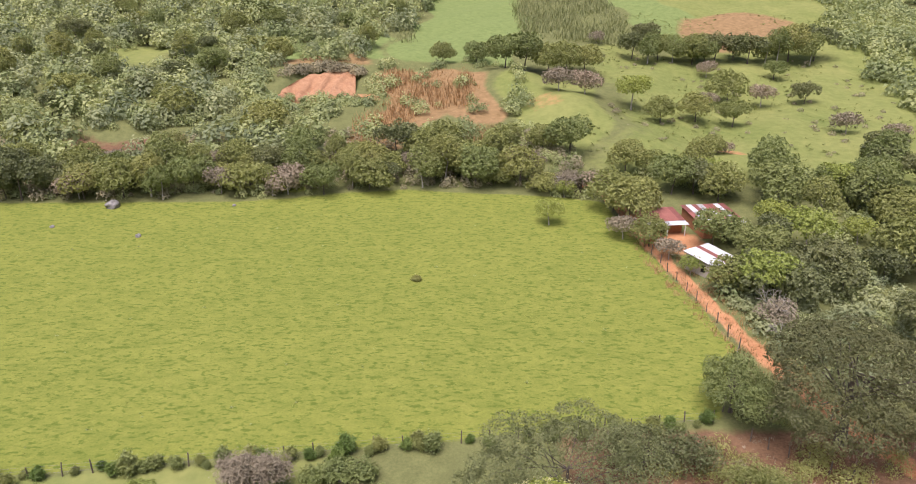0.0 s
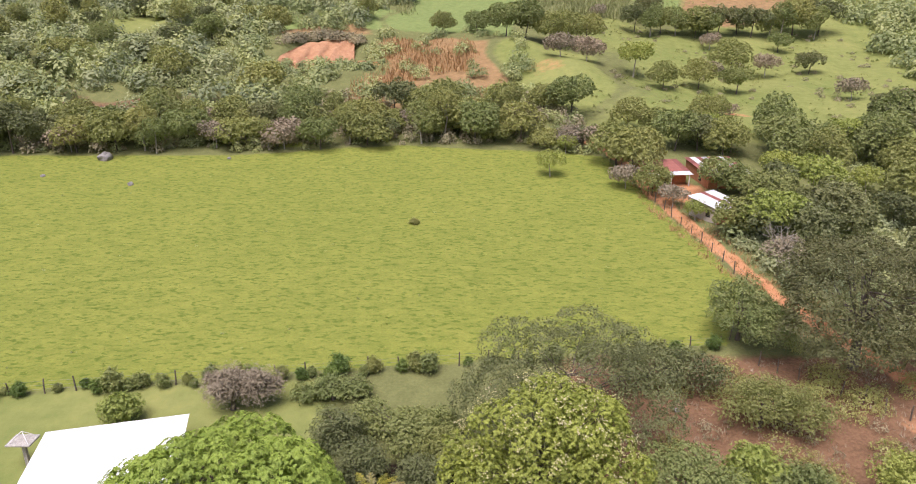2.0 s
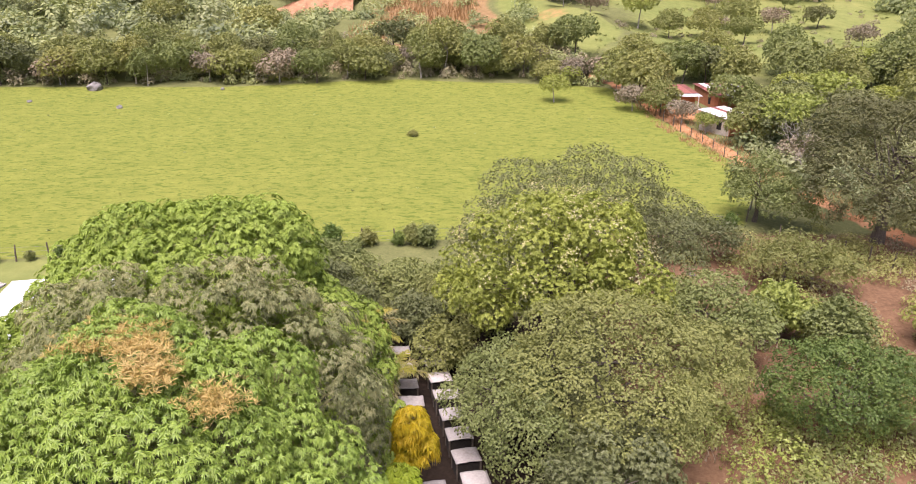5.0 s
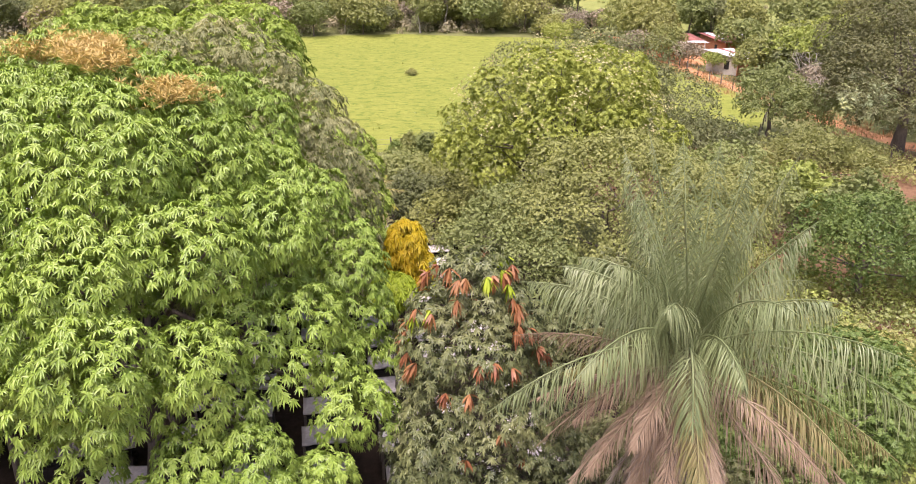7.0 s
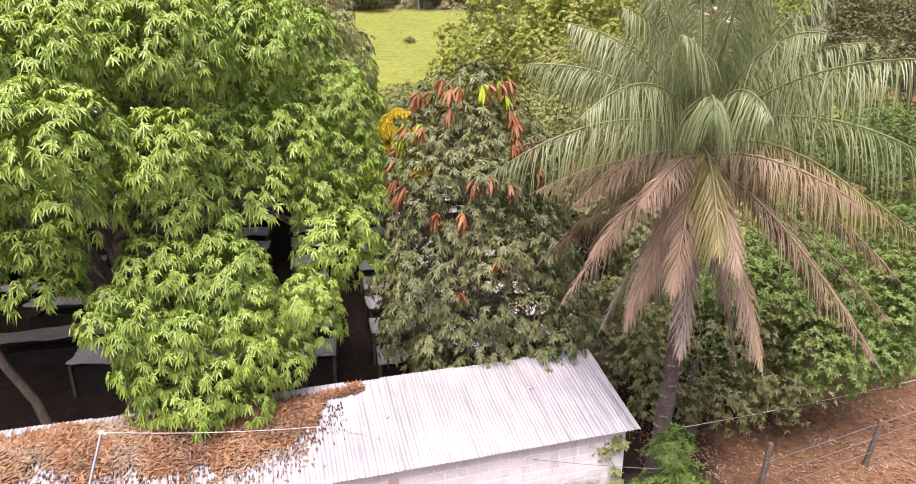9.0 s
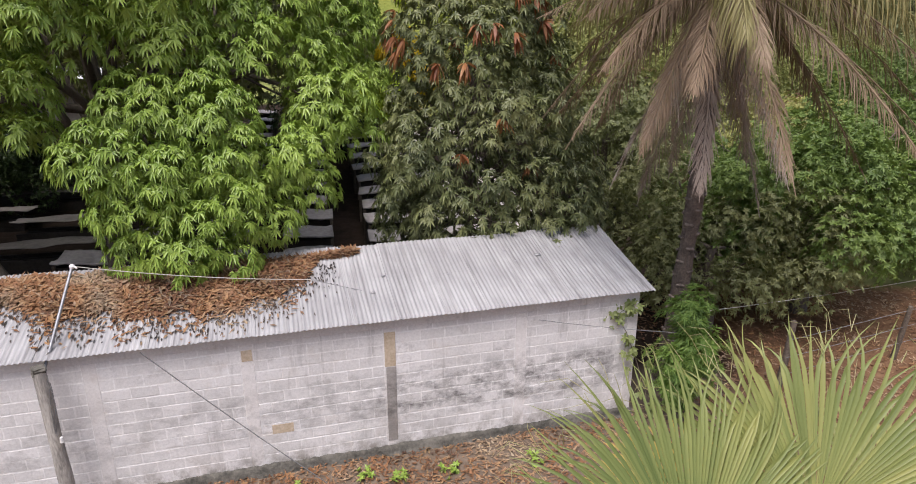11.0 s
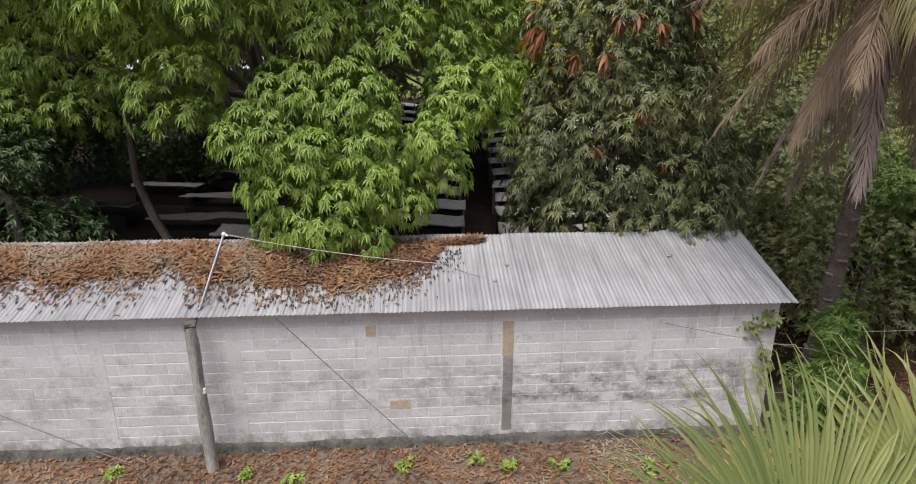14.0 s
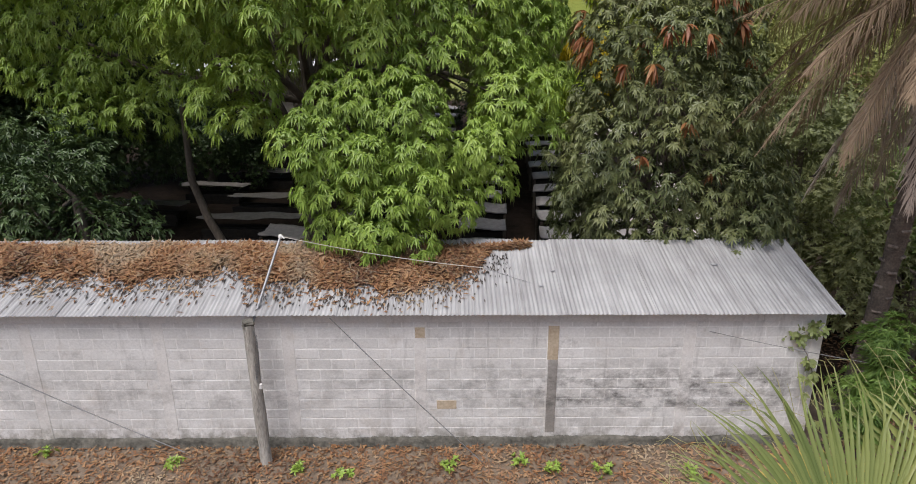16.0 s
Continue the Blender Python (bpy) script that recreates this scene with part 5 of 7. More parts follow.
def mango_tree():
    base = np.array([-8.2, 15.2, 0.0])
    crown_top = cushions([(-8.8, 13.3, 12.6, 1.25), (-7.3, 13.3, 12.7, 1.15), (-6.8, 15.9, 12.9, 1.4), (-7.6, 12.4, 12.0, 0.95), (-6.4, 12.5, 12.1, 1.0), (-5.5, 13.9, 12.0, 1.2), (-9.4, 16.7, 13.6, 1.7), (-10.6, 14.0, 12.4, 1.5), (-4.7, 15.9, 10.9, 1.2), (-12.0, 15.5, 12.0, 1.7), (-5.9, 17.5, 12.2, 1.6)])
    # last four cushions: unseen left overhang, added to shade the boughs below
    crown_front = cushions([(-8.3, 12.0, 11.2, 1.2), (-5.1, 11.7, 10.5, 1.25), (-6.7, 10.7, 10.5, 1.2), (-4.0, 13.6, 10.4, 1.1), (-9.6, 11.6, 10.0, 1.3), (-8.2, 10.6, 9.6, 1.1), (-6.1, 9.6, 9.0, 0.95), (-4.85, 10.6, 8.5, 0.8), (-7.2, 9.9, 8.3, 0.9), (-6.0, 9.7, 7.9, 0.6), (-4.8, 11.1, 7.5, 0.75), (-8.6, 10.9, 8.0, 0.95), (-5.6, 10.8, 7.4, 0.55), (-11.2, 12.2, 10.6, 1.4), (-9.3, 10.4, 9.0, 0.95), (-10.7, 10.8, 9.4, 1.15), (-12.3, 11.3, 9.4, 1.3), (-14.0, 12.0, 9.6, 1.4)])
    right = cushions([(-3.6, 16.0, 10.3, 1.0), (-2.8, 16.1, 9.2, 0.9), (-2.35, 15.3, 8.6, 0.85), (-2.3, 14.9, 7.6, 0.9), (-3.2, 13.3, 8.2, 0.8), (-4.3, 12.5, 8.2, 0.85), (-3.5, 12.8, 7.4, 0.8), (-2.5, 14.4, 6.8, 0.8), (-1.9, 14.9, 6.3, 0.65), (-2.15, 12.9, 6.1, 0.8), (-1.75, 13.2, 5.4, 0.6), (-2.8, 13.3, 7.0, 0.65), (-3.7, 12.3, 6.9, 0.6), (-4.2, 11.6, 7.0, 0.6)])
    left = cushions([(-7.1, 10.5, 6.55, 0.5), (-7.3, 10.7, 5.6, 0.45), (-8.1, 11.1, 6.0, 0.6), (-8.3, 11.7, 7.1, 0.65), (-9.7, 12.2, 6.2, 0.65), (-10.5, 12.1, 7.7, 0.85), (-11.1, 12.3, 5.6, 0.65), (-12.2, 12.7, 6.8, 0.9), (-13.6, 13.2, 8.4, 1.2), (-13.0, 12.7, 5.4, 0.8), (-14.4, 13.6, 6.4, 1.2)])
    low = cushions([(-4.8, 10.45, 6.2, 0.72), (-3.9, 10.7, 6.1, 0.68), (-3.6, 10.45, 5.45, 0.7), (-5.3, 9.85, 5.5, 0.66), (-4.5, 9.9, 5.2, 0.7), (-5.1, 9.9, 4.7, 0.55), (-4.1, 9.8, 4.2, 0.66), (-4.9, 9.95, 3.95, 0.55), (-3.4, 10.2, 4.7, 0.55), (-2.85, 11.3, 4.9, 0.6), (-2.5, 11.2, 5.3, 0.45), (-3.0, 10.8, 4.3, 0.5), (-2.4, 11.6, 4.6, 0.45), (-3.6, 9.95, 3.8, 0.5), (-4.3, 9.8, 3.65, 0.5)])
    body = np.array([(-9.3, 16.2, 9.6, 4.4, 3.8, 3.4), (-13.4, 14.8, 8.2, 2.6, 2.2, 3.2), (-15.6, 15.6, 7.4, 3.0, 2.6, 3.6), (-5.0, 14.8, 9.0, 1.5, 1.4, 1.6)])
    outer = np.concatenate([crown_top, crown_front[:6]])
    fill = []
    for i in range(len(outer)):
        for j in range(i):
            if np.linalg.norm(outer[i, :3] - outer[j, :3]) < (outer[i, 3] + outer[j, 3]) * 1.25:
                q = (outer[i] + outer[j]) / 2
                fill.append((q[0] - 0.05, q[1] + 0.28, q[2] - 0.12, *(q[3:] * 0.82)))
    lobes = np.concatenate([crown_top, crown_front, right, left, np.array(fill)[::2], body])
    lobes[:, :3] -= base
    low[:, :3] -= base
    ob = tree("mango_tree", pose(*base), "large mango tree with bright green drooping leaves", "tree", lobes, MANGO, BARK, 0.36, 18, 10, 0.15, 0.045,
              [(0, 0, -0.3), (-0.1, 0.1, 1.6), (0.2, -0.1, 3.2), (0, 0.3, 5.2), (-0.4, 0.6, 7.5)], 0.34, 201, 0.75, 1, 26, low=-0.4, spacing=0.45, stray=0.02, flat=0.8, inner=16000, spread=0.3, hidden=lambda q: (q[:, 1] > 2.2) & (q[:, 2] < 9) | (q[:, 1] > -2.4) & (q[:, 2] < 7.4) & (np.abs(q[:, 0] - 0.8) < 4.4))
    v, f, c = crown_data(rand_at(211), low, 0.33, 24, 10, 0.13, 0.04, 0.8, 1, 0.85, -0.5, 0.41, 0.02, 0.3, 3000)
    part("low_bough", mesh_of("low_bough", v, f, MANGO), MANGO, ob, "leafy bough hanging over the roof")
    r = rand_at(202)
    for e in (low[1, :3], low[4, :3], low[9, :3], right[9, :3] - base, left[4, :3] - base):
        a = np.array([0.4, -0.6, 5.2])
        t = np.linspace(0, 1, 7)[:, None]
        line = a * (1 - t) + e * t + np.array([[0, 0, 0.9]]) * np.sin(t * math.pi)
        part("bough", mesh_of("bough", *tube_data(line, np.linspace(0.11, 0.03, 7), 7), BARK), BARK, ob, smooth=True)
    c = np.array([(-10.4, 17.0, 13.6), (-9.4, 17.0, 13.8), (-8.6, 16.2, 13.8), (-7.9, 15.2, 13.6), (-6.2, 15.0, 12.9)]) - base
    at = (c[:, None] + r.normal(scale=(0.42, 0.4, 0.14), size=(5, 150, 3))).reshape(-1, 3)
    v, f = rosettes(r, at, unit(np.tile([[0, 0, 1.0]], (750, 1)) + r.normal(scale=0.3, size=(750, 3))), 7, 0.24, 0.03, 0.2, 0.9, 1)
    part("panicle", mesh_of("panicle", v, f, FLUSH), FLUSH, ob, "pale orange flower panicles")
    limb = [(-1.4, -1.7, -0.1), (-1.75, -1.7, 1.3), (-2.3, -1.7, 2.3), (-2.65, -1.7, 3.3), (-2.8, -1.5, 5.2)]
    part("second_stem", mesh_of("second_stem", *tube_data(limb, [0.14, 0.12, 0.11, 0.1, 0.07], 8), BARK), BARK, ob, smooth=True)
    return ob


mango_tree()
tree("mango_tree", pose(-12.2, 28, 0), "broad mango tree with fresh light green leaves", "tree",
     [(0, 0, 8.4, 7.4, 5.8, 6.4), (5.5, -1.5, 6.6, 3.6, 3.2, 4.2), (-5, -2.5, 6.8, 3.8, 3.4, 4.2), (8.2, -3.4, 4.6, 1.9, 1.9, 2.4), (1, -3, 8.8, 4, 3, 4)], MANGO_FAR, BARK, 0.5, 26, 8, 0.19, 0.072,
     [(0, 0, -0.3), (0.1, 0, 2), (0, 0.2, 5), (0, 0, 8)], 0.38, 203, 0.5, 1, 20, low=-0.45, spacing=0.66, stray=0.03, flat=0.75, inner=34000, spread=0.32, rugged=18, solid=True, hidden=lambda q: (q[:, 1] > 2.5) & (q[:, 2] < 6))
tree("old_mango_tree", pose(-7.6, 21.4, 0), "old mango tree with dull grey-green leaves", "tree",
     [(-0.6, 0, 9.0, 5.0, 3.4, 4.6), (2.4, 0.3, 7.4, 2.2, 2.4, 3.6), (-5.0, 0, 9.6, 3.0, 2.6, 3.8)], DULL, BARK, 0.5, 44, 7, 0.16, 0.05,
     [(0, 0, -0.3), (0.1, 0, 2), (0, 0.2, 4.4), (0, 0, 6.5)], 0.3, 204, 0.7, 1, 20, low=-0.75, spacing=0.88, stray=0.08, inner=2500, spread=0.3)


def young_mango():
    base = np.array([0.8, 13.9, 0.0])
    ob = tree("young_mango_tree", pose(*base), "slender young mango tree with red new leaves", "tree",
              [(0.2, 0, 4.3, 2.1, 1.7, 2.7), (0.0, 0, 6.7, 1.6, 1.4, 1.8), (1.3, -0.2, 3.4, 1.5, 1.3, 1.9), (-0.7, 0, 3.8, 1.0, 1.0, 1.7), (0.1, 0.1, 8.0, 0.95, 0.85, 1.2)], DARKMANGO, BARK, 0.34, 30, 9, 0.14, 0.042,
              [(0, 0, -0.2), (0.05, 0, 1.5), (-0.05, 0.05, 3.5), (0.05, 0, 6.2)], 0.1, 205, 0.6, 1, 40, low=-0.8, spacing=0.5, stray=0.08, spread=0.3, inner=4000)
    r = rand_at(206)
    for k, (mat, words, spots) in enumerate(((RED, "coppery red young leaves", 48), (LIME, "fresh yellow-green leaves", 10))):
        a = r.uniform(0, 6.28, spots)
        z = r.uniform(6.6, 9.25, spots)
        rad = 1.75 * np.sqrt(np.clip(1 - ((z - 6.4) / 3.2) ** 2, 0.05, 1))
        at = np.stack([rad * np.cos(a), rad * np.sin(a), z], 1)
        v, f = rosettes(r, at, unit(at * [1, 1, 0] * 0.4 + [[0, 0, -1.0]]), 20, 0.3, 0.055, 0.5, 2.4, 2)
        part("young_leaves", mesh_of("young_leaves", v, f, mat), mat, ob, words)
    at = np.array([(-0.2, -1.7, 4.9), (0.6, -1.7, 5.6), (1.2, -1.2, 4.6)])
    v, f = rosettes(r, at, np.tile([[0, -0.4, -0.9]], (3, 1)), 9, 0.3, 0.06, 0.5, 0.9, 2)
    part("young_leaves", mesh_of("young_leaves", v, f, RED), RED, ob, "coppery red young leaves")


DARKMANGO = leafy("dark_mango_leaf", [(0.08, 0.1, 0.04), (0.138, 0.162, 0.06), (0.235, 0.248, 0.1)], 0.4, 0.15, 0.0, gloss=0.4)
young_mango()
tree("yellow_shrub", pose(-1.65, 23.6, 0), "upright shrub with bright yellow leaves", "shrub", [(0, 0, 5.9, 0.62, 0.5, 0.95), (0.55, -0.1, 5.2, 0.45, 0.4, 0.5), (-0.2, -0.1, 4.8, 0.5, 0.4, 0.5)], YELLOW, BARK, 0.2, 16, 9, 0.24, 0.06,
     [(0, 0, -0.2), (0, 0, 2), (0, 0, 5.6)], 0.06, 207, 1.1, 1, 10, low=-0.8, spacing=0.34)
tree("lime_shrub", pose(-1.9, 21.2, 0), "shrub with lime green new leaves", "shrub", [(0, 0, 5.3, 0.6, 0.5, 0.4), (-0.3, 0, 4.9, 0.5, 0.5, 0.4)], LIME, BARK, 0.22, 14, 9, 0.22, 0.055,
     [(0, 0, -0.2), (0, 0, 2), (0, 0, 5.1)], 0.05, 208, 0.9, 1, 10, low=-0.8, spacing=0.34)


def flowering_tree():
    ob = tree("flowering_tree", pose(6, 37, float(ground_height(6, 37))), "tree with yellow-green leaves and cream blossom", "tree",
              [(0, 0, 7.2, 5.4, 4.2, 4.4), (4, -1, 6.0, 2.6, 2.4, 3.0), (-4, -1, 6.0, 2.6, 2.4, 3.0), (1, -2, 8.2, 3, 2, 2.4)], BLOOMING, BARK, 0.42, 17, 8, 0.18, 0.085,
              [(0, 0, -0.3), (0.2, 0, 1.4), (0, 0.2, 3.4), (0, 0, 6)], 0.3, 209, 0.3, 1, 40, low=-0.45, spacing=0.62, stray=0.06, rugged=16, inner=4000)
    r = rand_at(210)
    d = np.repeat(dome_points(r, 110, 0.05), 9, 0)
    at = np.array([[0, -0.3, 7.2]]) + d * [5.9, 4.7, 4.8] * np.repeat(r.uniform(0.95, 1.08, (110, 1)), 9, 0) + r.normal(scale=0.2, size=d.shape)
    v, f = rosettes(r, at, unit(d + [[0, 0, 0.6]]), 6, 0.1, 0.045, 0.1, 0.9, 1)
    part("blossom", mesh_of("blossom", v, f, BLOSSOM), BLOSSOM, ob, "clusters of cream and pale pink flowers")


flowering_tree()


def wood(label, x, y, lobes, leaf, seed, clump=0.75, per=20, leaves=7, length=0.3, width=0.13, bark=BARK, trunk_r=0.22, low=-0.5, droop=0.3, stray=0.1, name="tree", category="tree", spacing=None, near=False):
    if not near:
        per, length, width = int(per * 3.0), length * 0.5, width * 0.68
    top = max(l[2] for l in lobes)
    return tree(name, spot(x, y), label, category, lobes, leaf, bark, clump, per, leaves, length, width, [(0, 0, -0.3), (0.1, 0, top * 0.3), (0, 0.1, top * 0.6), (0, 0, top)], trunk_r, seed, droop, 1 if near else 0, 18, "", low, spacing or clump * 1.4, stray, inner=5000, rugged=12, solid=not near, flat=0.75 if near else 0.5)


wood("wide olive green tree behind the flowering one", 9, 46, [(0, 0, 6.6, 7.2, 5.0, 4.6), (5, -2, 5, 3.4, 3, 3.2), (-5.5, 0, 4.6, 3.4, 3, 3)], DARK, 301, 0.8, 34, length=0.22, width=0.1)
wood("olive green tree with a spreading flat crown", 8, 29.5, [(0, 0, 5.4, 5.2, 3.4, 3.0), (4.4, 0.5, 4.8, 3, 2.6, 2.6), (-3, -1, 4.6, 2.6, 2.2, 2.4), (1, -3.5, 4.2, 3, 2.0, 2.2)], OLIVE, 302, 0.55, 34, length=0.19, width=0.09)
wood("dark green tree shading the pens", 2.6, 29, [(0, 0, 3.8, 2.6, 2.8, 2.8), (0.9, -3, 3.4, 2.0, 2, 2.2)], GREEN, 303, 0.55, 28, length=0.19, width=0.09)
wood("mid green tree on bare soil", 15.8, 38, [(0, 0, 3.6, 3.0, 2.6, 2.6), (2.4, -0.6, 3, 2, 2, 2)], GREEN, 304, 0.6, 20, length=0.26)
wood("bright green leafy tree at the clearing's edge", 20.4, 30.6, [(0, 0, 3.2, 3.6, 2.6, 2.6), (3.4, 0, 3, 2.2, 2.2, 2.0)], BRIGHT, 305, 0.55, 30, length=0.21, width=0.09)
wood("light green shrub with big leaves", 21.8, 40.6, [(0, 0, 2.6, 1.8, 1.5, 1.6), (1.5, -0.8, 2, 1.3, 1.2, 1.2)], LIGHT, 306, 0.55, 12, 7, 0.42, 0.18, name="shrub", category="shrub")
wood("broad dark-leaved shade tree by the path", 38.2, 57.2, [(0, 0, 8.0, 7.4, 6.2, 5.0), (-4.6, -2, 6.2, 3.6, 3.4, 3.4), (5, -2, 6.2, 4, 3.6, 3.6), (0, -4, 5.8, 4.4, 2.8, 3.2), (-2.8, -4.2, 4.4, 3.2, 2.6, 2.4), (3.2, -4.0, 4.2, 3.6, 2.8, 2.6)], BROWNISH, 308, 0.8, 30, length=0.3, trunk_r=0.5, low=-0.35)
wood("green tree at the field corner", 29, 62, [(0, 0, 3.6, 3.0, 2.6, 3.0), (1.6, -3.4, 3.0, 2.6, 2.2, 2.4)], GREEN, 309, 0.65, 18)
wood("olive bushy tree beside the fence", 17.5, 53.5, [(0, 0, 2.4, 3.6, 2.0, 2.2), (4, -0.4, 2.0, 2.6, 1.8, 1.8)], DARK, 310, 0.6, 14, stray=0.2)
wood("grey-green shrub on red soil", 25.8, 48.5, [(0, 0, 2.3, 3.4, 2.4, 2.0), (3.4, -1.0, 1.9, 2.2, 1.8, 1.5)], OLIVE, 311, 0.6, 14, 7, 0.32, 0.08, stray=0.25, name="shrub", category="shrub")
wood("mid green shrub among weeds", 24.8, 38.5, [(0, 0, 2.4, 2.2, 1.8, 1.9)], GREEN, 312, 0.55, 16, name="shrub", category="shrub")
wood("yellowish green bush on the slope", 33.5, 39.5, [(0, 0, 2.2, 2.6, 2.2, 1.9), (2.5, 1, 2, 2, 2, 1.6)], LIGHT, 313, 0.55, 16, name="shrub", category="shrub")
wood("dense bright green bush behind the palm", 9.5, 15.4, [(0, 0, 2.6, 2.6, 2.2, 2.4), (2.2, 1.6, 3.2, 2.4, 2.2, 2.6), (-1.6, 1.6, 2.6, 1.8, 1.8, 2.2)], BRIGHT, 314, 0.36, 34, 8, 0.14, 0.05, low=-0.8, near=True)
wood("dark green thicket behind the end of the wall", 6.6, 14.2, [(0, 0, 1.5, 1.7, 1.2, 1.7), (1.8, 0.4, 1.9, 1.6, 1.4, 1.9), (-0.9, 1.4, 2.2, 1.5, 1.4, 2.1)], DARK, 319, 0.36, 34, 8, 0.13, 0.045, low=-0.85, near=True, name="shrub", category="shrub")
wood("dense mid green tree behind the palm", 14.5, 19.5, [(0, 0, 2.0, 2.6, 2.2, 2.0), (-3.0, 1.4, 2.4, 2.2, 2.0, 2.2), (3.4, 0.6, 1.8, 1.8, 1.7, 1.6)], OLIVE, 315, 0.4, 32, 7, 0.14, 0.055, low=-0.7, near=True)
wood("dark green thicket beyond the pens", 5.6, 22.5, [(0, 0, 2.4, 2.0, 2.6, 2.2), (2, 2.5, 3.0, 2.4, 2.4, 2.4)], DARK, 316, 0.42, 28, 8, 0.16, 0.06, low=-0.8, near=True)
# leaves here carry the crown's shade in their colour
wood("dark leafy tree at the shed's far end", -11.6, 10.4, [(0, 0, 2.9, 1.5, 1.1, 1.4), (-1.4, 0.4, 3.6, 1.6, 1.3, 1.6)], SHADE_LEAF, 317, 0.5, 40, 8, 0.15, 0.05, droop=0.55, low=-0.6, near=True)
# shrubs added as a backdrop, their leaf colour darkened for shade
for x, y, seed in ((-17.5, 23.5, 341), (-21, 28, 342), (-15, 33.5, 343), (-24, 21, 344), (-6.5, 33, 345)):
    wood("shrub with shade-darkened leaves added behind the pens", x, y, [(0, 0, 1.8, 2.4, 1.8, 2.0), (1.6, 0.5, 1.5, 1.6, 1.5, 1.5)], SHADE_LEAF, seed, 0.55, 16, 7, 0.26, 0.1, low=-0.7, name="shrub", category="shrub")
# trees added to keep light and sky from the pens, leaves coloured shade-dark
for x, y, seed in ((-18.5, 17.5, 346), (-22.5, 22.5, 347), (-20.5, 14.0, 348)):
    wood("tall shade-dark tree added to block light beside the pens", x, y, [(0, 0, 5.6, 2.8, 2.4, 3.2), (1.4, 0.5, 3.4, 2.2, 1.8, 2.2)], SHADE_LEAF, seed, 0.55, 18, 7, 0.3, 0.11, low=-0.7)
wood("pale twiggy leafless tree by the white roof", -19.5, 50.5, [(0, 0, 2.2, 2.4, 1.6, 1.6), (2.4, 0.3, 2.1, 1.8, 1.4, 1.5)], GREY_TWIG, 318, 0.55, 12, 8, 0.5, 0.03, droop=0.0, stray=0.3)
wood("dark bush among the fence shrubs", -11, 52, [(0, 0, 1.1, 1.6, 1.2, 1.1), (2.2, 0.3, 0.9, 1.3, 1.0, 0.9), (-2.0, -0.2, 0.8, 1.2, 0.9, 0.8)], GREEN, 319, 0.5, 16, name="shrub", category="shrub")
wood("dark green shrub behind the young palm", -3.5, 45, [(0, 0, 1.9, 2.2, 2.2, 1.8), (-3.4, 2.4, 1.6, 1.7, 1.6, 1.5), (2.4, 1.8, 1.4, 1.5, 1.4, 1.4)], GREEN, 320, 0.55, 16, name="shrub", category="shrub")
for x, y, seed in ((-2.6, 39.8, 351), (-0.6, 36.6, 352), (-7.2, 41.5, 353), (-1.2, 42.6, 354), (-9.5, 45.5, 355), (2.2, 41.5, 356)):
    wood("dark leafy shrub between the trees", x, y, [(0, 0, 1.9, 1.9, 1.7, 1.9), (0.8, -0.6, 2.6, 1.2, 1.1, 1.2)], DARK if seed % 2 else OLIVE, seed, 0.5, 13, 7, 0.26, 0.1, low=-0.8, name="shrub", category="shrub")
wood("mid green shrub on the lawn", -28.3, 48.6, [(0, 0, 1.4, 1.7, 1.3, 1.2)], LIGHT, 321, 0.45, 16, name="shrub", category="shrub")
wood("small lone bush in the pasture", -6.1, 92, [(0, 0, 0.4, 0.55, 0.5, 0.45), (0.35, 0.1, 0.3, 0.3, 0.3, 0.3)], OLIVE, 322, 0.3, 14, 7, 0.2, 0.07, trunk_r=0.04, name="bush", category="bush")


# ---- palms ----
def frond(r, hub, way, length, droop, leaflet, width, n=46, hang=0.5, rachis=0.028, ragged=0.2, folded=0.0):
    """One feather frond: an arching midrib and two rows of drooping leaflets. Returns leaf data and midrib data."""
    t = np.linspace(0, 1, 12)[:, None]
    way = np.asarray(way, dtype=float)
    rib = np.asarray(hub) + way * length * t + np.array([[0, 0, -1.0]]) * length * droop * t ** 1.8
    s = np.linspace(0.1, 0.99, n)
    p = np.stack([np.interp(s, t[:, 0], rib[:, k]) for k in range(3)], 1)
    tang = unit(np.gradient(p, axis=0))
    side = unit(np.cross(tang, [[0, 0, 1.0]]))
    up = np.cross(side, tang)
    out, base = [], []
    for sign in (-1, 1):
        w = unit(side * sign * 0.8 * (1 - 0.45 * folded) + tang * (0.5 + folded + 0.5 * s[:, None]) + up * 0.3 + r.normal(scale=ragged, size=p.shape) - np.array([[0, 0, hang * 0.55]]))
        out.append(w)
        base.append(p)
    base, out = np.concatenate(base), np.concatenate(out)
    L = np.tile(leaflet * np.sin(np.clip(s * 0.9 + 0.14, 0, 1) * math.pi) ** 0.6, 2) * r.uniform(0.8, 1.15, 2 * n)
    normal = unit(np.cross(out, np.tile(tang, (2, 1))))
    sd = unit(np.cross(out, normal))
    return blades(base, out, sd, L, width, r.uniform(0.5, 1.3, 2 * n) * hang, 2), tube_data(rib, np.linspace(rachis, rachis * 0.25, 12), 5)


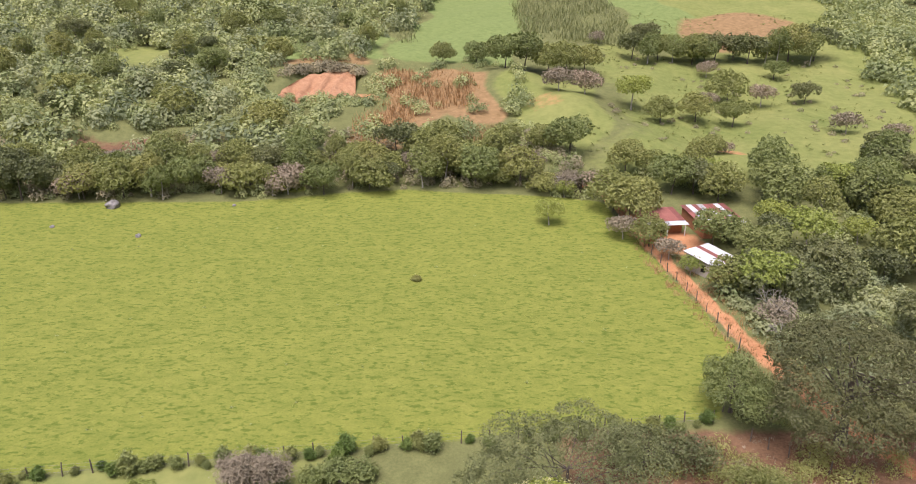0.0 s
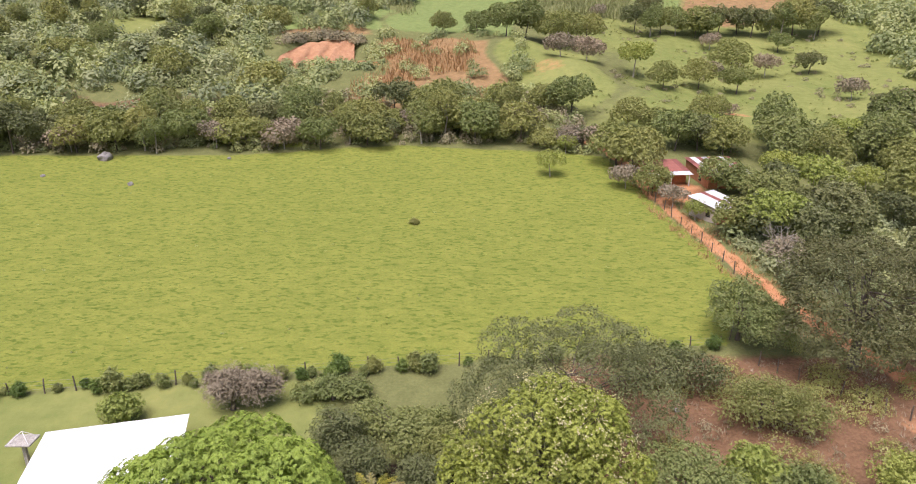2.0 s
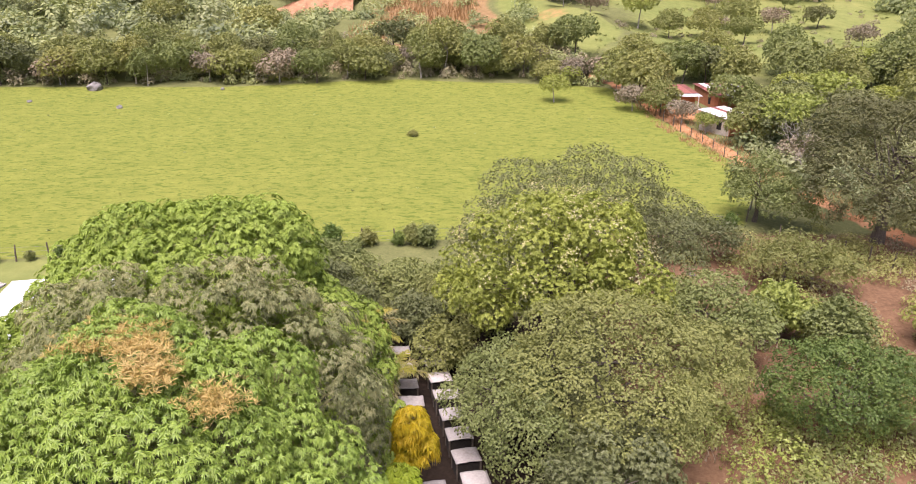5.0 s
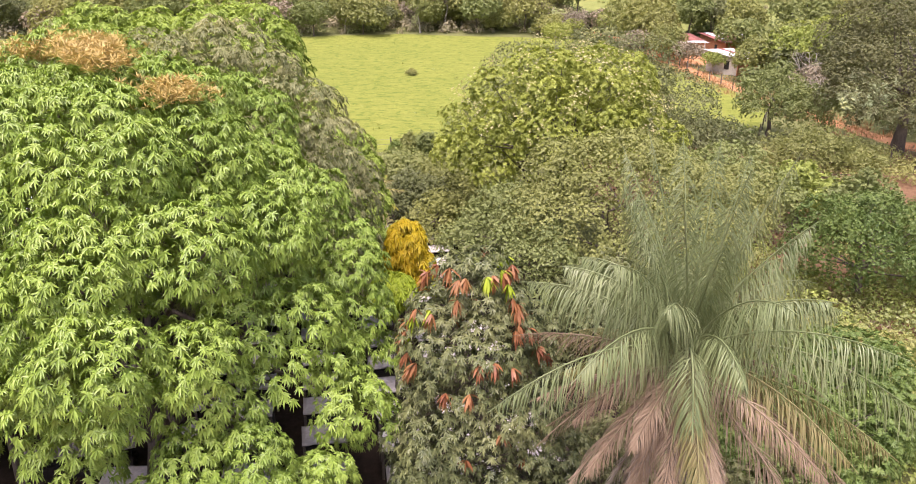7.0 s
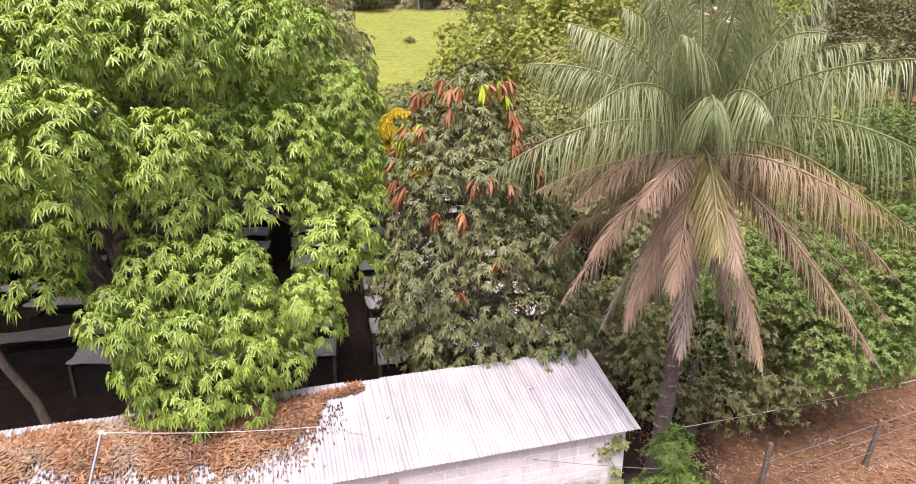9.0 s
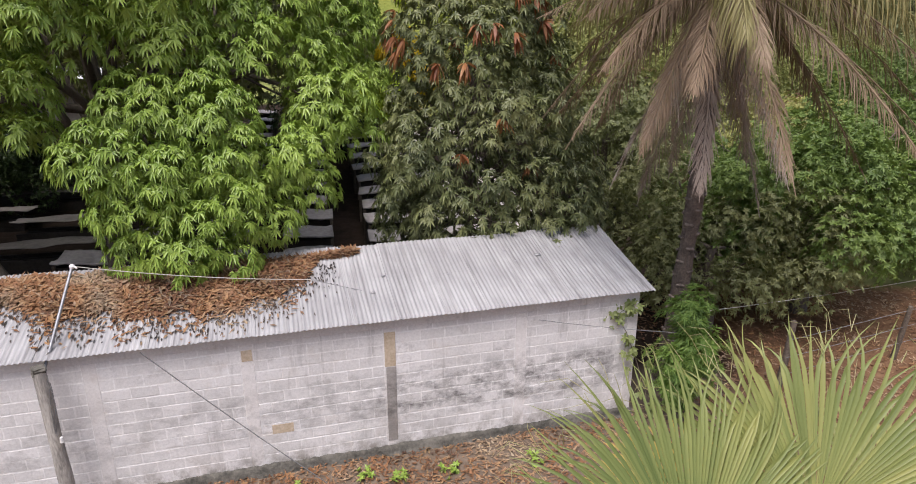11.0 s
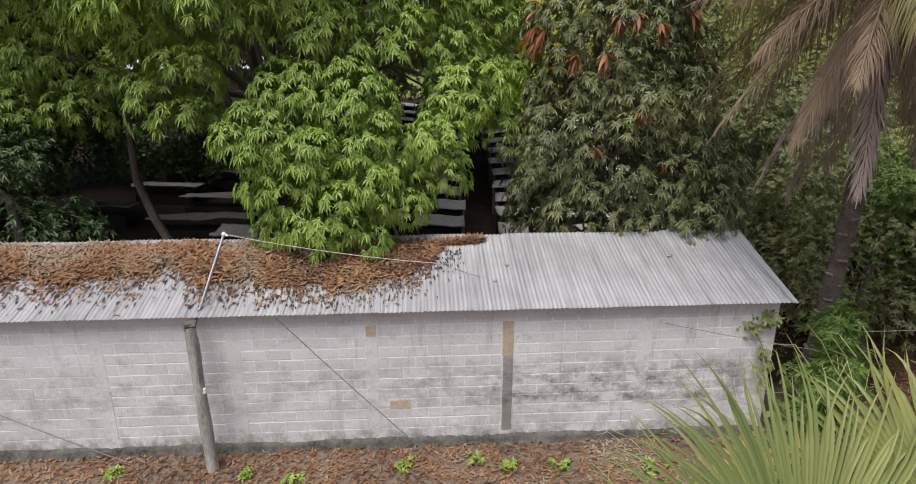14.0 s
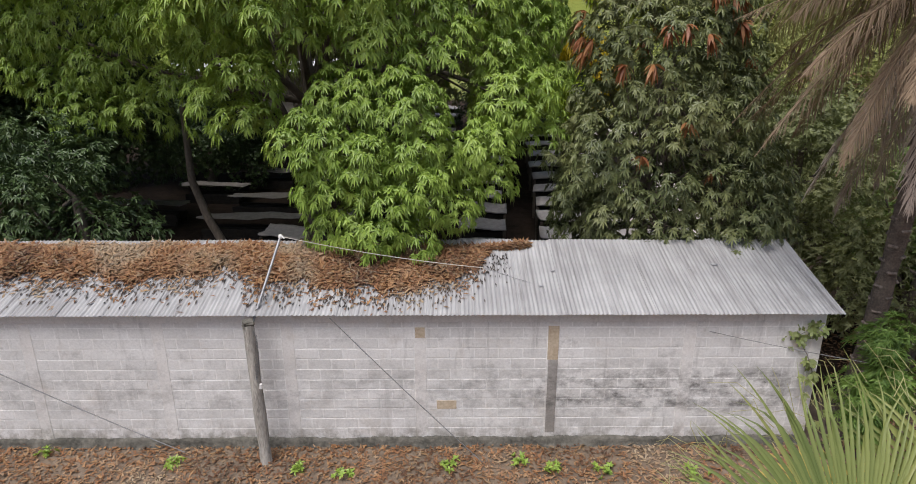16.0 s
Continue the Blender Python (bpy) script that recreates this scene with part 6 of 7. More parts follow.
def feather_palm():
    hub = np.array([4.8, 10.75, 8.1])
    base = np.array([4.85, 11.6, 0.0])
    ob = thing("feather_palm", pose(*base), "tall feather palm with green crown and dead fronds", "palm")
    r = rand_at(401)
    hub = hub - base
    t = np.linspace(0, 1, 16)[:, None]
    crown_base = hub + np.array([0.02, 0.02, 0.55])
    line = np.array([[0, 0, -0.2]]) * (1 - t) + crown_base * t + np.array([[0.12, -0.1, 0]]) * np.sin(t * math.pi)
    rad = 0.17 - 0.03 * t[:, 0] + 0.02 * np.sin(t[:, 0] * 60)
    part("trunk", mesh_of("trunk", *tube_data(line, rad, 12), PALM_BARK), PALM_BARK, ob, smooth=True)
    scar = box(0.06, 0.16, 0.05, (0, 0, 0), 0.015)
    shape = bpy.data.meshes.new("leaf_scar")
    scar.to_mesh(shape)
    scar.free()
    shape.materials.append(SCAR)
    for k in range(90):
        q, a = k / 90 * 15, k * 2.4
        c = line[int(q)] * (1 - q % 1) + line[int(q) + 1] * (q % 1)
        o = new("leaf_scar", shape)
        o.parent = ob
        o.matrix_basis = Matrix.Translation(c + np.array([math.cos(a), math.sin(a), 0]) * 0.155) @ Matrix.Rotation(a, 4, "Z") @ Matrix.Rotation(0.35, 4, "Y")
    # shoots at the heart, arching green fronds, fading ones, then the dead skirt
    sets = ((FROND, "green upright frond", 13, (1.7, 4.8), (0.12, 0.35), 4.6, 0.55), (FROND, "green arching frond", 22, (0.5, 2.2), (0.4, 0.7), 4.9, 0.42), (FROND_OLD, "yellowing drooping frond", 7, (0.1, 0.6), (0.5, 0.75), 3.7, 0.25),
            (FROND_DEAD, "brown dead hanging frond", 27, (-0.6, 0.5), (0.35, 0.75), 3.6, 0.05), (FROND_GREY, "grey withered hanging frond", 8, (-2.6, -0.9), (0.15, 0.35), 3.3, -0.2))
    turn = 1.3
    for mat, words, count, lift, droop, length, rise in sets:
        for k in range(count):
            turn += 2.39996
            e = lift[0] + (lift[1] - lift[0]) * (k + r.uniform()) / count
            way = unit(np.array([math.cos(turn), math.sin(turn), e]))
            near_roof = mat is not FROND and way[0] * -0.75 + way[1] * -0.65 > 0.45
            start = hub + np.array([0, 0, rise]) + way * 0.08
            fresh = mat in (FROND, FROND_OLD)
            leaf, rib = frond(r, start, way, length * r.uniform(0.85, 1.1) * (0.78 if near_roof else 1.0), r.uniform(*droop), 0.56 if fresh else 0.54, 0.017 if fresh else 0.014, 110 if fresh else 110, 1.55 if fresh else 0.75, 0.026, 0.3 if fresh else 0.22, 0.0 if fresh else 0.3)
            f = part("frond", mesh_of("frond", *rib, mat), mat, ob, words)
            tagged(part("leaf_blade", mesh_of("leaf_blade", *leaf, mat), mat, f), kind="stuff")
    return ob


feather_palm()


def small_palm(x, y, tall, seed, size=2.6):
    base = np.array([x, y, float(ground_height(x, y))])
    ob = thing("young_palm", pose(*base), "young coconut palm with yellowing fronds", "palm")
    r = rand_at(seed)
    part("trunk", mesh_of("trunk", *tube_data([(0, 0, -0.2), (0.05, 0, tall * 0.5), (0, 0, tall)], [0.2, 0.14, 0.12], 9), PALM_BARK), PALM_BARK, ob, smooth=True)
    for k in range(15):
        a = k * 2.39996
        e = r.uniform(0.1, 1.8)
        way = unit(np.array([math.cos(a), math.sin(a), e]))
        mat = YELLOW_FROND if k % 2 else FROND_OLD
        leaf, rib = frond(r, (0, 0, tall), way, size * r.uniform(0.85, 1.1), r.uniform(0.3, 0.6), 0.6, 0.05, 34, 0.5, 0.035)
        f = part("frond", mesh_of("frond", *rib, YELLOW_FROND), YELLOW_FROND, ob)
        tagged(part("leaf_blade", mesh_of("leaf_blade", *leaf, mat), mat, f), kind="stuff")


YELLOW_FROND = leafy("yellow_palm_leaflet", [(0.2, 0.22, 0.03), (0.34, 0.32, 0.05), (0.45, 0.36, 0.09)], 0.45, 0.3, 0.0)
small_palm(-5.4, 36.6, 3.4, 402, 3.0)
small_palm(-3.4, 33.6, 2.0, 403, 2.4)


def fan_leaf(r, hub, way, normal, radius, blades_n, spread, mat, parent, words=""):
    """A fan leaf: pleated segments joined near the stalk, free and drooping at the tips."""
    way = unit(np.asarray(way, dtype=float))
    normal = np.asarray(normal, dtype=float)
    normal = unit(normal - way * (normal @ way))
    across = np.cross(normal, way)
    vs, fs = [], []
    stations = np.array([0.03, 0.35, 0.62, 0.78, 0.9, 1.0, 1.1])
    blades_n = int(blades_n * 1.75)
    angles = np.linspace(-spread, spread, blades_n)
    half = (angles[1] - angles[0]) / 2
    for i, a in enumerate(angles + r.normal(scale=half * 0.3, size=blades_n)):
        L = radius * (0.72 + 0.28 * math.cos(a * 0.75)) * r.uniform(0.92, 1.06)
        d = math.cos(a) * way + math.sin(a) * across
        n2 = np.cross(d, normal)
        curl = r.uniform(0.0, 0.22) ** 1.2
        sway = r.normal(scale=0.35)
        for k, s in enumerate(stations):
            wide = min(s * L, radius * 0.66) * math.tan(half) * 1.06 if s < 0.66 else radius * 0.66 * math.tan(half) * 1.06 * max(0.015, (1.1 - s) / 0.44) ** 0.9
            dip = max(0.0, s - 0.6) ** 2 * curl * 6 * L
            mid = np.asarray(hub) + d * s * L + normal * (0.10 * radius * abs(math.sin(a)) * s) - np.array([0, 0, 1.0]) * dip + n2 * max(0.0, s - 0.62) ** 2 * sway * L
            fold = 0.55 * wide
            vs += [mid - n2 * wide + normal * fold * 0.5, mid - normal * fold * 0.5, mid + n2 * wide + normal * fold * 0.5]
            if k:
                o = (i * len(stations) + k) * 3
                fs += [(o - 3, o - 2, o + 1, o), (o - 2, o - 1, o + 2, o + 1)]
    leaf = part("fan_leaf", mesh_of("fan_leaf", np.array(vs), fs, mat), mat, parent, words)
    # thin threads at the tips
    k = blades_n * 2 // 3
    pick = r.integers(0, blades_n, k)
    lines = []
    for i in pick:
        d = math.cos(angles[i]) * way + math.sin(angles[i]) * across
        p0 = np.asarray(hub) + d * radius * r.uniform(0.8, 0.98)
        q = r.normal(scale=0.1, size=3)
        lines.append(tube_data([p0, p0 + d * 0.14 + q * 0.4, p0 + d * 0.22 + q + [0, 0, -0.09]], [0.003, 0.0025, 0.0015], 3))
    v, f = joined(lines)
    tagged(part("fringe", mesh_of("fringe", v, f, FAN_TIP), FAN_TIP, leaf), kind="stuff")
    return leaf


FAN_TIP = leafy("fan_tip", [(0.35, 0.33, 0.12), (0.45, 0.42, 0.2), (0.5, 0.47, 0.25)], 0.6, 0.2, 0.0)
FAN_OLD = leafy("fan_leaf_yellowing", [(0.3, 0.24, 0.05), (0.4, 0.3, 0.07), (0.46, 0.36, 0.12)], 0.6, 0.2, 0.0)


def fan_palm():
    base = np.array([2.55, 2.6, 0.0])
    ob = thing("fan_palm", pose(*base), "fan palm with broad pleated green leaves", "palm")
    r = rand_at(411)
    top = np.array([0.0, 0.0, 3.6])
    part("trunk", mesh_of("trunk", *tube_data([(0, 0, -0.2), (0.05, 0, 1.8), top], [0.2, 0.17, 0.17], 12), PALM_BARK), PALM_BARK, ob, smooth=True)
    leaves = (
        ((2.2, 2.40, 4.16), (-0.4, 0.45, 0.82), (0.1, -0.8, 0.55), 1.42, 46, 1.3, FAN),
        ((3.05, 2.62, 4.42), (0.10, 0.45, 0.88), (-0.15, -0.8, 0.55), 1.36, 48, 1.7, FAN),
        ((1.85, 2.9, 3.6), (-0.75, 0.4, 0.1), (0.1, -0.3, 0.95), 0.62, 30, 1.4, FAN_OLD),
        ((2.45, 3.2, 3.9), (0.0, 0.8, 0.25), (0.0, -0.4, 0.9), 0.95, 34, 1.5, FAN_OLD),
        ((3.7, 3.0, 4.1), (0.8, 0.4, 0.35), (-0.2, -0.5, 0.85), 1.05, 38, 1.6, FAN),
        ((3.4, 3.4, 3.5), (0.5, 0.8, 0.0), (0, -0.2, 0.95), 0.95, 34, 1.5, FAN),
        ((2.0, 3.3, 3.3), (-0.3, 0.9, -0.1), (0, -0.1, 0.98), 0.95, 32, 1.5, FAN),
        ((2.6, 1.6, 4.2), (0.1, -0.8, 0.4), (0, 0.5, 0.85), 0.9, 32, 1.5, FAN),
        ((1.6, 1.9, 3.6), (-0.8, -0.5, 0.2), (0.2, 0.1, 0.95), 0.9, 32, 1.5, FAN),
    )
    for hub, way, normal, radius, count, spread, mat in leaves:
        h = np.array(hub) - base
        leaf = fan_leaf(r, h, way, normal, radius, count, spread, mat, ob, "yellowing fan leaf" if mat is FAN_OLD else "")
        bend = (top + h) / 2 + np.array([0, 0, 0.12])
        part("stalk", mesh_of("stalk", *tube_data([top - [0, 0, 0.1], bend, h], [0.03, 0.022, 0.016], 6), FAN), FAN, ob, smooth=True)


fan_palm()

# ---- small plants by the wall ----


def vine():
    ob = thing("vine", pose(*at_wall(RIGHT - 0.15, -0.06, 0.0)), "green climbing vine with lobed leaves on the corner", "vine")
    r = rand_at(421)
    line = [(0.5, -0.2, 0.0), (0.35, -0.12, 0.7), (0.1, -0.06, 1.4), (-0.1, -0.04, 1.9), (-0.32, -0.04, 2.25), (-0.1, -0.05, 2.42), (0.1, -0.06, 2.3)]
    part("stem", mesh_of("stem", *tube_data(line, 0.008, 5), BARK), BARK, ob)
    t = r.uniform(0, 1, 46)
    k = np.linspace(0, 1, len(line))
    at = np.stack([np.interp(t, k, [p[i] for p in line]) for i in range(3)], 1) + r.normal(scale=(0.1, 0.05, 0.1), size=(46, 3))
    v, f = rosettes(r, at, unit(np.tile([[0, -0.8, 0.5]], (46, 1)) + r.normal(scale=0.2, size=(46, 3))), 5, 0.1, 0.055, 0.3, 0.3, 2)
    part("leaves", mesh_of("leaves", v, f, GREEN), GREEN, ob)


vine()
r = rand_at(431)
for x, y in ((-6.9, 6.85), (-4.7, 7.3), (-1.0, 8.55), (-0.4, 8.45), (0.45, 8.7), (-9.3, 6.5), (-3.9, 7.4), (1.9, 9.0), (-2.2, 8.1)):
    ob = thing("weed", pose(x, y, 0), "small green weed at the foot of the wall", "weed", "weeds along the wall")
    n = 9
    at = np.stack([r.normal(scale=0.08, size=n), r.normal(scale=0.08, size=n), r.uniform(0.02, 0.15, n)], 1)
    v, f = rosettes(r, at, unit(np.tile([[0, 0, 1.0]], (n, 1)) + r.normal(scale=0.3, size=(n, 3))), 6, 0.1, 0.045, 0.3, 0.5, 1)
    part("leaves", mesh_of("leaves", v, f, MANGO), MANGO, ob)
FEATHER = leafy("feathery_leaf", [(0.102, 0.182, 0.046), (0.189, 0.301, 0.065), (0.319, 0.448, 0.104)], 0.5, 0.3, 0.0)
wood("feathery bright green shrub at the wall's corner", 4.75, 10.1, [(0, 0, 1.1, 0.34, 0.32, 1.0), (0.1, 0, 2.1, 0.26, 0.24, 0.6), (0.2, -0.1, 1.6, 0.3, 0.25, 0.4)], FEATHER, 332, 0.22, 26, 16, 0.15, 0.012, trunk_r=0.03, low=-0.9, droop=0.4, name="shrub", category="shrub", near=True)


# ---- fences ----
def fence_post():
    ob = thing("fence_post", pose(0, 0, -400), "weathered timber fence post", "post", "fence posts")
    part("stake", mesh_of("stake", *tube_data([(0, 0, -0.2), (0.02, 0.01, 0.7), (0, 0.02, 1.5)], [0.075, 0.07, 0.06], 7), TIMBER), TIMBER, ob)
    part("cut_top", mesh_of("cut_top", *tube_data([(0, 0.02, 1.49), (0, 0.02, 1.52), (0, 0.02, 1.521)], [0.06, 0.05, 0.001], 7), TIMBER), TIMBER, ob)
    return ob


POST_KIND = fence_post()
r = rand_at(441)
near_line = [(x, float(fence_y(x)) - 0.6) for x in np.arange(-75, 29, 2.9)]
side_line = [(float(field_right(y)) + 0.3, y) for y in np.arange(62, 124, 3.0)]
yard_line = [(7.3, 11.3), (10.7, 12.8), (13.8, 14.2)]
soil_line = [(28 + i * 1.4, 58.5 - i * 1.15) for i in range(1, 9)]
for line in (near_line, side_line, yard_line, soil_line):
    for x, y in line:
        m = spot(x + r.normal(scale=0.08), y + r.normal(scale=0.08), r.uniform(0, 360), r.uniform(0.85, 1.1)) @ pose(0, 0, 0, r.normal(scale=3), r.normal(scale=3), 0)
        copy_thing(POST_KIND, m)
for o in (*POST_KIND.children_recursive, POST_KIND):
    bpy.data.objects.remove(o)
for line in (near_line, side_line, yard_line):
    for z in (0.45, 0.85, 1.25):
        pts = [(x, y, float(ground_height(x, y)) + z) for x, y in line]
        tagged(part("fence_wire", mesh_of("fence_wire", *tube_data(pts, 0.008, 4), WIRE), WIRE), "thin strands of barbed wire on posts", "wire")
HEDGE = [wood("small green shrub growing along the fence", 0, -40, [(0, 0, 0.9, 0.8, 0.7, 0.9), (0.4, 0.1, 0.6, 0.6, 0.5, 0.6)], leaf, 500 + k, 0.32, 4, 6, 0.24, 0.1, trunk_r=0.04, low=-0.8, name="shrub", category="shrub") for k, leaf in enumerate((GREEN, BRIGHT, GREEN, OLIVE))]
for o in HEDGE:
    tagged(o, group="shrubs along the fence")
for i, x in enumerate(np.arange(-74, 26, 1.35)):
    if r.uniform() < 0.25:
        continue
    copy_thing(HEDGE[r.integers(0, 4)], spot(x + r.normal(scale=0.3), float(fence_y(x)) - 1.1 + r.normal(scale=0.35), r.uniform(0, 360), r.uniform(0.45, 1.25)))
for h in HEDGE:
    for o in (*h.children_recursive, h):
        bpy.data.objects.remove(o)


def bare_tree(x, y, tall, seed):
    """A leafless grey tree of forking limbs."""
    rr = rand_at(seed)
    ob = thing("bare_tree", spot(x, y), "leafless pale grey tree with forked branches", "tree")
    pieces = []

    def grow(a, way, length, radius, depth):
        b = a + way * length
        mid = (a + b) / 2 + rr.normal(scale=length * 0.06, size=3)
        pieces.append(tube_data([a, mid, b], [radius, radius * 0.85, radius * 0.65], 6))
        if depth:
            for _ in range(3 if depth > 1 else 2):
                grow(b, unit(way + rr.normal(scale=0.55, size=3) + np.array([0, 0, 0.12])), length * rr.uniform(0.6, 0.8), radius * 0.6, depth - 1)

    grow(np.array([0, 0, -0.2]), np.array([0.05, 0, 1.0]), tall * 0.34, tall * 0.022, 4)
    part("branchwork", mesh_of("branchwork", *joined(pieces), PALE_BARK), PALE_BARK, ob, smooth=True)


bare_tree(41.2, 79.5, 6.5, 461)
bare_tree(39.6, 75.0, 4.0, 462)
r = rand_at(451)
x, y = scatter(r, 1500, 29, 42, 62, 124, lambda x, y: line_distance(x, y, PATH_LINE) < 3.5)
tufts("path_weeds", "dry straw-coloured weeds beside the red path", r, x, y, r.uniform(0.3, 0.9, len(x)), 10, STRAW, 0.4, 0.12)
x, y = scatter(r, 1800, 10, 56, 28, 58, lambda x, y: np.sin(x * 0.7) + np.cos(y * 0.9 + x * 0.3) > -0.2)
tufts("clearing_weeds", "brownish weeds on the red soil clearing", r, x, y, r.uniform(0.2, 0.6, len(x)), 9, GREY_TWIG, 0.4, 0.14)


# ---- huts and buildings ----
def hut(name, label, m, w, d, low, high, roof_mats, wall_mat, door=True, porch=0.0, front_mat=None, laps=1):
    """A small hut: four walls, a mono-pitch roof of sheets falling to the front, a doorway."""
    ob = thing(name, m, label, "hut")
    part("back_wall", box(w, 0.15, high, (0, d - 0.075, high / 2)), wall_mat, ob)
    front = box((w - 0.9) / 2, 0.15, low, (-(w + 0.9) / 4, 0.075, low / 2))
    box((w - 0.9) / 2, 0.15, low, ((w + 0.9) / 4, 0.075, low / 2), 0, front)
    box(0.9, 0.15, low - 2.0, (0, 0.075, (low + 2.0) / 2), 0, front)
    part("front_wall", front, front_mat or wall_mat, ob)
    for sx in (-1, 1):
        bm = bmesh.new()
        x = sx * (w / 2 - 0.075)
        vs = [bm.verts.new(p) for p in ((x - 0.075, 0.15, 0), (x - 0.075, d - 0.15, 0), (x - 0.075, d - 0.15, high - 0.02), (x - 0.075, 0.15, low), (x + 0.075, 0.15, 0), (x + 0.075, d - 0.15, 0), (x + 0.075, d - 0.15, high - 0.02), (x + 0.075, 0.15, low))]
        for q in ((0, 1, 2, 3), (7, 6, 5, 4), (0, 4, 5, 1), (1, 5, 6, 2), (2, 6, 7, 3), (3, 7, 4, 0)):
            bm.faces.new([vs[k] for k in q])
        part("side_wall", bm, wall_mat, ob)
        if sx < 0 and door:
            part("window", box(0.05, 0.75, 1.1, (x - 0.07, d * 0.35, 1.25)), BLACK, ob, "black panel standing for a dark unglazed opening")
    # panel fills the doorway, the dark interior put into its colour
    part("door", box(0.86, 0.05, 1.96, (0, 0.1, 0.99), 0.005), BLACK, ob, "black panel standing for a dark open doorway")
    slope = math.atan2(high - low, d)
    n = max(3, int(w / 0.9))
    sw = (w + 0.6) / n
    run = (d + 0.7) / laps
    for lap in range(laps):
        for k in range(n):
            mat = roof_mats[(k + lap * 3) % len(roof_mats)]
            y = -0.35 + lap * run
            mm = Matrix.Translation((-w / 2 - 0.3 + k * sw, y, low + 0.04 + y * math.tan(slope) + 0.012 * (k % 2) + 0.02 * lap)) @ Euler((slope, 0, 0)).to_matrix().to_4x4()
            part("sheet", mesh_of("sheet", *placed(corrugated(sw + 0.05, run / math.cos(slope) + 0.06, 0.15, 0.015, 3, 4), mm), mat), mat, ob)
    if porch:
        for k in range(n):
            mat = (PALE_SHEET, WHITE_SHEET, PALE_SHEET, SHEET)[k % 4]
            mm = Matrix.Translation((-w / 2 - 0.3 + k * sw, -0.3 - porch, low - 0.32 + 0.012 * (k % 2))) @ Euler((math.atan2(0.25, porch + 0.1), 0, 0)).to_matrix().to_4x4()
            part("porch_sheet", mesh_of("porch_sheet", *placed(corrugated(sw + 0.05, porch + 0.2, 0.15, 0.015, 3, 4), mm), mat), mat, ob, "pale porch sheet")
        for sx in (-0.47, 0.0, 0.47):
            part("porch_post", box(0.12, 0.12, low - 0.32, (sx * w, -porch - 0.1, (low - 0.32) / 2)), WHITE, ob, "pale porch post")
    return ob


hut("hut", "plastered hut with a white and rusty sheet roof", spot(39.6, 93.4, 34), 5.4, 5.0, 2.2, 3.0, [PALE_SHEET, WHITE_SHEET, PALE_SHEET, RUST_SHEET, PALE_SHEET], HUT_WALL, front_mat=ADOBE)
hut("hut", "adobe hut with a rusted red roof and pale porch", spot(35.0, 109.4, 8), 6.6, 4.6, 2.3, 3.0, [RUST_SHEET], ADOBE, porch=1.5)
hut("hut", "long hut under patched rusty and pale sheets", spot(44.8, 107.5, 8), 7.6, 8.5, 2.2, 3.2, [RUST_SHEET, RUST_SHEET, PALE_SHEET, RUST_SHEET, SHEET], ADOBE, laps=3)
hut("shack", "small dark tumbledown shack beneath the trees", spot(22.2, 128.5, 5), 4.2, 3.0, 1.8, 2.4, [SHEET, TIMBER], TIMBER, False)


def white_building():
    """A long low building with a white sheet roof."""
    ob = thing("white_roofed_building", spot(-27.0, 45.8, 14), "low building under a bright white sheet roof", "building")
    w, d = 10.6, 11.8
    part("back_wall", box(w - 0.6, 0.15, 2.0, (0, -0.5, 1.0)), HUT_WALL, ob)
    part("front_wall", box(w - 0.6, 0.15, 2.6, (0, -d + 1.8, 0.9)), HUT_WALL, ob)
    for sx in (-1, 1):
        part("side_wall", box(0.15, d - 2.5, 2.3, (sx * (w / 2 - 0.4), -d / 2 + 0.6, 0.95)), HUT_WALL, ob)
    for k in range(10):
        sw = w / 10
        mm = Matrix.Translation((-w / 2 + k * sw, -d, 2.3 + 0.01 * (k % 2))) @ Euler((math.atan2(-0.1, d), 0, 0)).to_matrix().to_4x4()
        part("sheet", mesh_of("sheet", *placed(corrugated(sw + 0.05, d, 0.2, 0.012, 3, 4), mm), WHITE_SHEET), WHITE_SHEET, ob)
    for sx in (-0.45, -0.15, 0.15, 0.45):
        part("post", box(0.12, 0.12, 2.4, (sx * w, -d + 0.3, 1.1)), TIMBER, ob)


white_building()


def kiosk():
    """A small roof on one post, with a thin white frame over it."""
    ob = thing("well_shelter", spot(-33.4, 43.6), "small shelter with a grey roof on a post", "shelter")
    part("post", box(0.28, 0.28, 2.2, (0, 0, 1.1), 0.02), POST, ob)
    part("roof", box(1.9, 1.5, 0.16, (0, 0, 2.25), 0.04), POST, ob)
    apex = np.array([0.1, 0, 3.1])
    for sx in (-0.8, 0.8):
        for sy in (-0.6, 0.6):
            part("rod", mesh_of("rod", *tube_data([(sx, sy, 2.3), (sx * 0.5 + 0.05, sy * 0.5, 2.7), apex], 0.03, 5), WHITE), WHITE, ob)


kiosk()


def rock(x, y, size, seed, words):
    r = rand_at(seed)
    bm = bmesh.new()
    bmesh.ops.create_icosphere(bm, subdivisions=3, radius=size)
    for v in bm.verts:
        v.co *= 1 + 0.28 * noise.noise(v.co / size * 1.6 + Vector((seed, 0, 0)))
        v.co.z *= 0.75
    ob = part("rock", bm, ROCK)
    ob.matrix_basis = spot(x, y, r.uniform(0, 360), 1, size * 0.25)
    tagged(ob, words, "rock")


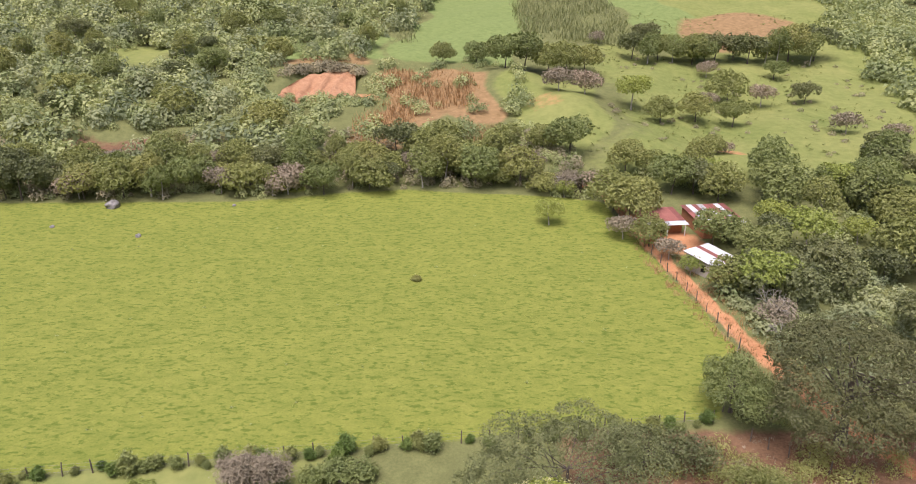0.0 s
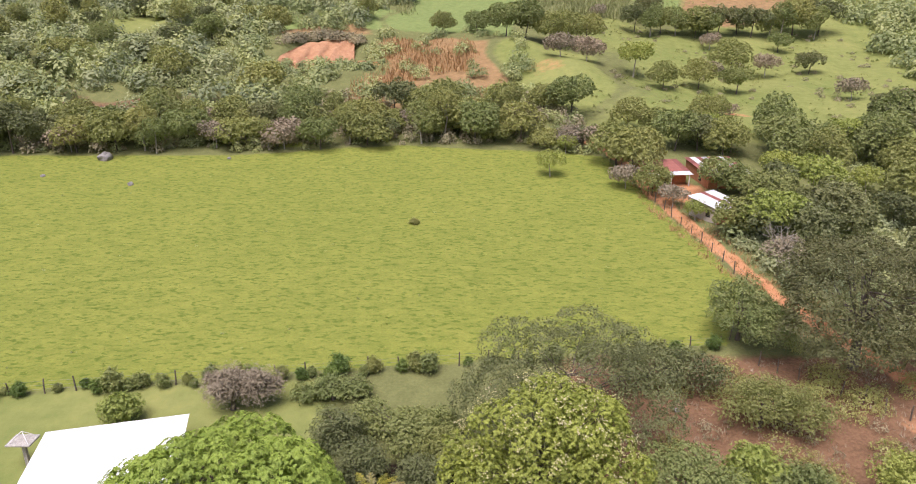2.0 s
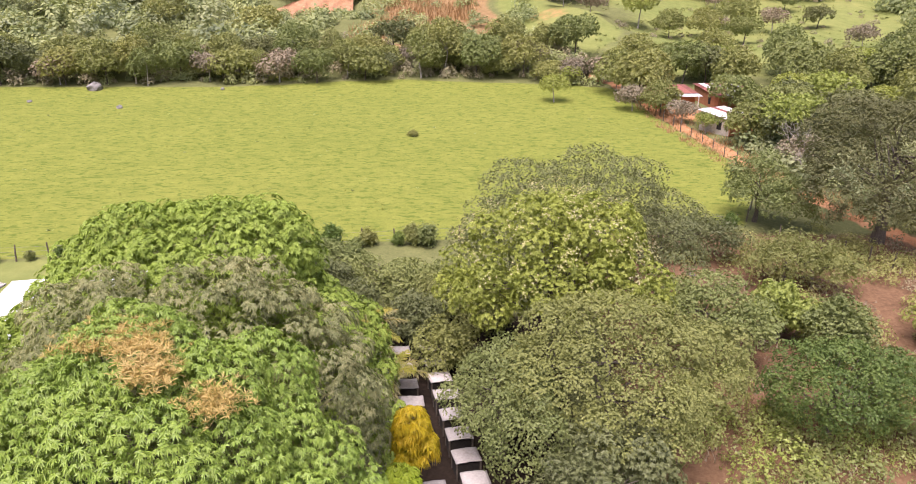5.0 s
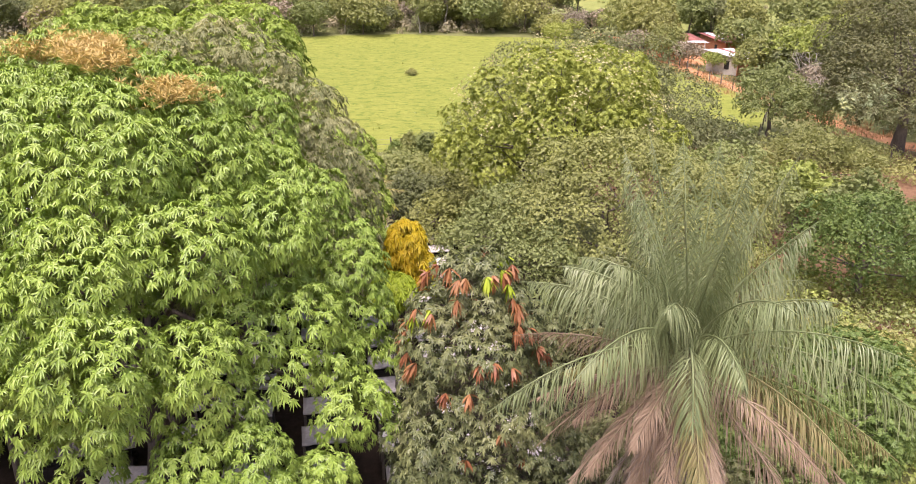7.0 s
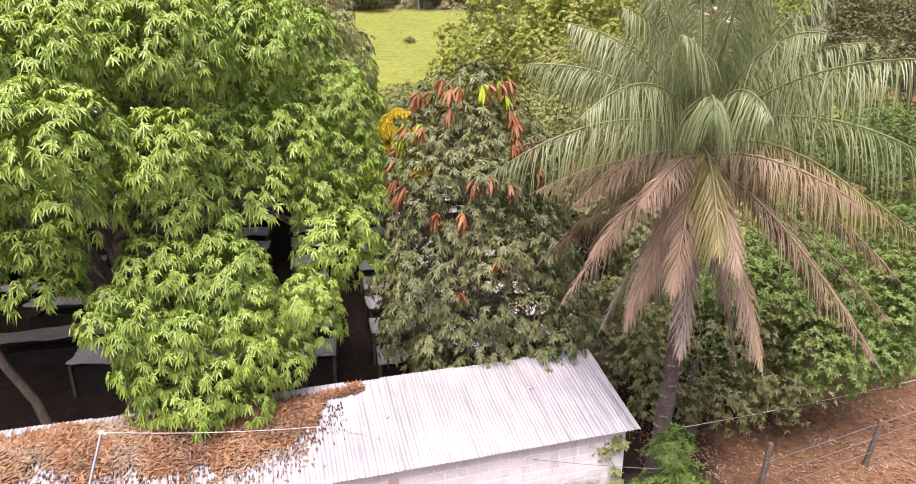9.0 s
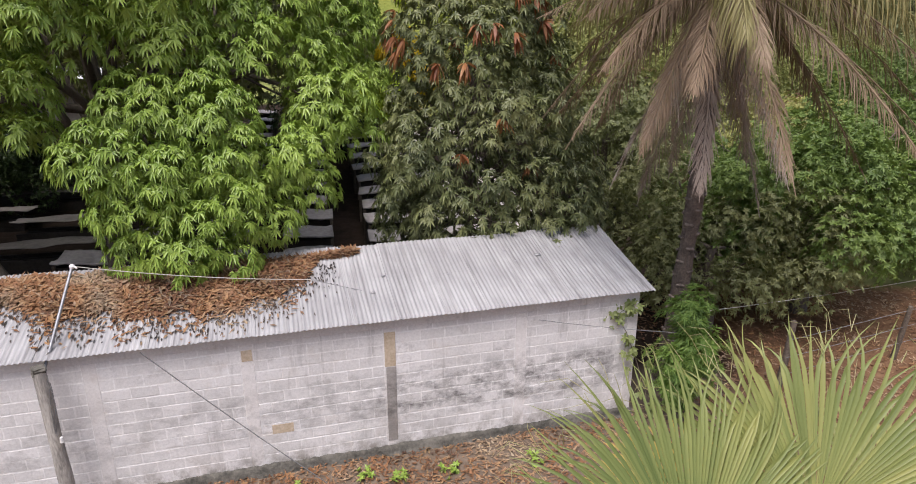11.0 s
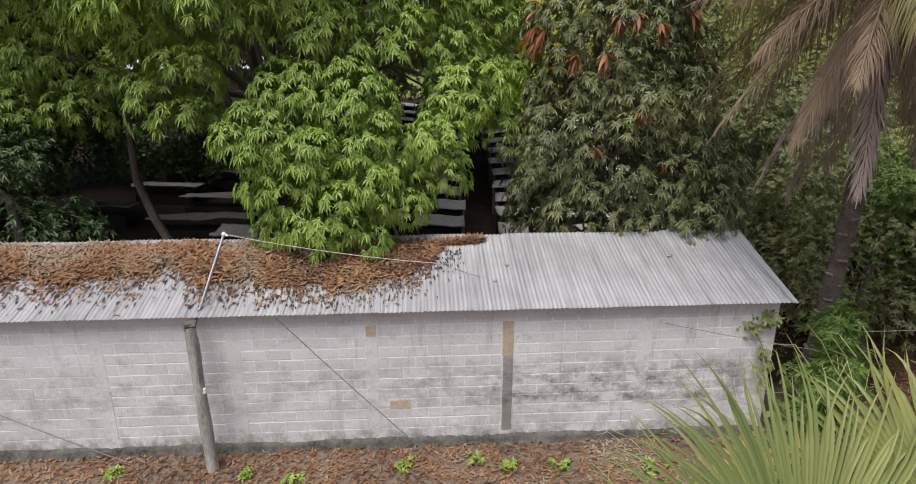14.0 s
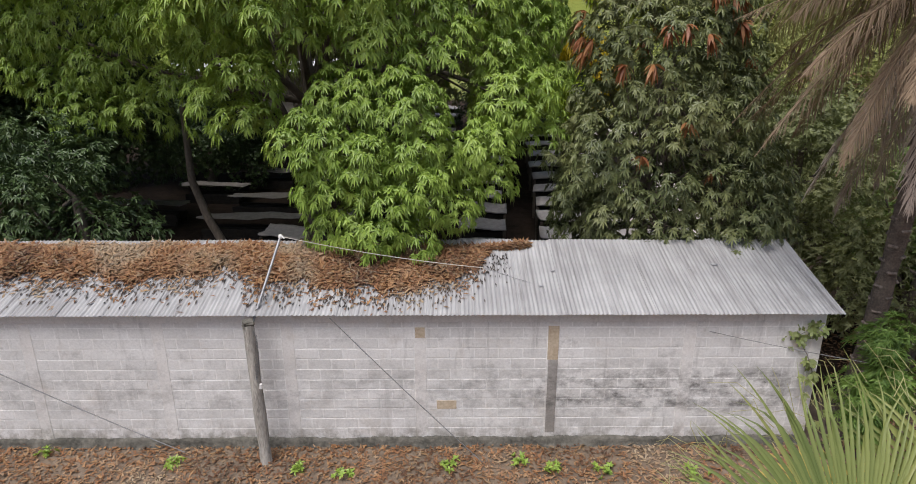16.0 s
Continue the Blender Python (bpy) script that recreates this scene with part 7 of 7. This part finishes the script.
rock(-64.5, 121.5, 1.3, 1, "large grey boulder at the pasture's far edge")
for k, (x, y, s) in enumerate(((-70.7, 112, 0.4), (-54, 108, 0.5), (-42, 122, 0.35), (19.4, 50.5, 0.25))):
    rock(x, y, s, k + 2, "grey stone lying in the grass" if k < 3 else "small pale stone on bare soil")


# ---- the blocks of the wall: the nearest one by one, the rest joined ----
def block_mesh(w, seed):
    me = bpy.data.meshes.new("block")
    bm = box(w, 0.15, 0.183, (0, 0, 0), 0.006)
    r = rand_at(seed)
    for v in bm.verts:
        v.co += Vector((r.normal(scale=0.006), r.normal(scale=0.0015), r.normal(scale=0.005)))
    bm.to_mesh(me)
    bm.free()
    me.materials.append(BLOCK)
    return me


def lay_blocks():
    r = rand_at(61)
    pil = [2.40, 0.0, -2.34, -4.65, -6.9, -9.2, -11.5, -13.8]
    bays = [(a + 0.1, b - 0.1) for a, b in zip(pil[1:], pil[:-1])] + [(2.5, RIGHT - 0.2)]
    spots = []
    for a, b in bays:
        for row in range(12):
            z = 0.19 + row * 0.2035
            n = round((b - a) / 0.4)
            step_x = (b - a) / n
            edges = [a] + [a + (k + 0.5 * (row % 2)) * step_x for k in range(1 - row % 2, n + 1 - 0)] + [b]
            edges = sorted({round(min(max(e, a), b), 3) for e in edges})
            for p, q in zip(edges, edges[1:]):
                if q - p > 0.08:
                    spots.append(((p + q) / 2, z, q - p))
    spots.sort(key=lambda s: abs(s[0] + 1.6) + 0.001 * s[1])
    rest = bmesh.new()
    shaped = {}
    for k, (x, z, w) in enumerate(spots):
        y = 0.0882 + r.uniform(-0.0012, 0.0012)
        if k < 300:
            key = round(w - 0.022, 2)
            if key not in shaped:
                shaped[key] = [block_mesh(key, 70 + q) for q in range(3)]
            ob = new("block", shaped[key][k % 3])
            ob.parent = wall
            ob.matrix_basis = Matrix.Translation((x, y, z + 0.1 + r.normal(scale=0.002)))
        else:
            box(w - 0.022, 0.15, 0.183, (x, y, z + 0.1), 0, rest)
    tagged(part("more_blocks", rest, BLOCK_REST, wall), kind="stuff")


lay_blocks()
